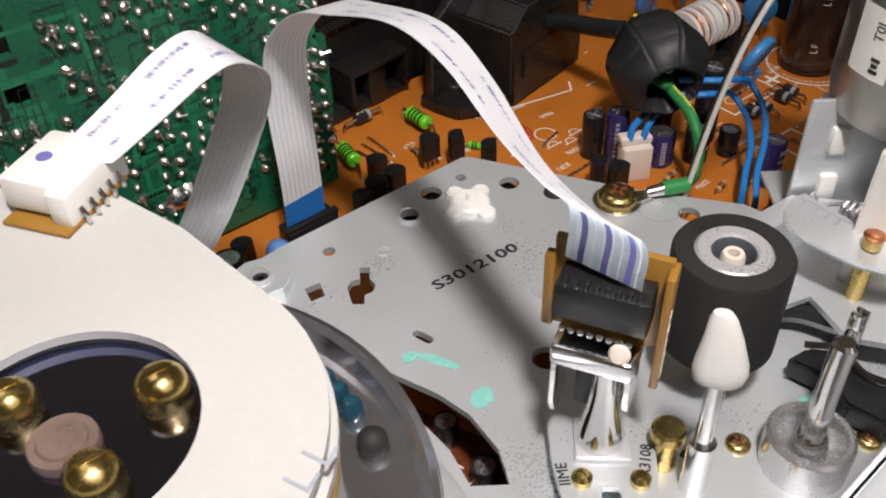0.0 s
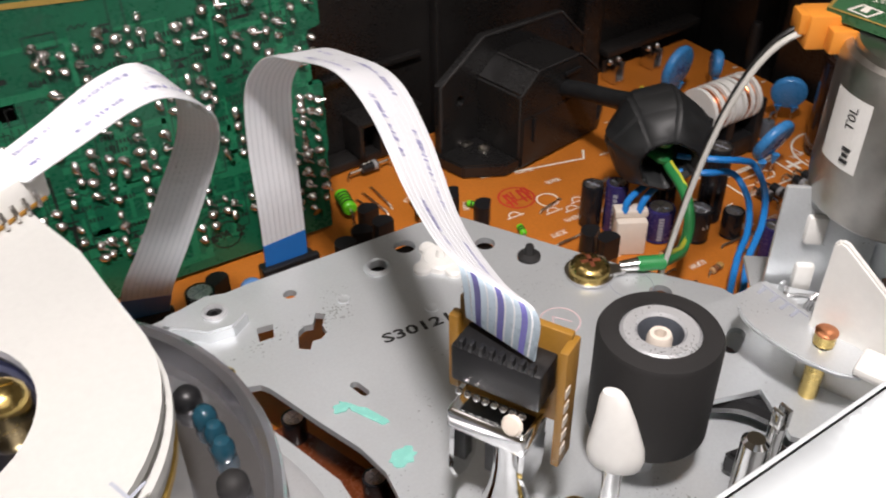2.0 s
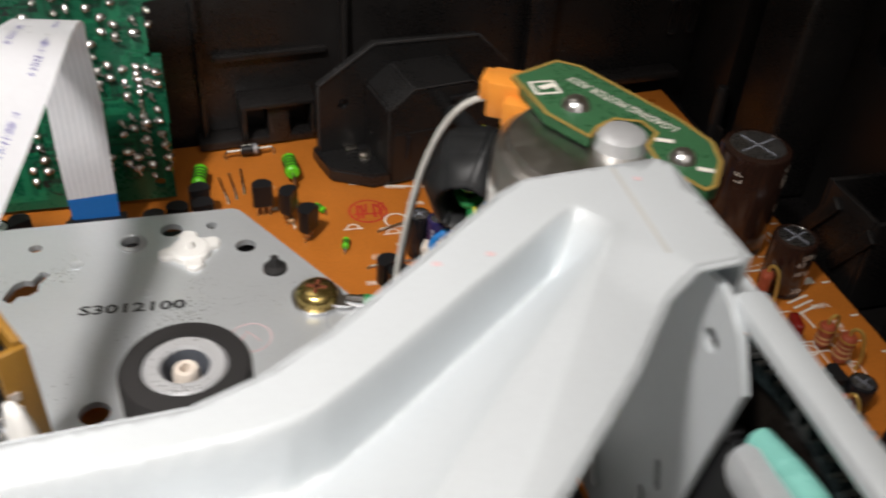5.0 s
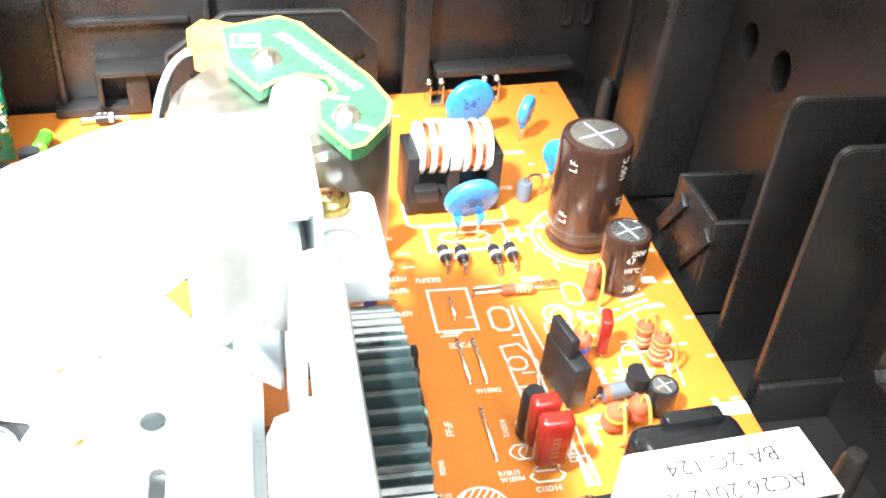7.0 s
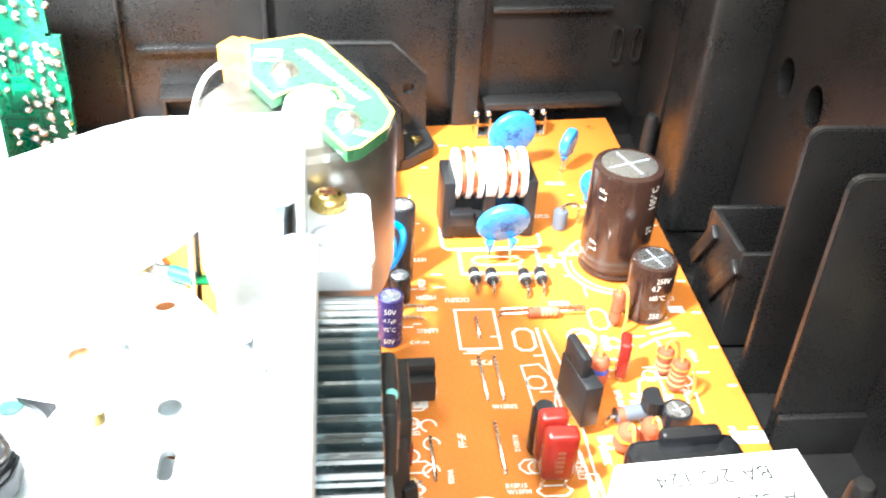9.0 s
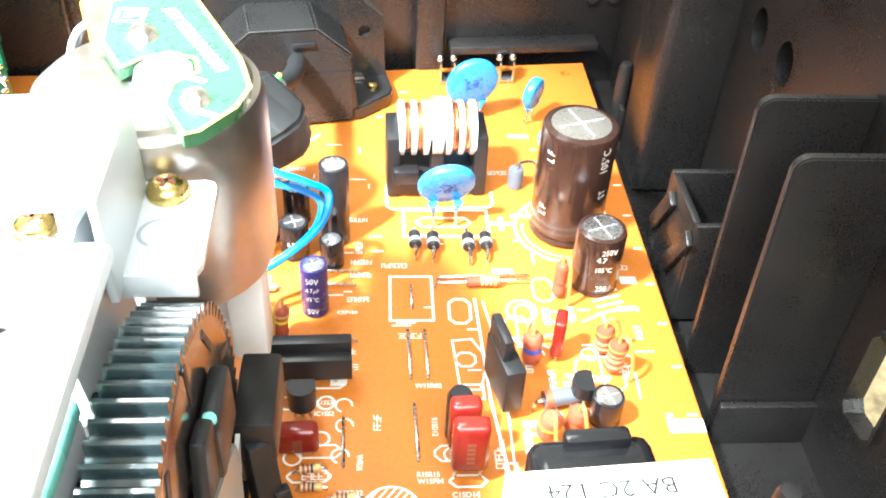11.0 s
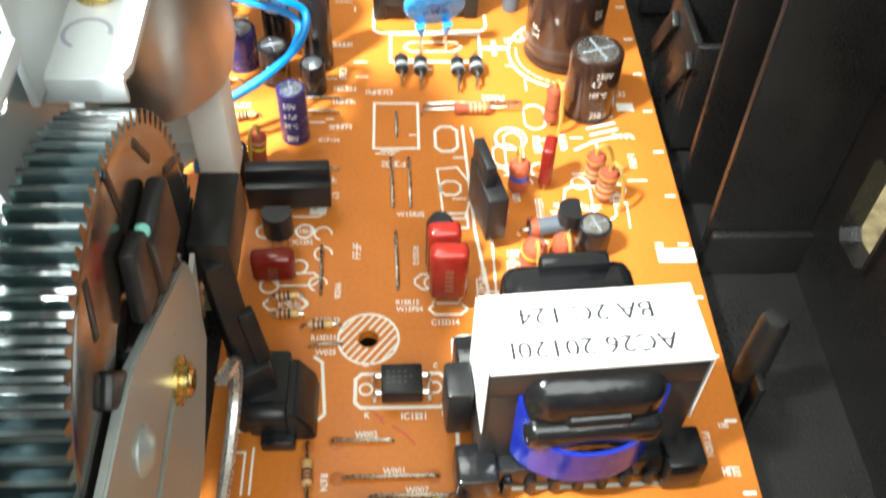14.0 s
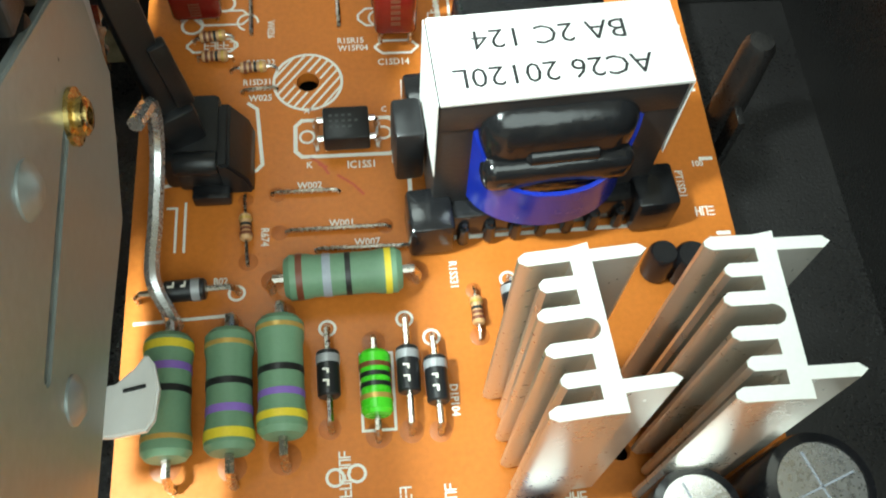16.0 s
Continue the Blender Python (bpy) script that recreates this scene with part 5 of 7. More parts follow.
pts_in = [Vector((0.4, 1.0, 0.4)), Vector((0.1, 0.3, 0.1)), Vector((-0.2, -0.6, -0.27)), Vector((-0.3, -1.0, -0.36)), Vector((-0.42, -1.4, -0.52)), Vector((-0.68, -1.8, -0.80)), Vector((-1.12, -2.12, -0.98)), Vector((-1.65, -2.42, -0.72))]
tube(bm, spline(pts_in + [Vector((-2.26, -2.66, -0.46))], 6), 0.105, 10)
part("earth_lead", bm, M_WIRE_GREEN, choke, "green and yellow earth lead")
bm = B()
tube(bm, [p + Vector((0.04, 0.03, 0.075)) for p in spline(pts_in + [Vector((-2.26, -2.66, -0.46))], 6)], 0.05, 6)
part("yellow_stripe", bm, M_WIRE_YELLOW, choke)
bm = B()
for k in range(2):
    tube(bm, spline([axis * 0.3 + Vector((-0.25, 0.05, 0.25 - 0.3 * k)), axis * 0.62 + Vector((0.0, 0.0, 0.28 - 0.35 * k)), axis * 0.3 + Vector((0.25, 0.0, 0.2 - 0.3 * k))], 6), 0.11, 8)
part("inner_loop", bm, M_WIRE_GREEN, choke)
bm = B()
tube(bm, spline([(0.5, 3.75, -0.7), (0.55, 2.9, -0.45), (0.5, 2.0, -0.2), (0.35, 1.2, 0.1)], 6), 0.2, 10)
part("lead_sleeve", bm, M_SLEEVE, choke)

# ring terminal and its big screw on the deck
lug = thing("ring_terminal", "tinned ring terminal crimped to the green-yellow lead", "terminal", (-5.68, 4.31, 1.62), -27)
bm = B()
sheet(bm, circle(0, 0, 0.42, 20), 0.05, 0.05)
sheet(bm, [(0.3, -0.16), (0.6, -0.1), (0.6, 0.1), (0.3, 0.16)], 0.07, 0.05)
part("ring", bm, M_SOLDER, lug)
bm = B()
rod(bm, (0.52, 0, 0.11), (0.84, 0.0, 0.14), 0.09, 0.12, 12)
part("crimp", bm, M_SOLDER, lug)
bm = B()
rod(bm, (0.82, 0, 0.14), (1.28, 0.0, 0.155), 0.135, segments=12)
part("clear_sleeve", bm, M_WIRE_GREEN, lug)


def screw(x, y, z, r, mat, label, h=None, axis=(0, 0, 1), cross=True, name="screw", group="screws"):
    """A domed cross-head screw."""
    h = r * 0.55 if h is None else h
    ob = thing(name, label, "screw", (x, y, z), 25, group)
    bm = B()
    lathe(bm, [(0, 0), (r, 0), (r, h * 0.35), (r * 0.9, h * 0.7), (r * 0.6, h * 0.95), (0, h)], (0, 0, 0), axis, 22)
    head = part("head", bm, mat, ob)
    if cross:
        bm = B()
        a = Vector(axis).normalized()
        u = a.orthogonal().normalized()
        w = a.cross(u)
        for d in (u, w):
            t = Matrix((d, a.cross(d), a)).transposed()
            box(bm, a * (h * 0.98), (r * 0.95, r * 0.2, h * 0.12), 0, t)
        part("cross_slot", bm, M_BAND_BROWN, head)
    return ob


screw(-5.68, 4.31, 1.67, 0.35, M_BRASS, "large yellow-passivated cross-head screw holding the earth terminal", 0.22)

# blue wires to the white plug
plug = thing("wire_plug", "cream two-pole plug with blue wires on the board", "plug", (-3.15, 6.05, 0), -28)
bm = B()
box(bm, (0, 0, 0.4), (0.62, 0.42, 0.8), 0.04)
box(bm, (0, 0.1, 0.88), (0.66, 0.3, 0.16), 0.03)
part("housing", bm, M_CREAM, plug)
for s in (-1, 1):
    bm = B()
    tube(bm, spline([(s * 0.14, 0, 0.9), (s * 0.16 + 0.1, 0.1, 1.15), (0.5 + s * 0.12, 0.35, 1.35), (1.0 + s * 0.1, 0.5, 1.35)], 6), 0.07, 8)
    part("blue_wire", bm, M_WIRE_BLUE, plug)
loop = thing("blue_wire_pair", "pair of bright blue wires looping beside the motor", "wire", (-1.9, 5.2, 0))
for pts_ in ([(-0.5, 0.6, 2.1), (-0.1, 0.0, 2.2), (0.5, -0.15, 2.05), (0.87, -0.15, 1.8), (0.75, -0.6, 1.5), (0.2, -1.1, 1.25), (-0.5, -1.5, 1.0), (-0.85, -1.8, 0.7), (-0.9, -1.85, 0.0)],
             [(-0.5, 0.5, 1.8), (-0.1, 0.1, 1.85), (0.4, 0.1, 1.7), (0.72, 0.05, 1.45), (0.6, -0.4, 1.2), (0.1, -0.9, 1.0), (-0.4, -1.2, 0.85), (-0.68, -1.4, 0.6), (-0.72, -1.45, 0.0)]):
    bm = B()
    tube(bm, spline(pts_, 8), 0.065, 8)
    part("blue_wire", bm, M_WIRE_BLUE, loop)

# the pair of motor wires
pair = thing("motor_wire_pair", "pale grey and black motor wires arching down to the board", "wire", (-3.4, 2.8, 6.0))
for k, (m, d) in enumerate(((M_WIRE_GREY, -0.15), (M_WIRE_BLACK, 0.02))):
    bm = B()
    tube(bm, [(Vector((-0.15, 0.1, 0.05)) * (1 - u) ** 3 + Vector((-1.04, 0.65, -0.31)) * (3 * u * (1 - u) ** 2) + Vector((-1.04, 0.95, -4.16)) * (3 * u * u * (1 - u)) + Vector((-1.14, 1.04, -4.78)) * u ** 3) + Vector((d * 0.5, d * 0.5, d * 0.3)) for u in [k / 24 for k in range(25)]] + [Vector((-1.16 + d * 0.5, 1.1 + d * 0.5, -5.98))], 0.044, 8)
    part("pale_wire" if k == 0 else "black_wire", bm, m, pair)

# ---- deck plate and mechanism ----
DECK = 1.6
sub_board = thing("sensor_circuit_board", "dark brown small circuit board seen through the curved deck slot", "circuit board", (0, 0, 0.03))
bm = B()
sheet(bm, [(-12.4, 5.2), (-10.9, 5.2), (-9.9, 2.6), (-9.9, 0.4), (-11.8, 0.4), (-12.0, 3.0)], 0.09, 0.09)
part("laminate", bm, M_BROWN_BOARD, sub_board)
bm = B()
for x, y, w in ((-11.35, 3.9, 0.2), (-11.0, 3.1, 0.16), (-10.85, 2.2, 0.2), (-10.95, 1.5, 0.16)):
    line_mark(bm, [(x, y), (x + w, y - 0.03), (x + w, y + 0.12), (x, y + 0.15)], 0.03, 0.098, True)
for x, y in ((-11.2, 3.45), (-10.75, 2.6), (-10.8, 1.8)):
    line_mark(bm, circle(x, y, 0.16, 16)[:11], 0.03, 0.098)
line_mark(bm, [(-11.5, 4.4), (-11.25, 3.6)], 0.03, 0.098)
part("screen_print", bm, M_SILK, sub_board, flat=True)
bm = B()
outer = [(-18.5, -11), (-4.75, -11), (-3.05, -11), (-3.05, 2.15), (-4.0, 2.55), (-4.05, 2.85), (-4.6, 3.6), (-5.1, 4.28), (-6.72, 7.05), (-6.85, 7.13), (-10.7, 7.13), (-12.6, 6.95), (-12.75, 6.7), (-18.5, 6.5)]
curve_slot = [(-11.85, 4.60), (-11.78, 4.78), (-11.6, 4.86), (-11.42, 4.80), (-11.33, 4.66), (-11.0, 3.7), (-10.72, 2.95), (-10.62, 2.4), (-10.7, 1.7), (-10.95, 1.2), (-11.35, 1.5), (-11.2, 2.1), (-11.2, 2.6), (-11.45, 3.4)]
odd = [(-10.55, 5.40), (-10.47, 5.58), (-10.33, 5.66), (-10.2, 5.62), (-10.05, 5.85), (-9.92, 5.74), (-10.08, 5.52), (-10.08, 5.34), (-10.22, 5.24), (-10.36, 5.26), (-10.48, 5.10), (-10.62, 5.22)]
holes = [circle(-7.95, 6.64, 0.19), circle(-7.25, 6.66, 0.10, 14), circle(-6.70, 5.96, 0.18), circle(-6.27, 5.23, 0.21), circle(-4.98, 3.30, 0.19), circle(-10.21, 6.50, 0.11, 14), circle(-9.1, 2.47, 0.22), slot(-10.21, 3.96, 0.36, 0.14, -75), [(-11.08, 5.68), (-10.84, 5.66), (-10.74, 5.96), (-11.0, 6.0)], odd, curve_slot, circle(-8.63, 6.36, 0.17), slot(-5.4, 1.8, 0.9, 0.4, -25), slot(-4.3, 0.4, 0.9, 0.35, 80)]
sheet(bm, outer, DECK, 0.12, holes)
deck = thing("deck_plate", "zinc-plated steel deck plate with punched holes", "metal plate", kind="structure")
part("plate", bm, M_STEEL, deck)
bm = B()
lathe(bm, [(0.16, -0.1), (0.16, 0.04), (0.19, 0.06), (0.25, 0.03), (0.26, -0.02)], (-8.63, 6.36, DECK), segments=24)
part("raised_collar", bm, M_STEEL, deck)
# black plate added below the round holes so that they look dark
bm = B()
box(bm, (-7.72, 6.38, DECK - 0.32), (2.6, 1.2, 0.1), 0.02)
part("dark_hole_backing", bm, M_BLACK, deck)
for x, y, r in ((-9.51, 5.91, 0.11), (-8.39, 4.96, 0.11), (-8.17, 3.51, 0.2), (-7.45, 3.15, 0.2)):
    bm = B()
    lathe(bm, [(r, 0.0), (r * 0.95, 0.02), (r * 0.8, 0.012), (0, 0.012)], (x, y, DECK), segments=20)
    part("pressed_dimple", bm, M_STEEL, deck)
bm = B()
line_mark(bm, circle(-6.82, 3.6, 0.32, 36), 0.022, DECK + 0.006, True)
line_mark(bm, [(-7.0, 3.52), (-6.86, 3.75), (-6.68, 3.5)], 0.02, DECK + 0.006)
part("pink_stamp", bm, M_PINK_INK, deck, "faint pink inspection stamp", flat=True)
bm = B()
line_mark(bm, circle(-5.25, 3.72, 0.36, 30), 0.012, DECK + 0.006, True)
part("scribed_mark", bm, M_BAND_GREY, deck, flat=True)
lettering("S3012100", -8.60, 4.64, DECK + 0.008, 0.30, M_INK, deck, -4, squeeze=1.4, bold=0.025)
for k, (cx, cy, w, h, a) in enumerate(((-11.75, 3.75, 0.22, 0.07, 60), (-10.35, 3.45, 0.42, 0.08, -62), (-10.3, 2.5, 0.2, 0.14, 20), (-10.62, 3.75, 0.12, 0.1, 0), (-12.0, 4.6, 0.16, 0.06, 30), (-6.75, 1.0, 0.16, 0.12, 0), (-11.85, 4.3, 0.14, 0.08, 30))):
    bm = B()
    random.seed(31 + k)
    sheet(bm, [(x * w * (0.75 + 0.5 * random.random()), y * h * (0.75 + 0.5 * random.random())) for x, y in circle(0, 0, 1, 18)], 0.008 + 0.004 * k, 0.01)
    ob = part("grease_smear", bm, M_GREASE, deck, "turquoise grease smear")
    ob.matrix_basis = place(cx, cy, DECK, a)
# raised boss with an eyelet, a folded tab, a rivet, a black plug and a white clip
bm = B()
sheet(bm, [(-11.95, 6.25), (-11.75, 6.05), (-11.35, 6.0), (-11.05, 6.2), (-11.0, 6.55), (-11.15, 6.85), (-11.5, 6.95), (-11.9, 6.85), (-12.2, 6.8), (-12.3, 6.55)], DECK + 0.22, 0.22, [circle(-11.50, 6.45, 0.17, 20)])
bmesh.ops.bevel(bm, geom=[e for e in bm.edges if e.calc_face_angle(0) > 1.0 and min(v.co.z for v in e.verts) > DECK + 0.2], offset=0.03, segments=2, affect="EDGES")
part("boss", bm, M_STEEL, deck)
bm = B()
lathe(bm, [(0.13, -0.1), (0.13, 0.25), (0.15, 0.28), (0.2, 0.26), (0.21, 0.2)], (-11.50, 6.45, DECK), segments=24)
part("eyelet", bm, M_ALU, deck)
# black disc added in the eyelet, painting the shade inside its hole
bm = B()
lathe(bm, [(0.128, 0.1), (0.128, 0.21), (0.06, 0.21), (0.05, 0.15), (0, 0.15)], (-11.50, 6.45, DECK), segments=20)
part("dark_bore", bm, M_BLACK, deck, "black filling for the shaded bore of the eyelet")
bm = B()
box(bm, (-12.35, 6.55, DECK + 0.1), (0.32, 0.22, 0.18), 0.03)
part("folded_tab", bm, M_STEEL, deck)
bm = B()
lathe(bm, [(0, 0.07), (0.07, 0.07), (0.15, 0.03), (0.17, 0), (0, 0)], (-11.8, 5.29, DECK), segments=16)
part("rivet", bm, M_BRASS, deck)
bm = B()
lathe(bm, [(0, 0.30), (0.07, 0.28), (0.10, 0.12), (0.2, 0.08), (0.2, 0), (0, 0)], (0, 0, 0), segments=16)
solid("rubber_plug", bm, M_RUBBER, "small black rubber plug in a hole of the deck", "plug", at=(-6.27, 5.22, DECK - 0.02))
clip = thing("plastic_clip", "white plastic cross-shaped clip pushed into the deck", "clip", (-7.64, 5.93, DECK), 15)
bm = B()
lathe(bm, [(0, 0.13), (0.29, 0.13), (0.34, 0.09), (0.35, 0), (0, 0)], segments=24)
for a in (8, 78, 172, 262):
    c, s = math.cos(radians(a)), math.sin(radians(a))
    bar(bm, (0.1 * c, 0.1 * s, 0.055), (0.40 * c, 0.40 * s, 0.055), 0.32, 0.11, 0.05)
    lathe(bm, [(0, 0.105), (0.12, 0.105), (0.158, 0.07), (0.16, 0), (0, 0)], (0.39 * c, 0.39 * s, 0), segments=16)
part("clip_body", bm, M_WHITE, clip)
bm = B()
lathe(bm, [(0, 0.26), (0.05, 0.26), (0.08, 0.14), (0, 0.14)], segments=14)
part("stud", bm, M_WHITE, clip)

# ---- head drum ----
DX, DY = -15.35, 1.9
drum = thing("head_drum", "polished video head drum under a matt white coated plate", "head drum", (DX, DY, DECK), 0)
bm = B()
lathe(bm, [(3.75, 0), (3.75, 0.45), (3.62, 0.55), (3.2, 0.6), (3.2, 0)], segments=72)
part("base_ring", bm, M_ALU, drum)
bm = B()
lathe(bm, [(3.05, 0.2), (3.12, 0.3), (3.12, 2.58), (3.09, 2.68), (3.01, 2.72), (2.93, 2.67), (2.9, 2.36), (2.1, 2.3), (0, 2.3)], segments=80)
part("drum_wall", bm, M_DRUM, drum)
for a, r, m in ((-4.0, 0.13, M_TEAL_BEAD), (1.6, 0.125, M_TEAL_BEAD), (7.4, 0.14, M_TEAL_BEAD), (-15, 0.17, M_RUBBER), (-38, 0.22, M_RUBBER), (15.5, 0.165, M_BLACK)):
    bm = B()
    lathe(bm, [(0, 0), (r * 0.8, 0), (r, 0.1), (r * 0.92, 0.2), (r * 0.6, 0.27), (0, 0.3)], (2.6 * math.cos(radians(a)), 2.6 * math.sin(radians(a)), 2.31), segments=14)
    part("coil_bead", bm, m, drum)
bm = B()
lathe(bm, [(2.2, 2.3), (2.2, 3.55), (2.25, 3.6), (2.25, 3.72), (2.15, 3.76), (0, 3.76)], segments=64)
part("upper_drum", bm, M_DRUM_PLATE, drum)
bm = B()
lathe(bm, [(2.2, 3.28), (2.225, 3.3), (2.225, 3.38), (2.2, 3.4)], segments=64)
part("gold_ring", bm, M_BAND_GOLD, drum)
bm = B()
ring = [(2.2 * math.cos(radians(a)), 2.2 * math.sin(radians(a))) for a in range(-170, 11, 6)]
arm = [(2.12, 0.75), (2.0, 1.8), (1.68, 2.92), (0.9, 3.75), (-1.2, 3.8), (-1.9, 1.4)]
sheet(bm, ring + arm, 3.96, 0.10, [circle(0.05, 0.05, 1.12, 40)])
part("cover_plate", bm, M_DRUM_PLATE, drum, "matt white plate with a round cut-out")
for k in range(2):
    bm = B()
    line_mark(bm, [(1.2 + 0.25 * k, -1.55 + 0.12 * k), (1.28 + 0.25 * k, -1.75 + 0.1 * k), (1.42 + 0.25 * k, -1.68 + 0.12 * k)], 0.035, 3.968)
    part("pencil_mark", bm, M_BAND_GREY, drum, flat=True)
bm = B()
lathe(bm, [(1.2, 3.80), (0.5, 3.80), (0, 3.80)], segments=48)
part("mirror_disc", bm, M_ANODISED, drum, "blue-black mirror-polished disc")
bm = B()
lathe(bm, [(0, 3.93), (0.20, 3.93), (0.22, 3.90), (0.29, 3.90), (0.30, 3.86), (0.30, 3.8), (0, 3.8)], (0, 0.0, 0), segments=28)
part("spindle", bm, M_SPINDLE, drum, "dull brownish spindle end")
for x, y in ((-0.2, 0.62), (0.88, -0.05), (0.05, -0.55)):
    bm = B()
    lathe(bm, [(0, 4.16), (0.12, 4.15), (0.22, 4.06), (0.24, 3.95), (0.24, 3.8), (0, 3.8)], (x, y, 0), segments=20)
    bar(bm, (x - 0.14, y, 4.15), (x + 0.14, y, 4.15), 0.04, 0.03)
    part("screw", bm, M_BRASS, drum, "yellow-passivated screw")

conn = thing("drum_plug", "white ribbon plug with a blue dot on the drum plate", "plug", (-14.02, 5.0, DECK + 3.96), 33)
bm = B()
box(bm, (0, 0.12, 0.30), (0.95, 0.62, 0.40), 0.05)
box(bm, (0, -0.28, 0.22), (1.05, 0.26, 0.42), 0.04)
part("housing", bm, M_WHITE, conn)
bm = B()
box(bm, (-0.1, -0.02, 0.03), (1.1, 0.82, 0.06), 0.02)
part("amber_board", bm, M_AMBER, conn)
bm = B()
lathe(bm, [(0, 0.012), (0.085, 0.012), (0.09, 0)], (-0.02, 0.16, 0.5), segments=12)
part("blue_dot", bm, M_FFC_INK, conn)
for k in range(5):
    bm = B()
    tube(bm, [(-0.35 + 0.16 * k, -0.42, 0.2), (-0.37 + 0.16 * k, -0.5, 0.12), (-0.37 + 0.16 * k, -0.5, 0.04)], 0.03, 6)
    part("pin", bm, M_SOLDER, conn)


# ---- ribbon cables ----
def ribbon(label, rows, ink_rows, blue_end, ink_span, tail=0, group="ribbon cables"):
    """A flat cable. rows: centre and half-width vector, from the socket end on."""
    mids = spline([r[0] for r in rows], 10)
    halves = spline([r[1] for r in rows], 10)
    ob = thing("ribbon_cable", label, "cable", mids[0], 0, group)
    off = mids[0]
    mids = [m - off for m in mids]
    normals = []
    for k, (m, h) in enumerate(zip(mids, halves)):
        way = mids[min(k + 1, len(mids) - 1)] - mids[max(k - 1, 0)]
        normals.append(way.cross(h).normalized())

    def strip(bm, u0, u1, k0, k1, lift, thick):
        rows_ = [[bm.verts.new(m + h * u + n * l) for u, l in ((u0, lift), (u1, lift), (u1, lift + thick), (u0, lift + thick))] for m, h, n in zip(mids[k0:k1], halves[k0:k1], normals[k0:k1])]
        for a, b in zip(rows_, rows_[1:]):
            for j in range(4):
                bm.faces.new((a[j], a[(j + 1) % 4], b[(j + 1) % 4], b[j]))
        bm.faces.new(rows_[0])
        bm.faces.new(rows_[-1])

    bm = B()
    strip(bm, -1, 1, 0, len(mids), -0.009, 0.018)
    film = part("film", bm, M_FFC, ob)
    for k in range(8):
        u = -0.82 + 1.64 * k / 7
        for side in (-1, 1):
            bm = B()
            strip(bm, u - 0.022, u + 0.022, blue_end - 1, len(mids), side * 0.0105 - 0.0015, 0.003)
            part("conductor_line", bm, M_FFC_GREY if side == ink_rows else M_FFC, film)
    bm = B()
    strip(bm, -1.01, 1.01, 0, blue_end, -0.013, 0.026)
    part("blue_stiffener", bm, M_FFC_BLUE, ob, "blue stiffener strip")
    if tail:
        bm = B()
        strip(bm, -1.004, 1.004, len(mids) - tail, len(mids), -0.0125, 0.025)
        part("bare_end", bm, M_FFC_TAIL, ob, "pale blue translucent end")
        for u in (-0.62, 0.0, 0.62):
            bm = B()
            strip(bm, u - 0.08, u + 0.08, len(mids) - tail, len(mids), -0.0145, 0.029)
            part("blue_stripe", bm, M_FFC_INK, ob)
    bm = B()
    random.seed(len(mids))
    for u in (-0.48, 0.42):
        k = ink_span[0]
        while k < ink_span[1] - 1:
            if (k // 5) % 3 != (0 if u < 0 else 1) and random.random() < 0.92:
                a, b = mids[k], mids[k + 1]
                for j in range(4):
                    w = random.choice((0.0, 0.06, 0.085, 0.1))
                    t0, t1 = j / 4 + 0.03, j / 4 + random.choice((0.08, 0.14, 0.18))
                    n = normals[k] * (-ink_rows) * 0.0165
                    c = [a.lerp(b, t0) + halves[k].lerp(halves[k + 1], t0) * (u - w) + n, a.lerp(b, t1) + halves[k].lerp(halves[k + 1], t1) * (u - w) + n, a.lerp(b, t1) + halves[k].lerp(halves[k + 1], t1) * (u + w) + n, a.lerp(b, t0) + halves[k].lerp(halves[k + 1], t0) * (u + w) + n]
                    bm.faces.new([bm.verts.new(p) for p in c])
            k += 1
    part("violet_print", bm, M_FFC_INK, film, "rows of small violet printing", flat=True)
    return ob


V3 = Vector
ribbon("white flat ribbon cable arching from audio head to board socket", [(V3((-9.45, 8.64, 0.45)), V3((0.43, 0.02, 0.00))), (V3((-9.44, 8.61, 1.83)), V3((0.45, 0.08, -0.01))), (V3((-9.42, 8.66, 3.16)), V3((0.46, 0.08, -0.03))), (V3((-9.41, 8.42, 4.37)), V3((0.44, 0.06, -0.05))), (V3((-9.32, 7.54, 5.25)), V3((0.46, 0.03, -0.05))), (V3((-9.33, 6.32, 5.70)), V3((0.46, 0.01, -0.08))), (V3((-9.33, 4.91, 6.03)), V3((0.44, -0.00, -0.16))), (V3((-9.50, 3.70, 5.93)), V3((0.39, 0.00, -0.26))), (V3((-9.80, 2.4, 5.60)), V3((0.33, -0.03, -0.31))), (V3((-9.95, 1.45, 5.52)), V3((0.32, -0.14, -0.31))), (V3((-9.90, 0.96, 5.42)), V3((0.28, -0.30, -0.22))), (V3((-9.82, 1.02, 4.70)), V3((0.13, -0.45, -0.03)))], -1, 6, (46, 96), 12)
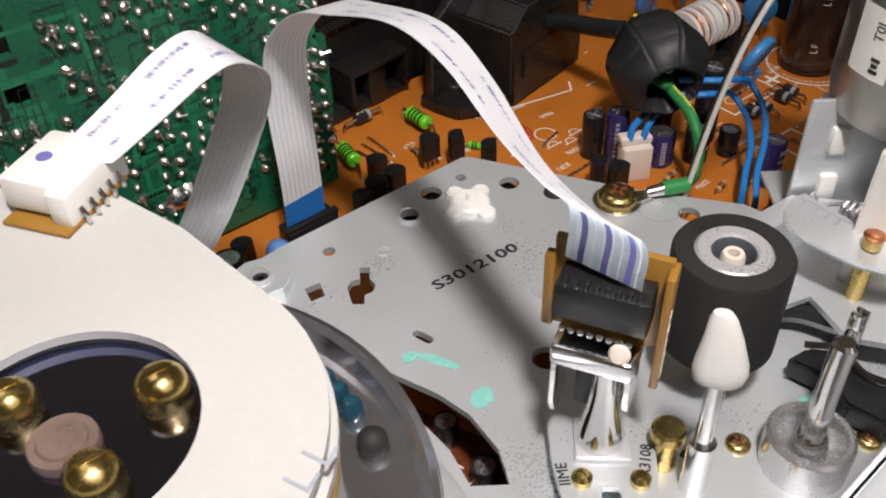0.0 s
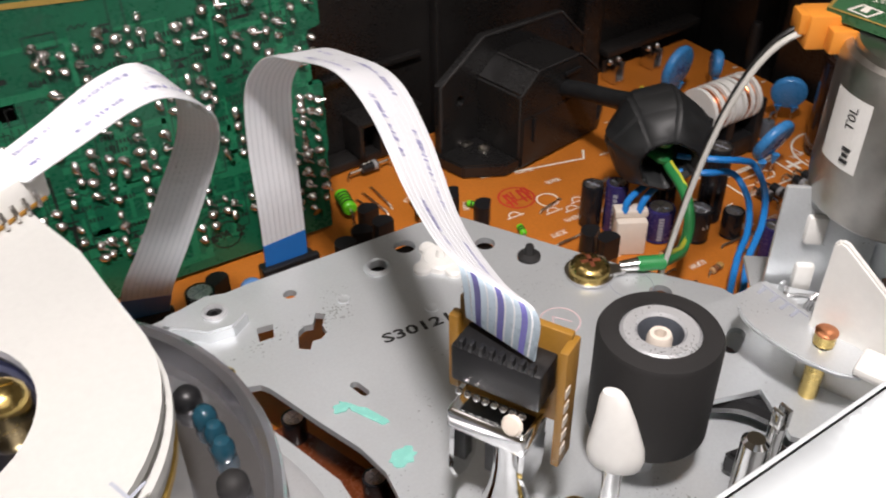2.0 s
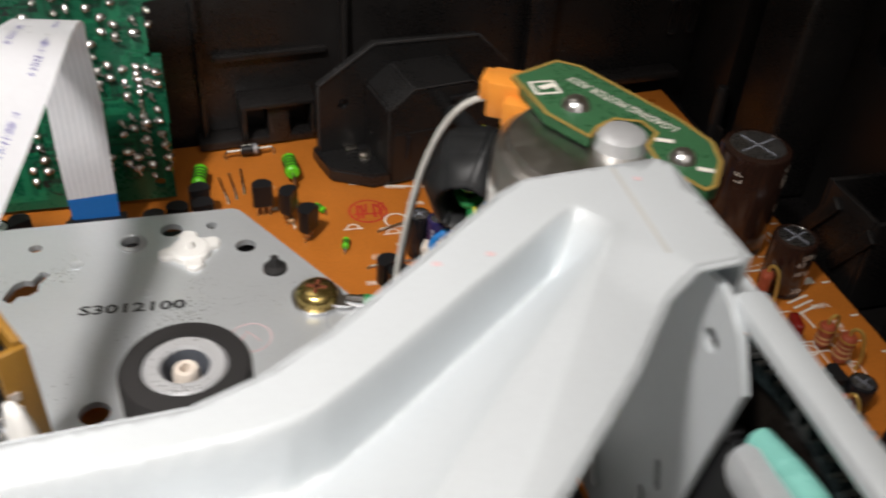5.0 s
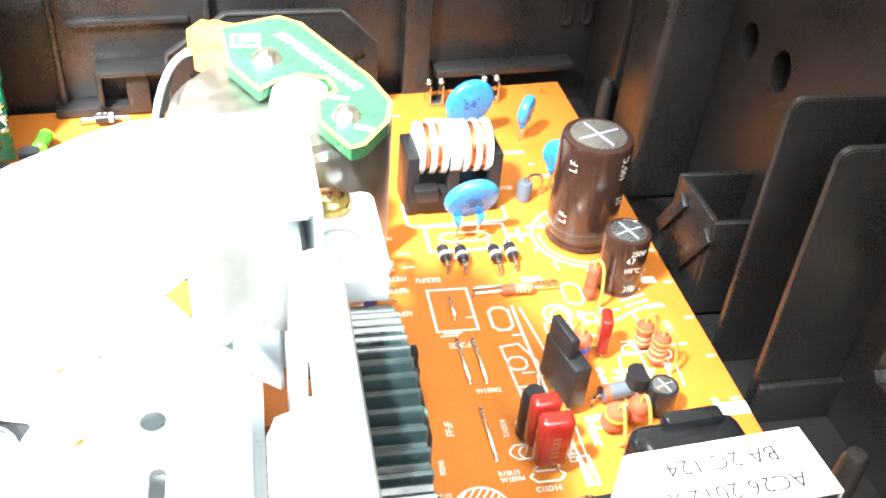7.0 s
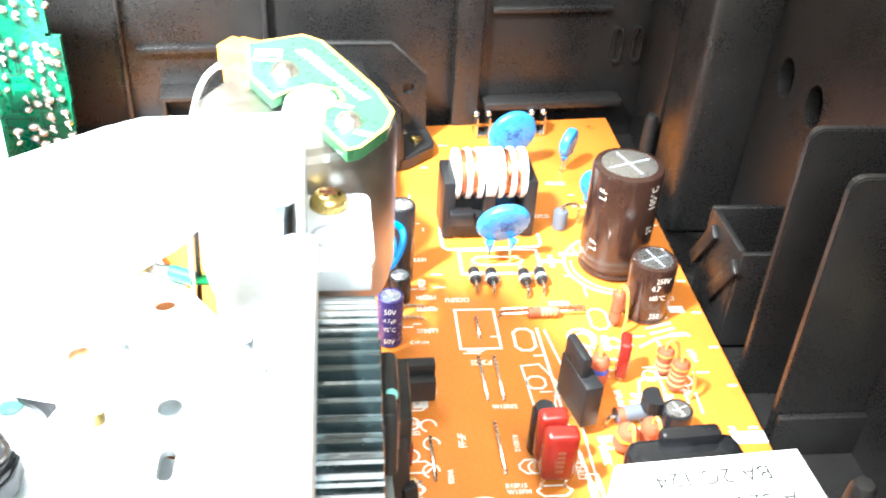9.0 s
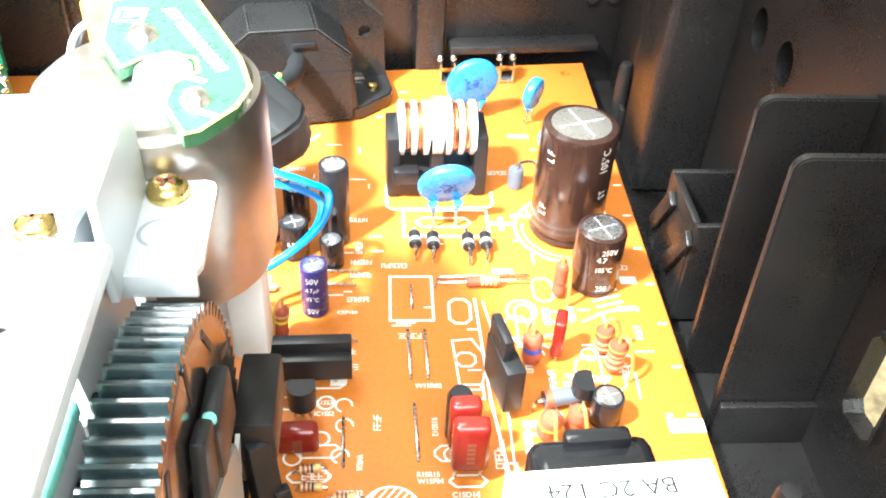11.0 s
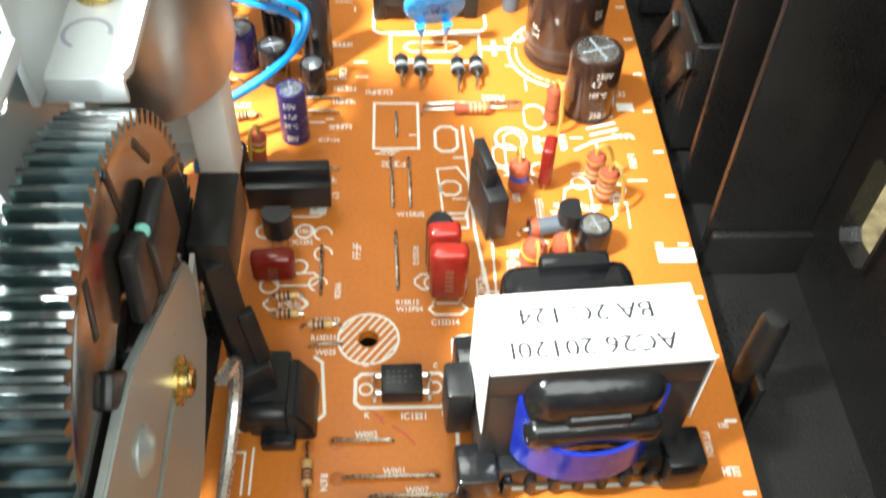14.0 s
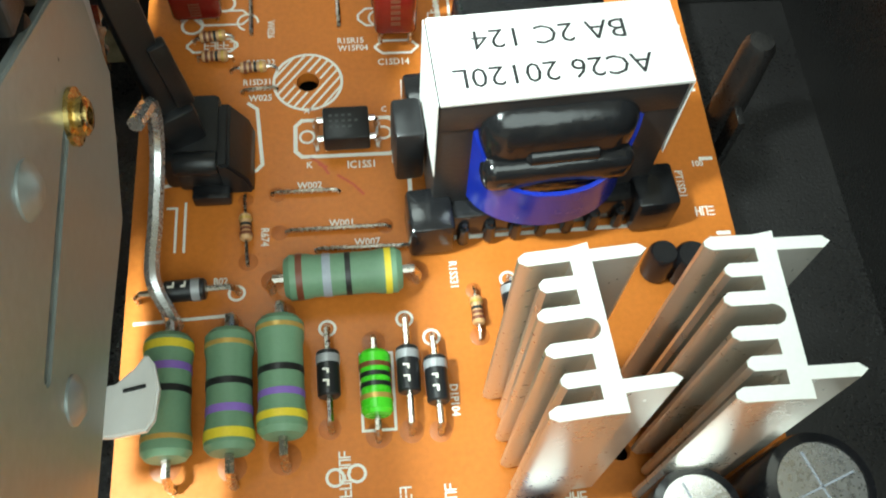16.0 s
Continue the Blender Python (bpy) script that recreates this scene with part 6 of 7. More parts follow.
ribbon("white flat ribbon cable looping from drum plug to board socket", [(V3((-12.27, 8.54, 0.45)), V3((0.42, -0.05, -0.01))), (V3((-12.2, 7.62, 1.84)), V3((0.38, -0.18, 0.02))), (V3((-11.95, 6.9, 3.01)), V3((0.35, -0.22, 0.08))), (V3((-11.55, 6.5, 4.17)), V3((0.30, -0.28, 0.11))), (V3((-11.27, 6.22, 5.10)), V3((0.19, -0.36, 0.09))), (V3((-11.38, 5.83, 5.85)), V3((0.10, -0.42, 0.0))), (V3((-11.83, 5.53, 6.35)), V3((0.07, -0.43, -0.06))), (V3((-12.35, 5.30, 6.42)), V3((0.12, -0.41, -0.04))), (V3((-13.05, 5.12, 6.20)), V3((0.19, -0.38, 0.02))), (V3((-13.85, 5.01, 5.90)), V3((0.27, -0.33, 0.06)))], -1, 8, (50, 88))
for x, w, y in ((-9.43, 1.1, 8.6), (-12.28, 1.0, 8.5)):
    bm = B()
    box(bm, (0, 0, 0.3), (w, 0.45, 0.6), 0.04)
    box(bm, (0, -0.12, 0.62), (w + 0.06, 0.16, 0.12), 0.03)
    solid("ribbon_socket", bm, M_BLACK, "black board socket that holds a ribbon cable", "socket", "ribbon sockets", at=(x, y, 0))

# ---- audio head ----
head = thing("audio_head", "chrome audio head with amber circuit board on a small base", "audio head", (-9.74, 1.0, DECK), -61.5)
HEAD_BASE = place(0.19, -0.18, 0, 19.5)
bm = B()
sheet(bm, [(-0.69, 0.42), (-0.64, -0.3), (-0.5, -1.05), (-0.06, -1.1), (-0.04, -0.7), (0.18, -0.7), (0.2, -1.1), (0.62, -1.0), (0.67, -0.3), (0.68, 0.42)], 0.38, 0.09)
bmesh.ops.bevel(bm, geom=[e for e in bm.edges if e.calc_face_angle(0) > 1.0], offset=0.015, segments=2, affect="EDGES")
box(bm, (0, 0.05, 0.16), (0.9, 0.6, 0.3), 0.03)
part("base_plate", bm, M_STEEL, head).matrix_basis = HEAD_BASE
bm = B()
box(bm, (0, 0, 0.42), (0.70, 0.66, 0.07), 0.03)
part("pillar_foot", bm, M_ALU, head).matrix_basis = HEAD_BASE
bm = B()
lathe(bm, [(0.32, 0.45), (0.32, 0.52), (0.30, 0.62), (0.25, 0.80), (0.20, 1.05), (0.17, 1.35), (0.17, 1.85), (0, 1.85)], (0.15, -0.16, 0), segments=28)
part("pillar", bm, M_CHROME, head)
bm = B()
box(bm, (0, -0.20, 2.05), (0.98, 0.60, 0.30), 0.06, None, 3)
part("shield", bm, M_CHROME, head, "polished chrome shield")
for s_, low in ((-1, 0.85), (1, 1.2)):
    bm = B()
    sheet(bm, [(0.12, 2.0), (-0.42, 2.0), (-0.46, low + 0.35), (-0.36, low + 0.1), (-0.15, low), (0.08, low + 0.06), (0.12, low + 0.3)], 0.03, 0.06)
    part("shield_cheek", bm, M_CHROME, head).matrix_basis = Matrix(((0, 0, 1, s_ * 0.44 * CM), (1, 0, 0, 0), (0, 1, 0, 0), (0, 0, 0, 1)))
bm = B()
box(bm, (0, 0.16, 1.35), (0.56, 0.2, 1.3), 0.03)
part("head_core", bm, M_BLACK, head)
bm = B()
box(bm, (0, 0.2, 2.62), (1.34, 0.1, 1.35), 0.02)
box(bm, (-0.70, 0.14, 2.5), (0.14, 0.16, 1.1), 0.03)
box(bm, (0.68, 0.10, 2.35), (0.10, 0.34, 1.75), 0.02)
pcb = part("amber_board", bm, M_AMBER, head)
bm = B()
box(bm, (0, -0.06, 2.72), (1.08, 0.46, 0.52), 0.04)
for k in range(8):
    box(bm, (-0.42 + 0.12 * k, -0.24, 3.02), (0.06, 0.1, 0.12), 0.01)
part("socket", bm, M_BLACK, head)
for k in range(8):
    bm = B()
    lathe(bm, [(0, 0.05), (0.04, 0.03), (0.05, 0)], (-0.40 + 0.11 * k, -0.33, 2.38), (0, -1, 0.3), 8)
    part("pin", bm, M_SOLDER, head)
bm = B()
lathe(bm, [(0, 0.06), (0.1, 0.04), (0.13, 0)], (0.30, -0.42, 2.28), (0, -1, 0.5), 12)
part("glue_spot", bm, M_CREAM, head)
bm = B()
for k in range(5):
    box(bm, (0.735, 0.0, 1.75 + 0.22 * k), (0.01, 0.12, 0.12))
part("faded_print", bm, M_CREAM, pcb, flat=True)
lettering("A3108", 0, 0, 0, 0.20, M_INK, head, turn=HEAD_BASE @ place(0.53, -0.28, 0.386, 82), squeeze=0.95, bold=0.02)
lettering("IIME", 0, 0, 0, 0.20, M_INK, head, turn=HEAD_BASE @ place(-0.50, -0.52, 0.386, 98), squeeze=0.95, bold=0.02)
for x, y in ((-0.28, -0.60), (0.43, -0.60)):
    bm = B()
    lathe(bm, [(0, 0.16), (0.08, 0.15), (0.13, 0.1), (0.13, 0), (0, 0)], (x, y, 0.37), segments=14)
    part("screw", bm, M_BRASS, head).matrix_basis = HEAD_BASE
bm = B()
rod(bm, (0.96, 0.07, 0.0), (0.96, 0.07, 0.55), 0.17, segments=16)
rod(bm, (0.96, 0.07, 0.55), (0.96, 0.07, 0.74), 0.23, 0.22, 20, 0.04)
part("adjusting_screw", bm, M_BRASS, head)

# ---- pinch roller, tape guide, capstan ----
roller = thing("pinch_roller", "black rubber pinch roller with a bright metal hub", "roller", (-7.65, 0.78, 2.3), 0)
bm = B()
lathe(bm, [(0.45, 0.17), (0.72, 0.12), (0.765, 0.17), (0.765, 1.60), (0.73, 1.66), (0.50, 1.68), (0.48, 1.60), (0.45, 0.17)], segments=56)
part("rubber_tyre", bm, M_RUBBER, roller)
bm = B()
lathe(bm, [(0.48, 0.1), (0.49, 1.64), (0.45, 1.68), (0.31, 1.68), (0.28, 1.64)], segments=40)
part("hub", bm, M_ALU, roller, "bright metal hub")
# recess of the metal hub, coloured dark for the shade in it
bm = B()
lathe(bm, [(0.28, 1.642), (0.265, 1.55), (0.265, 1.2), (0, 1.2)], segments=32)
part("hub_recess", bm, M_GREY_DIODE, roller, "recess round the bush, its shade put into the colour")
bm = B()
lathe(bm, [(0.16, 1.1), (0.155, 1.56), (0.13, 1.62), (0.075, 1.62), (0.06, 1.42), (0, 1.42)], segments=24)
part("bush", bm, M_CREAM, roller)
bm = B()
rod(bm, (0, 0, -0.7), (0, 0, 0.1), 0.2, segments=18)
part("spindle", bm, M_ALU, roller)

guide = thing("tape_guide", "white plastic cone cap on a bright metal guide post", "guide post", (-9.2, -0.28, DECK), 0)
bm = B()
lathe(bm, [(0, 0), (0.2, 0.0), (0.28, 0.06), (0.31, 0.18), (0.30, 0.32), (0.21, 0.72), (0.15, 0.98), (0.10, 1.08), (0, 1.12)], segments=28)
for v in bm.verts:
    v.co.x += -0.10 * v.co.z * v.co.z
    v.co.y *= 0.62
part("cap", bm, M_WHITE, guide).matrix_basis = Matrix(((0.65, 0.76, 0, 0), (-0.76, 0.65, 0, 0), (0, 0, 1, 1.98 * CM), (0, 0, 0, 1)))
bm = B()
rod(bm, (0, 0, 0), (0, 0, 0.9), 0.17, segments=18)
rod(bm, (0, 0, 0.9), (0, 0, 2.0), 0.11, segments=18)
part("post", bm, M_CHROME, guide)

capstan = thing("capstan", "bright capstan shaft in a grey bearing cup on the deck", "capstan", (-7.85, -0.95, DECK), 0)
bm = B()
lathe(bm, [(0.55, 0), (0.55, 0.55), (0.50, 0.6), (0.44, 0.6), (0.42, 0.55), (0.42, 0.3), (0, 0.3)], segments=32)
part("bearing_cup", bm, M_HUB, capstan)
bm = B()
rod(bm, (0, 0, 0.3), (0, 0, 0.6), 0.26, 0.2, 18, 0.03)
rod(bm, (0, 0, 0.3), (0, 0, 2.25), 0.15, segments=20, bevel=0.05)
part("shaft", bm, M_CHROME, capstan)
cam_lever = thing("cam_lever", "black plastic curved cam lever behind the capstan", "lever", (-6.55, -0.7, DECK), 0)
bm = B()
sheet(bm, [(-0.32, 0.78), (0.1, 0.72), (0.34, 0.45), (0.36, 0.1), (0.22, -0.2), (0.40, -0.55), (0.75, -0.7), (0.8, -1.0), (0.2, -1.05), (-0.3, -0.75), (-0.42, -0.2), (-0.2, 0.2)], 0.42, 0.36)
bmesh.ops.bevel(bm, geom=[e for e in bm.edges if e.calc_face_angle(0) > 0.7], offset=0.05, segments=2, affect="EDGES")
part("body", bm, M_BLACK, cam_lever)
bm = B()
tube(bm, spline([(0.0, 0.75, 0.5), (0.25, 0.35, 0.55), (0.1, -0.1, 0.55), (0.35, -0.6, 0.5)], 6), 0.05, 8)
part("raised_rim", bm, M_GEAR, cam_lever)
bm = B()
lathe(bm, [(0, 0.05), (0.12, 0.04), (0.2, 0)], (-0.42, 0.2, 0.01), segments=14)
part("grease_blob", bm, M_GREASE, cam_lever)
for k in range(5):
    bm = B()
    a = radians(150 + 14 * k)
    bar(bm, (-8.35 + 0.62 * math.cos(a) - 0.06, 0.35 + 0.62 * math.sin(a), DECK + 0.008), (-8.35 + 0.62 * math.cos(a) + 0.06, 0.35 + 0.62 * math.sin(a) + 0.03, DECK + 0.008), 0.09, 0.008)
    part("ink_bar", bm, M_INK, deck, flat=True)
pin = thing("slotted_post", "slim slotted steel post beside the capstan", "post", (-7.2, -0.75, DECK), 0)
bm = B()
rod(bm, (0, 0, 0), (0, 0, 1.9), 0.1, segments=14)
box(bm, (0.06, 0.0, 2.0), (0.05, 0.16, 0.3), 0.01)
box(bm, (-0.06, 0.0, 2.0), (0.05, 0.16, 0.3), 0.01)
part("post", bm, M_CHROME, pin)
for x, y in ((-8.25, -0.25), (-8.9, -1.2), (-6.9, -1.3)):
    screw(x, y, DECK, 0.17, M_BRASS, "small yellow-passivated screw in the deck")
# ---- levers right of the roller ----
lever = thing("brake_lever", "zinc-plated rounded lever plate with comb notches and brass pivot", "lever", (-5.4, 0.6, 3.12), 0)
bm = B()
sheet(bm, [(0.47, 0.84), (0.32, 0.88), (0.12, 0.87), (-0.1, 0.80), (-0.28, 0.66), (-0.40, 0.46), (-0.45, 0.2), (-0.42, -0.2), (-0.36, -0.55), (-0.2, -0.95), (0.0, -1.15), (0.42, -1.1), (0.42, -0.1)], 0.0, 0.08)
bmesh.ops.bevel(bm, geom=[e for e in bm.edges if e.calc_face_angle(0) > 0.9], offset=0.02, segments=2, affect="EDGES")
part("plate", bm, M_STEEL, lever)
bm = B()
line_mark(bm, [(0.33, 0.78), (0.33, 0.0)], 0.03, 0.004)
for y in (0.72, 0.5, 0.32, 0.14):
    line_mark(bm, [(0.31, y), (0.16, y - 0.02)], 0.055, 0.005)
part("comb_mark", bm, M_BAND_GREY, lever, flat=True)
bm = B()
rod(bm, (0.08, -0.48, -1.4), (0.08, -0.48, 0.0), 0.13, segments=18)
rod(bm, (0.08, -0.48, 0.0), (0.08, -0.48, 0.22), 0.14, segments=18, bevel=0.03)
part("pivot", bm, M_BRASS, lever)
bm = B()
lathe(bm, [(0, 0.27), (0.1, 0.26), (0.15, 0.23), (0.15, 0.2), (0, 0.2)], (0.08, -0.48, 0), segments=18)
part("pivot_cap", bm, M_COPPER, lever, "coppery pivot cap")
arm = thing("white_blade_lever", "white plastic blade lever rising beside the motor bracket", "lever", (-5.0, 0.05, 2.6), 0)
bm = B()
sheet(bm, [(-0.48, -0.9), (-0.46, 0.6), (-0.44, 1.88), (-0.38, 1.95), (-0.28, 1.93), (0.9, 0.95), (1.2, 0.5), (1.2, -0.9)], 0.06, 0.12)
bmesh.ops.bevel(bm, geom=[e for e in bm.edges if e.calc_face_angle(0) > 0.9], offset=0.03, segments=2, affect="EDGES")
ob = part("blade", bm, M_WHITE, arm)
ob.matrix_basis = Matrix(((0.35, 0, -0.94, 0), (-0.94, 0, -0.35, 0), (0, 1, 0, 0), (0, 0, 0, 1)))
bm = B()
box(bm, (-0.2, -0.62, 0.60), (0.5, 0.42, 0.14), 0.05, Matrix.Rotation(radians(20), 3, "Z"))
part("foot", bm, M_WHITE, arm)
sub = thing("sub_plate", "zinc-plated stepped sub-plate between roller and motor", "metal plate", (-5.6, 0.9, DECK), 0)
bm = B()
sheet(bm, [(-1.0, 0.9), (0.2, 1.3), (1.6, 1.2), (2.4, 0.2), (2.4, -2.5), (0.4, -2.5), (-0.5, -1.2), (-0.2, -0.4), (-0.9, -0.2)], 0.62, 0.1, [slot(0.2, 0.5, 0.6, 0.25, 30), circle(1.2, -0.6, 0.16, 14), slot(1.3, -1.6, 0.5, 0.2, 90)])
part("plate", bm, M_STEEL, sub)
for x, y in ((0.0, 0.9), (1.9, -1.8)):
    bm = B()
    rod(bm, (x, y, 0), (x, y, 0.55), 0.12, segments=12)
    part("standoff", bm, M_STEEL, sub)
bm = B()
tube(bm, spline([(-0.9, 0.1, 0.3), (-0.4, -0.3, 0.35), (-0.1, -0.9, 0.35), (0.3, -1.6, 0.3)], 6), 0.15, 8)
part("black_cam", bm, M_BLACK, sub)
spring = thing("coil_spring", "bright coil tension spring hooked over the deck", "spring", (-4.12, 0.75, 2.55), 8)
bm = B()
tube(bm, [(0.19 * math.cos(k * 0.7), -0.45 + 0.011 * k, 0.19 * math.sin(k * 0.7)) for k in range(82)], 0.035, 6)
tube(bm, spline([(0.19, -0.45, 0), (0.05, -0.6, 0), (-0.1, -0.8, 0.0), (0.05, -0.9, 0.0)], 5), 0.035, 6)
tube(bm, spline([(0.19, 0.45, 0), (0.05, 0.6, 0), (-0.1, 0.75, 0.0), (0.05, 0.85, 0.0)], 5), 0.035, 6)
part("coil", bm, M_HUB, spring)
bm = B()
box(bm, (0, -0.95, -0.35), (0.14, 0.06, 0.9), 0.02)
box(bm, (0, 0.9, -0.35), (0.14, 0.06, 0.9), 0.02)
part("anchor", bm, M_STEEL, spring)

# ---- loading motor on its bracket ----
motor = thing("loading_motor", "satin steel loading motor can standing in a zinc bracket", "motor", (-2.66, 1.3, 3.55), 0)
bm = B()
lathe(bm, [(0, 0), (0.62, 0), (1.02, 0.08), (1.19, 0.22), (1.25, 0.5), (1.25, 2.35), (1.2, 2.5), (1.12, 2.55), (1.09, 2.5), (1.06, 2.62), (0, 2.62)], segments=56)
part("can", bm, M_MOTOR, motor)
bm = B()
lathe(bm, [(0, 2.82), (0.2, 2.82), (0.3, 2.76), (0.34, 2.62), (0, 2.62)], (0.22, -0.08, 0), segments=24)
part("bearing_boss", bm, M_ALU, motor)
bm = B()
rr = 1.256
for k in range(8):
    a0, a1 = radians(150 + 4 * k), radians(154 + 4 * k)
    bm.faces.new([bm.verts.new((rr * math.cos(a), rr * math.sin(a), z)) for a, z in ((a0, 1.05), (a1, 1.05), (a1, 2.1), (a0, 2.1))])
lab = part("label", bm, M_PAPER, motor, "white paper label on the can", flat=True)
lettering("T0L", 0, 0, 0, 0.22, M_INK, lab, turn=Matrix.Rotation(radians(170), 4, "Z") @ place(rr + 0.006, 0, 1.8, 90, 90) @ Matrix.Rotation(radians(90), 4, "Z"))
bm = B()
for k in range(3):
    a = radians(172)
    box(bm, (1.262 * math.cos(a), 1.262 * math.sin(a), 1.18 + 0.09 * k), (0.012, 0.14 - 0.04 * (k % 2), 0.05), 0, Matrix.Rotation(a, 3, "Z"))
part("faded_print", bm, M_INK, lab, flat=True)
bm = B()
box(bm, (-0.05, 1.0, -1.0), (0.8, 0.5, 2.0), 0.06)
box(bm, (0.75, 0.25, -0.85), (0.5, 0.6, 1.8), 0.08)
part("plastic_mount", bm, M_WHITE, motor)

mpcb = thing("motor_circuit_board", "small green motor circuit board with white lettering on the motor", "circuit board", (-2.4, 1.4, 6.30), 0)
bm = B()
outline = [(-0.91, 1.33), (-0.2, 1.65), (0.06, 1.45), (0.75, 0.0), (0.92, -0.60), (0.82, -1.0), (0.52, -1.44), (0.38, -1.5), (0.10, -0.95), (0.12, -0.55), (0.35, -0.3), (0.28, -0.02), (-0.02, 0.1), (-0.3, -0.05), (-0.48, -0.25), (-0.8, 0.35)]
sheet(bm, outline, 0.05, 0.14)
laminate = part("laminate", bm, M_MOTOR_GREEN, mpcb)
bm = B()
line_mark(bm, [(x * 0.985, y * 0.985) for x, y in outline], 0.05, 0.056, True)
part("gold_edge", bm, M_BAND_GOLD, laminate, flat=True)
for x, y, r in ((-0.37, 0.47, 0.17), (0.40, -0.86, 0.15)):
    bm = B()
    lathe(bm, [(0, 0.13), (r * 0.35, 0.125), (r * 0.7, 0.10), (r * 0.95, 0.05), (r * 1.1, 0), (0, 0)], (x, y, 0.05), segments=18)
    part("solder_joint", bm, M_SOLDER, mpcb)
ang = math.degrees(math.atan2(-1.37, 0.77)) + 180
lettering("LOADING MOTOR ASSY", 0.20, 0.43, 0.06, 0.21, M_SILK, laminate, ang, squeeze=0.72)
bm = B()
line_mark(bm, [(-0.75, 1.1), (-0.45, 1.1), (-0.45, 0.8), (-0.75, 0.8)], 0.04, 0.058, True)
line_mark(bm, [(-0.62, 0.95), (-0.52, 0.98)], 0.1, 0.06)
line_mark(bm, [(0.3, -0.45), (0.42, -0.5)], 0.08, 0.06)
line_mark(bm, [(0.5, -1.1), (0.6, -1.15)], 0.08, 0.06)
part("white_print", bm, M_SILK, laminate, flat=True)
oc = thing("motor_plug", "orange wire plug hanging from the motor circuit board", "plug", (-3.25, 2.75, 6.05), -30)
bm = B()
box(bm, (0, 0, 0), (0.62, 0.5, 0.5), 0.04)
box(bm, (0.42, -0.35, -0.05), (0.95, 0.24, 0.34), 0.03)
box(bm, (-0.34, 0.0, 0.1), (0.16, 0.36, 0.3), 0.03)
part("housing", bm, M_ORANGE, oc)

brk = thing("motor_bracket", "zinc-plated bent bracket that carries the motor", "bracket", (0, 0, 0), 0)
bm = B()
sheet(bm, [(-2.60, 0.02), (-1.9, 0.06), (-1.82, 0.03), (-1.78, -0.06), (-1.76, -1.18), (-1.80, -1.29), (-1.88, -1.34), (-2.60, -1.34)], 5.72, 0.09)
box(bm, (-2.2, -1.34, 5.58), (0.82, 0.06, 0.26), 0.02)
part("tab", bm, M_COVER, brk)
bm = B()
line_mark(bm, circle(-2.2, -0.78, 0.2, 24)[:17], 0.04, 5.726)
part("pressed_mark", bm, M_BAND_GREY, brk, flat=True)
bm = B()
box(bm, (-3.35, 1.75, 2.75), (1.5, 0.1, 2.4), 0.04, Matrix.Rotation(radians(-38), 3, "Z"))
box(bm, (-2.95, 2.3, 1.75), (1.6, 0.9, 0.1), 0.03, Matrix.Rotation(radians(-38), 3, "Z"))
part("side_cheek", bm, M_STEEL, brk)
for z in (2.35, 3.25):
    bm = B()
    box(bm, (-3.55, 1.82, z), (0.3, 0.2, 0.5), 0.06, Matrix.Rotation(radians(-38), 3, "Z"))
    part("white_clip", bm, M_WHITE, brk)
screw(-2.23, -0.18, 5.73, 0.21, M_BRASS, "yellow-passivated screw on the motor bracket", 0.16)

# ---- the stamped top cover arm and side frames ----
cover = thing("top_arm", "pale zinc-plated stamped top arm with a pressed groove", "metal bracket", (0, 0, 0), 0)
TOP = 6.75
bm = B()
poly = [(-12.2, -2.78), (-7.4, -2.48), (-6.85, -2.25), (-6.25, -1.85), (-4.45, -0.30), (-4.1, -0.08), (-2.62, 0.06), (-2.5, -0.05), (-2.46, -1.55), (-2.56, -1.66), (-3.0, -1.70), (-3.35, -1.90), (-3.93, -2.59), (-5.06, -3.75), (-6.4, -5.1), (-12.2, -5.7)]
VALLEY = [Vector(p) for p in ((-3.75, -0.70), (-5.05, -1.72), (-5.95, -2.43), (-6.45, -2.79), (-6.75, -2.91), (-7.1, -2.97), (-7.8, -3.03), (-9.4, -3.08))]
FOLD = [Vector(p) for p in ((-3.62, -1.08), (-4.02, -1.48), (-5.01, -2.53), (-5.7, -3.31), (-6.19, -3.9), (-6.9, -4.8))]


def beside(p, line):
    """Signed distance from a line (positive on its front side) and the way along it."""
    best, s = (1e9, 0.0), 0.0
    for a, b in zip(line, line[1:]):
        d = b - a
        k = max(0.0, min(1.0, (p - a).dot(d) / d.dot(d)))
        q = p - (a + d * k)
        sign = -1.0 if d.x * q.y - d.y * q.x < 0 else 1.0
        if q.length < abs(best[0]):
            best = (sign * q.length, s + k * d.length)
        s += d.length
    return best[0], best[1], s


def pressed(x, y):
    """Height of the stamped relief."""
    s, u, whole = beside(Vector((x, y)), VALLEY)
    deep = 0.60 * min(1.0, u / 0.35 + 0.02) * min(1.0, max(0.0, (whole - u) / 1.6))
    if s <= 0:
        k = max(0.0, 1 + s / 0.13)
        h = -deep * k * k * (3 - 2 * k)
    else:
        h = -deep * max(0.0, 1 - s / (0.34 + 0.34 * u))
    r, v, long = beside(Vector((x, y)), FOLD)
    h += 0.04 * math.exp(-(r / 0.13) ** 2) * (1.0 if v > 0 else math.exp(-(r / 0.2) ** 2))
    if r > 0 and 0 < v:
        h -= 0.22 * min(r, 0.9) * min(1.0, v / 0.6)
    return h


sheet(bm, poly, TOP, 0.09)
bmesh.ops.bevel(bm, geom=[e for e in bm.edges if abs(e.verts[0].co.z - TOP) < 1e-4 and abs(e.verts[1].co.z - TOP) < 1e-4 and e.calc_face_angle(0) > 0.9], offset=0.04, segments=3, affect="EDGES")
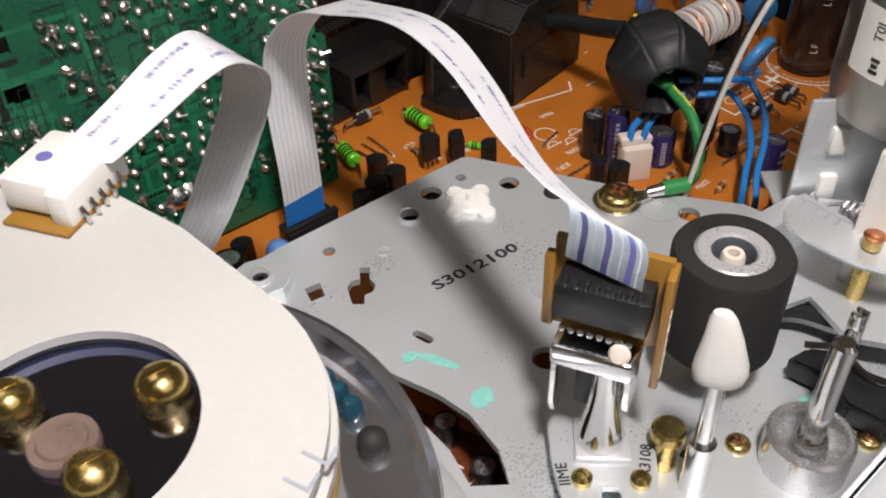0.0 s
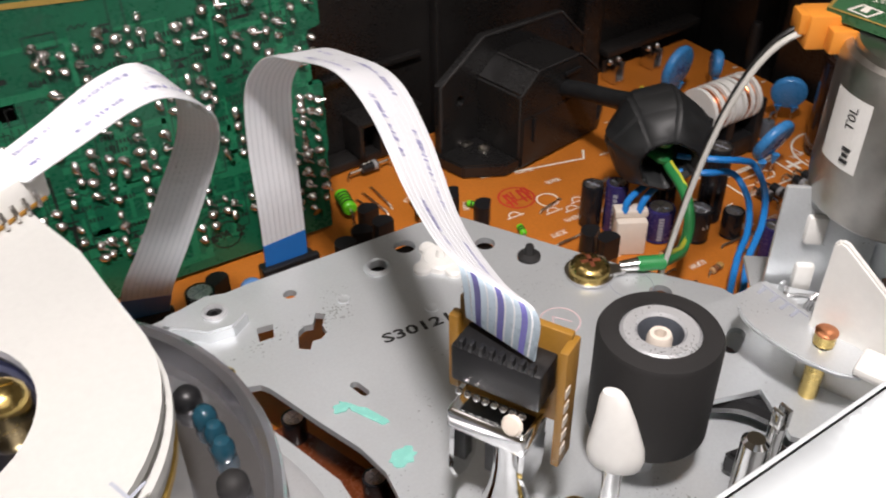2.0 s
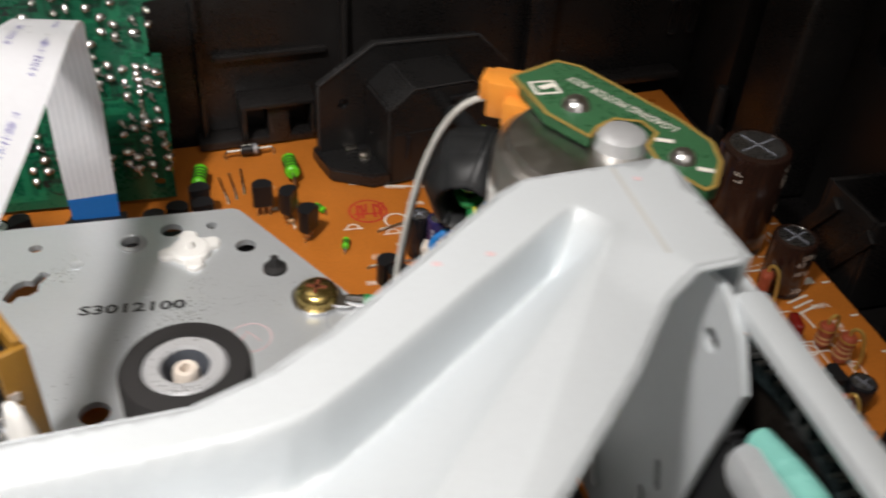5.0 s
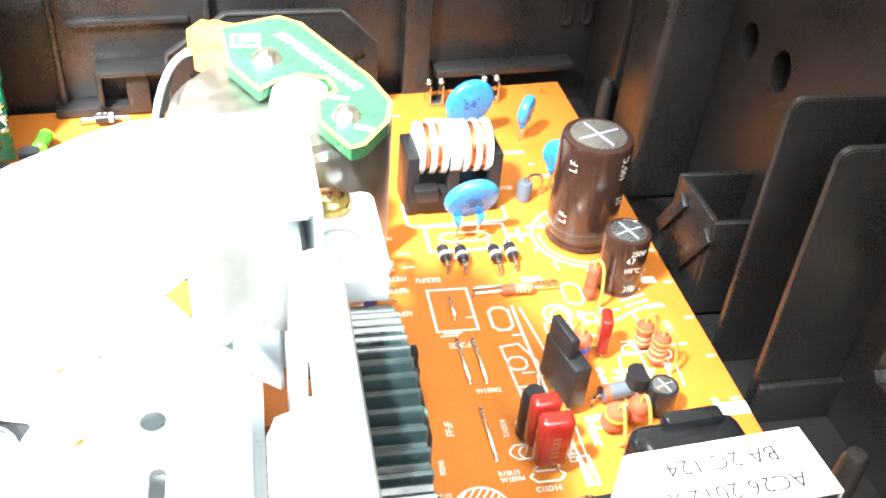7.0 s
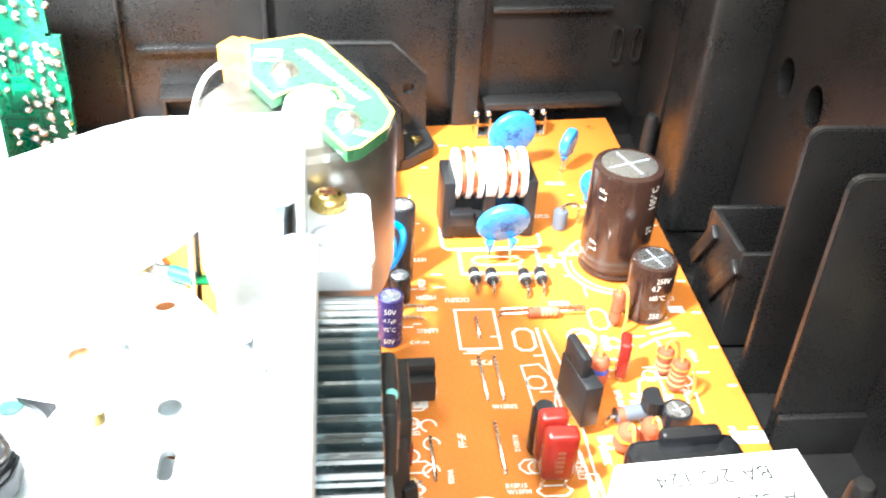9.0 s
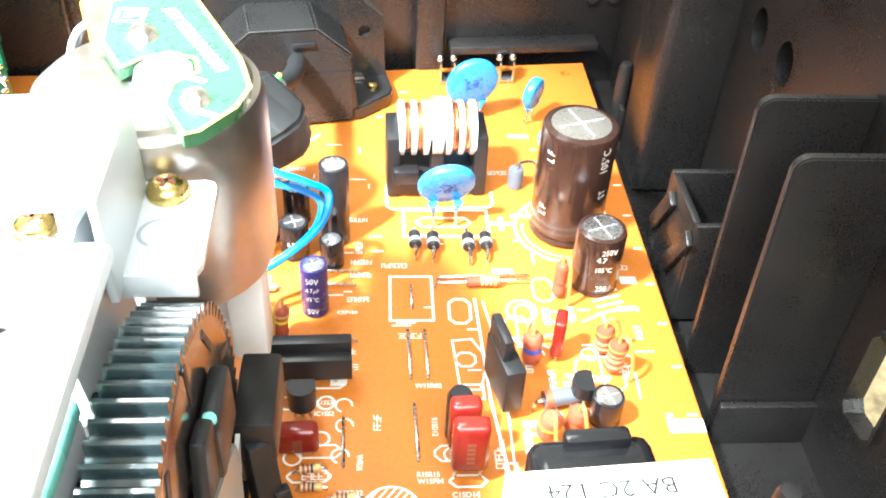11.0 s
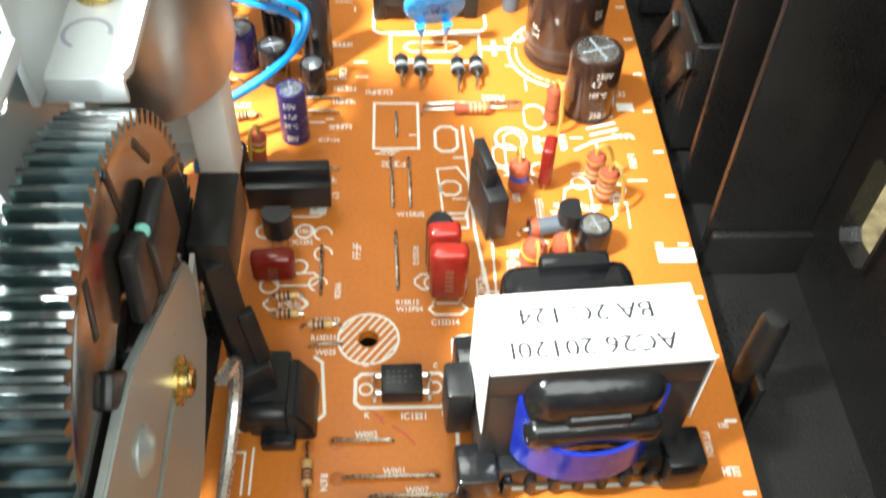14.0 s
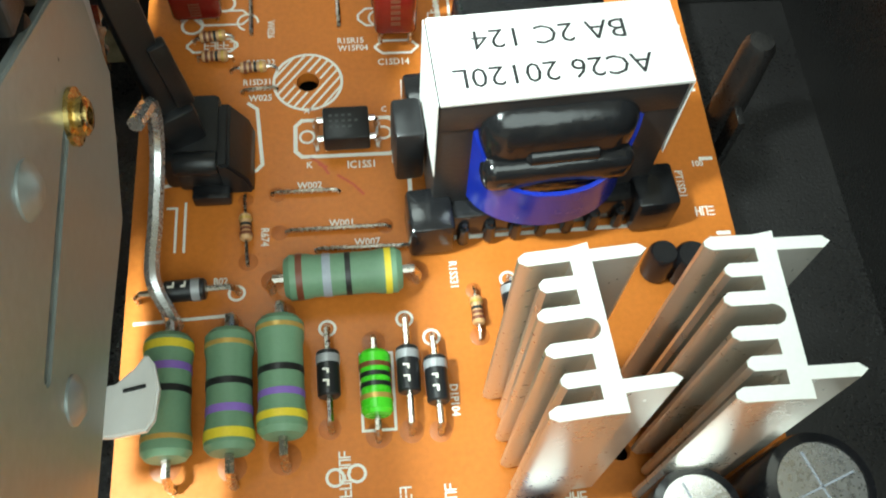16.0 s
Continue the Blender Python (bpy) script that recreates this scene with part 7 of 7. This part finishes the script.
for k in range(-46, 60):
    bmesh.ops.bisect_plane(bm, geom=bm.verts[:] + bm.edges[:] + bm.faces[:], plane_co=(-3.8 + 0.045 * k * 0.62, -0.75 - 0.045 * k * 0.785, 0), plane_no=(0.62, -0.785, 0))
for k in range(-10, 3):
    bmesh.ops.bisect_plane(bm, geom=bm.verts[:] + bm.edges[:] + bm.faces[:], plane_co=(-3.8 + (0.02 * k + 0.007) * 0.62, -0.75 - (0.02 * k + 0.007) * 0.785, 0), plane_no=(0.62, -0.785, 0))
for k in range(-10, 62):
    bmesh.ops.bisect_plane(bm, geom=bm.verts[:] + bm.edges[:] + bm.faces[:], plane_co=(-3.8 - 0.1 * k * 0.785, -0.75 - 0.1 * k * 0.62, 0), plane_no=(0.785, 0.62, 0))
bmesh.ops.remove_doubles(bm, verts=bm.verts[:], dist=0.004)
for v in bm.verts:
    v.co.z += pressed(v.co.x, v.co.y)
bmesh.ops.triangulate(bm, faces=bm.faces[:])
plate = part("plate", bm, M_COVER, cover).data
plate.attributes.remove(plate.attributes["sharp_edge"])
bm = B()
for a, b in zip(poly[:6], poly[1:7]):
    va, vb = V3((*a, TOP - 0.32)), V3((*b, TOP - 0.32))
    bar(bm, va, vb, 0.08, 0.56, 0.02)
bar(bm, (-2.5, -0.05, TOP - 0.6), (-2.46, -1.6, TOP - 0.6), 0.08, 1.1, 0.02)
part("turned_edge", bm, M_COVER, cover)
bm = B()
line_mark(bm, [(-3.18, -0.1), (-3.21, -1.45)], 0.05, TOP + 0.006)
part("scored_line", bm, M_DRUM_PLATE, cover, flat=True)
bm = B()
for x, y in ((-3.0, -0.3), (-4.8, -1.2), (-5.3, -1.25)):
    lathe(bm, [(0, 0.004), (0.035, 0.004), (0.04, 0)], (x, y, TOP + 0.003), segments=8)
part("pink_spot", bm, M_PINK_INK, cover)

frame_in = thing("side_frame", "pale zinc-plated inner side frame below the top arm", "metal frame", (0, 0, 0), 0)
bm = B()
sheet(bm, [(1.7, 1.65), (1.7, 3.2), (1.5, 3.4), (0.1, 3.4), (0.0, 3.5), (0.02, 6.1), (-1.6, 6.45), (-1.85, 6.38), (-2.12, 6.2), (-2.4, 5.75), (-2.2, 4.6), (-2.0, 3.4), (-1.9, 1.65)], 0, 0.09, [circle(-1.76, 5.85, 0.13, 14), slot(-0.50, 4.7, 0.95, 0.30, 96), slot(-1.45, 2.95, 0.5, 0.16, 70), slot(-1.60, 3.65, 0.4, 0.14, 70), slot(-0.35, 2.2, 0.5, 0.2, 60), circle(0.9, 2.4, 0.15, 12)])
ob = part("plate", bm, M_COVER, frame_in)
ob.matrix_basis = Matrix(((0, 0, 1, -2.62 * CM), (1, 0, 0, 0), (0, 1, 0, 0), (0, 0, 0, 1)))
bm = B()
bar(bm, (-2.47, -1.72, 6.34), (-2.42, -8.4, 6.15), 0.36, 0.22, 0.1)
part("folded_lip", bm, M_COVER, frame_in)

rack = thing("cassette_rack", "black plastic rack mechanism with grease behind the folded lip", "mechanism", (-2.88, -3.6, 0), 0)
bm = B()
box(bm, (0.38, 0.1, 3.35), (0.16, 2.9, 3.4), 0.05)
for k in range(7):
    box(bm, (0.36, 1.35 - 0.36 * k, 5.05), (0.2, 0.16, 0.16), 0.04)
part("body", bm, M_BLACK, rack)
bm = B()
bar(bm, (0.16, 0.9, 5.35), (0.16, -3.6, 5.42), 0.54, 0.5, 0.18)
part("slider", bm, M_STEEL, rack, "pale grey slider")
bm = B()
tube(bm, spline([(0.24, 0.88, 5.52), (0.28, 0.3, 5.61), (0.27, -0.2, 5.63), (0.24, -0.8, 5.65)], 5), 0.14, 10)
part("grease_line", bm, M_GREASE, rack, "glossy turquoise grease")

frame_out = thing("outer_side_plate", "worn zinc-plated outer side plate with brass nut", "metal plate", (0, 0, 0), 0)
bm = B()
sheet(bm, [(-1.50, 3.25), (-1.56, 3.60), (-1.75, 3.75), (-3.35, 4.50), (-3.7, 4.52), (-9.0, 4.40), (-9.0, 1.65), (-3.9, 1.70), (-2.75, 1.65), (-2.2, 2.0), (-1.62, 2.40)], 0, 0.09, [slot(-3.85, 3.17, 2.0, 0.10, 6)])
bmesh.ops.bevel(bm, geom=[e for e in bm.edges if e.calc_face_angle(0) > 1.0], offset=0.02, segments=2, affect="EDGES")
ob = part("plate", bm, M_SIDE, frame_out)
ob.matrix_basis = Matrix(((0, 0, 1, -1.62 * CM), (1, 0, 0, 0), (0, 1, 0, 0), (0, 0, 0, 1)))
bm = B()
lathe(bm, [(0.1, 0), (0.24, 0), (0.24, 0.04), (0.16, 0.05), (0.16, 0.11), (0.12, 0.14), (0.08, 0.14), (0.08, 0)], (-1.62, -2.66, 3.19), (1, 0, 0), 18)
part("brass_nut", bm, M_BRASS, frame_out)
for y, z, r in ((-3.72, 3.84, 0.22), (-4.78, 2.5, 0.2)):
    bm = B()
    lathe(bm, [(0, 0.1), (r * 0.5, 0.09), (r, 0.02), (r, 0)], (-1.62, y, z), (1, 0, 0), 18)
    part("pressed_dimple", bm, M_SIDE, frame_out)
rodt = thing("wire_lever", "bent bright steel wire lever beside the side plate", "lever", (0, 0, 0), 0)
bm = B()
tube(bm, spline([(-1.55, -1.75, 1.75), (-1.48, -1.35, 1.5), (-1.55, -1.5, 0.9), (-1.60, -2.2, 0.6), (-1.62, -2.8, 0.5), (-1.5, -3.1, 0.25), (-1.45, -3.2, 0.02)], 7), 0.085, 8)
part("wire", bm, M_HUB, rodt)
bm = B()
sheet(bm, [(-0.5, -0.42), (-0.1, -0.44), (0.2, -0.40), (0.27, -0.30), (0.30, 0.0), (0.24, 0.24), (0.16, 0.34), (0.06, 0.2), (-0.1, 0.06), (-0.5, -0.02)], 0.05, 0.1)
bmesh.ops.bevel(bm, geom=[e for e in bm.edges if e.calc_face_angle(0) > 0.9], offset=0.02, segments=2, affect="EDGES")
ob = solid("white_lever_tip", bm, M_WHITE, "white plastic lever tip over a green resistor", "lever", at=(-1.62, -4.25, 1.1))
bm = B()
tube(bm, [(-0.02, -0.02, 0.055), (0.18, 0.02, 0.055)], 0.02, 6)
part("pen_mark", bm, M_INK, ob)

# ---- large gear ----
gear = thing("gear_wheel", "large black toothed gear wheel standing on edge", "gear", (-2.02, -2.68, 3.61), 0)
bm = B()
R, teeth = 2.21, 78
prof = []
for k in range(teeth):
    for da, r in ((0.0, R - 0.13), (0.2, R - 0.13), (0.36, R - 0.03), (0.46, R), (0.66, R), (0.76, R - 0.03), (0.9, R - 0.13)):
        a = math.tau * (k + da) / teeth
        prof.append((r * math.cos(a), r * math.sin(a)))
sheet(bm, prof, 0.26, 0.56, [circle(0, 0, 2.04, 72)])
SIDE = Matrix(((0, 0, 1, 0), (1, 0, 0, 0), (0, 1, 0, 0), (0, 0, 0, 1)))
part("toothed_rim", bm, M_TEETH, gear, "worn glossy teeth").matrix_basis = SIDE
bm = B()
lathe(bm, [(2.07, 0.10), (2.05, 0.262), (2.0, 0.272), (1.15, 0.272), (1.1, 0.2), (0.45, 0.2), (0.45, 0.33), (0, 0.33)], segments=72)
lathe(bm, [(2.06, -0.2), (0, -0.2)], segments=48)
part("web", bm, M_GEAR, gear).matrix_basis = SIDE
for y, z, l, tilt in ((1.12, 1.48, 0.5, 60), (1.72, 0.72, 0.45, 30), (0.3, 1.8, 0.5, 85), (-0.7, 1.65, 0.5, 110)):
    bm = B()
    bar(bm, (0.275, y - l / 2 * math.cos(radians(tilt)), z + l / 2 * math.sin(radians(tilt))), (0.275, y + l / 2 * math.cos(radians(tilt)), z - l / 2 * math.sin(radians(tilt))), 0.02, 0.09, 0.008)
    part("slot", bm, M_BLACK, gear).matrix_basis = Matrix.Identity(4)
bm = B()
box(bm, (0.38, 0.62, 0.95), (0.2, 0.8, 0.7), 0.06)
part("latch", bm, M_BLACK, gear)
for name, at, size, turn in (("catch", (0.36, 0.05, 1.1), (0.16, 0.4, 0.7), -14), ("pawl", (0.31, 0.1, 0.05), (0.12, 0.5, 1.0), 12), ("rib", (0.31, 0.95, 0.1), (0.12, 0.2, 1.2), 8), ("tongue", (0.31, -0.75, 0.7), (0.12, 0.3, 1.0), 35)):
    bm = B()
    box(bm, at, size, 0.05, Matrix.Rotation(radians(turn), 3, "X"))
    part(name, bm, M_BLACK, gear)
bm = B()
lathe(bm, [(0, 0.04), (0.05, 0.03), (0.07, 0)], (0.40, 0.32, 1.36), (0.5, 0, 0.85), 10)
part("grease_blob", bm, M_GREASE, gear)
bm = B()
sheet(bm, [(-1.2, 3.3), (-1.6, 3.2), (-1.7, 2.4), (-1.5, 2.6)], 0, 0.05)
inner_arm = solid("cam_follower", bm, M_ALU, "bare metal follower arm between gear and side plate", "arm")
inner_arm.matrix_basis = Matrix(((0, 0, 1, -1.655 * CM), (1, 0, 0, 0), (0, 1, 0, 0), (0, 0, 0, 1)))

# ---- black sensor tower beside the gear ----
tower = thing("sensor_tower", "black plastic sensor tower leaning up from the board", "sensor holder", (-1.15, -1.15, 0), 0)
bm = B()
box(bm, (-0.14, 0.13, 0.32), (0.66, 0.9, 0.6), 0.06)
part("base", bm, M_BLACK, tower)
bm = B()
sheet(bm, [(0.18, 0.02), (0.52, 0.02), (0.48, 0.30), (0.30, 0.62), (0.18, 0.62)], 0.42, 0.86)
bmesh.ops.bevel(bm, geom=[e for e in bm.edges if e.calc_face_angle(0) > 0.5], offset=0.03, segments=2, affect="EDGES")
part("wing", bm, M_BLACK, tower).matrix_basis = Matrix(((1, 0, 0, 0), (0, 0, -1, 0), (0, 1, 0, 0), (0, 0, 0, 1)))
bm = B()
bar(bm, (-0.22, 0.12, 0.45), (-0.26, 0.10, 1.15), 0.5, 0.44, 0.06)
part("collar", bm, M_BLACK, tower)
bm = B()
bar(bm, (-0.28, 0.14, 0.5), (-0.38, 0.08, 3.1), 0.36, 0.32, 0.05)
part("arm", bm, M_BLACK, tower)
bm = B()
bar(bm, (-0.06, 0.06, 1.2), (-0.15, 0.02, 2.2), 0.14, 0.2, 0.03)
part("rib", bm, M_BLACK, tower)
bm = B()
box(bm, (-0.37, 0.52, 3.08), (0.46, 1.08, 0.62), 0.05)
part("hood", bm, M_BLACK, tower)
bm = B()
lathe(bm, [(0, -0.24), (0.12, -0.24), (0.14, -0.2), (0.14, 0.2), (0.12, 0.24), (0, 0.24)], (-0.06, -0.34, 0.58), (1, 0, 0), 16)
box(bm, (-0.06, -0.30, 0.34), (0.5, 0.2, 0.5), 0.05)
part("latch", bm, M_BLACK, tower)
bm = B()
box(bm, (0.05, -0.46, 0.1), (0.44, 0.22, 0.2), 0.04)
part("clip_foot", bm, M_VARNISH, tower)

# ---- green upright board ----
GB_Y = 9.85
green = thing("upright_circuit_board", "green circuit board on edge showing its solder side", "circuit board", (0, GB_Y, 0), 0.0)
UP = Matrix(((1, 0, 0, 0), (0, 0, -1, 0), (0, 1, 0, 0), (0, 0, 0, 1)))
bm = B()
gb = [(-17.5, 0.12), (-7.94, 0.12), (-7.94, 1.2), (-7.90, 1.25), (-7.90, 1.9), (-7.86, 1.95), (-7.86, 3.40), (-8.06, 3.42), (-8.06, 4.5), (-7.80, 4.56), (-7.80, 5.6), (-17.5, 6.45)]
sheet(bm, gb, 0.0, 0.16, [circle(-8.15, 5.43, 0.13, 14), circle(-8.22, 0.5, 0.12, 14), [(-13.55, 4.95), (-13.2, 4.95), (-13.2, 5.68), (-13.55, 5.68)], [(-13.5, 4.1), (-13.15, 4.1), (-13.15, 4.55), (-13.5, 4.55)]])
ob = part("laminate", bm, M_GREEN, green)
ob.matrix_basis = UP
bm = B()
bar(bm, (-17.5, -0.01, 6.42), (-7.8, -0.01, 5.57), 0.02, 0.09)
part("bare_edge", bm, M_BAND_GOLD, green)
random.seed(11)
bm = B()
for k in range(70):
    x, z = random.uniform(-14.8, -8.0), random.uniform(0.5, 5.3)
    pts_ = [(x, z)]
    for j in range(random.randint(2, 4)):
        l = random.uniform(0.3, 1.4)
        x, z = (x + random.choice((-1, 1)) * l, z) if (j + k) % 2 else (x, z + random.choice((-1, 1)) * l)
        pts_.append((min(max(x, -15), -8.1), min(max(z, 0.4), 5.3)))
    line_mark(bm, pts_, random.choice((0.05, 0.08, 0.14)), 0.003)
tracks = part("trackwork", bm, M_GREEN_LIGHT, green, "paler tracks under the mask", flat=True)
tracks.matrix_basis = UP
tagged(tracks, kind="stuff")
bm = B()
spots = []
random.seed(3)
for col in range(26):
    cx = -14.6 + col * 0.262 + random.uniform(-0.05, 0.05)
    z = 0.7 + random.uniform(0, 0.5)
    while z < 5.35:
        if random.random() < 0.72 and not (-13.9 < cx < -12.95 and 3.95 < z < 5.8):
            x = cx + random.uniform(-0.05, 0.05)
            spots += [(x, z), (x + random.uniform(-0.03, 0.03), z + 0.27)]
            z += 0.27
        z += random.choice((0.3, 0.42, 0.55, 0.7))
for z in [1.35 + 0.27 * k for k in range(8)]:
    spots += [(-8.35, z)]
for z in [2.6, 2.9, 3.2]:
    spots += [(-8.15, z), (-8.6, z)]
for x, z in spots:
    r = random.uniform(0.06, 0.088)
    first = len(bm.verts)
    lathe(bm, [(r * 1.15, 0), (r, 0.04), (r * 0.75, 0.08), (r * 0.35, 0.115), (0, 0.125)], (x, z, 0), (random.uniform(-0.3, 0.3), random.uniform(-0.4, 0.1), 1), 10)
    bm.verts.ensure_lookup_table()
    wide, a = random.uniform(1.0, 1.45), random.choice((0.0, 0.2, -0.2, 1.57))
    for v in bm.verts[first:]:
        d = Vector((v.co.x - x, v.co.y - z))
        along = Vector((math.cos(a), math.sin(a)))
        d += along * (d.dot(along) * (wide - 1))
        v.co.x, v.co.y = x + d.x, z + d.y
    if random.random() < 0.35:
        a = random.gauss(-0.6, 0.5)
        rod(bm, (x - 0.06 * math.cos(a), z - 0.06 * math.sin(a), 0.08), (x + 0.12 * math.cos(a), z + 0.12 * math.sin(a), 0.14), 0.028, 0.024, 6)
joints = part("solder_joints", bm, M_SOLDER, green, "rows of bright solder joints with clipped leads")
joints.matrix_basis = UP
tagged(joints, kind="stuff")
for x, z in ((-14.75, 4.42), (-14.02, 4.5), (-11.35, 1.3), (-11.1, 1.3), (-12.95, 0.75)):
    bm = B()
    lathe(bm, [(0.26, 0), (0.2, 0.06), (0.1, 0.14), (0, 0.16)], (x, z, 0), segments=14)
    ob = part("large_joint", bm, M_SOLDER, green)
    ob.matrix_basis = UP
bm = B()
random.seed(21)
for k in range(240):
    x, z = random.uniform(-14.8, -8.1), random.uniform(0.6, 5.5)
    if -14.0 < x < -12.9 and 3.9 < z < 5.8:
        continue
    kind = random.random()
    if kind < 0.55:
        n = random.randint(3, 5)
        for j in range(n):
            line_mark(bm, [(x + j * 0.065, z), (x + j * 0.065, z + 0.05)], 0.035, 0.006)
    elif kind < 0.75:
        w, h = random.choice(((0.28, 0.55), (0.5, 0.25), (0.24, 0.8)))
        line_mark(bm, [(x, z), (x + w, z), (x + w, z + h), (x, z + h)], 0.018, 0.006, True)
    elif kind < 0.9:
        bm.faces.new([bm.verts.new(c) for c in ((x, z, 0.006), (x + 0.16, z, 0.006), (x + 0.08, z + 0.12, 0.006))])
        line_mark(bm, [(x, z + 0.14), (x + 0.16, z + 0.14)], 0.03, 0.006)
    else:
        line_mark(bm, [(x + 0.06 * j, z + (0.06 if j % 2 else 0)) for j in range(6)], 0.018, 0.006)
line_mark(bm, [(-15.2, 4.0), (-13.6, 4.0), (-13.6, 4.8)], 0.09, 0.006)
line_mark(bm, [(-15.2, 4.85), (-13.2, 4.85)], 0.09, 0.006)
line_mark(bm, [(-14.4, 4.0), (-14.4, 4.85)], 0.07, 0.006)
line_mark(bm, [(-13.0, 3.0), (-13.0, 2.0), (-12.85, 1.9), (-12.85, 1.2)], 0.05, 0.006)
line_mark(bm, circle(-10.17, 0.74, 0.3, 30), 0.025, 0.006, True)
line_mark(bm, circle(-14.9, 3.4, 0.26, 30), 0.025, 0.006, True)
ob = part("black_print", bm, M_SILK_BLACK, green, "black printed symbols and outlines", flat=True)
ob.matrix_basis = UP
tagged(ob, kind="stuff")
for text, x, z, s in (("A", -10.17, 0.74, 0.3), ("CODE", -10.3, 1.2, 0.22), ("ALARM", -12.6, 4.7, 0.18), ("IN", -14.9, 3.4, 0.22), ("16A", -8.35, 0.95, 0.2)):
    o = lettering(text, 0, 0, 0, s, M_SILK_BLACK, green, turn=UP @ place(x, z, 0.01))
bm = B()
for dx, dz, a in ((-0.25, 0.3, 30), (0.28, 0.3, -30), (-0.2, -0.2, -25)):
    box(bm, (-13.4 + dx, 0.22, 5.3 + dz), (0.3, 0.35, 0.5), 0.04, Matrix.Rotation(radians(a), 3, "Y"))
part("black_catch", bm, M_BLACK, green, "black plastic catch through a cut-out")
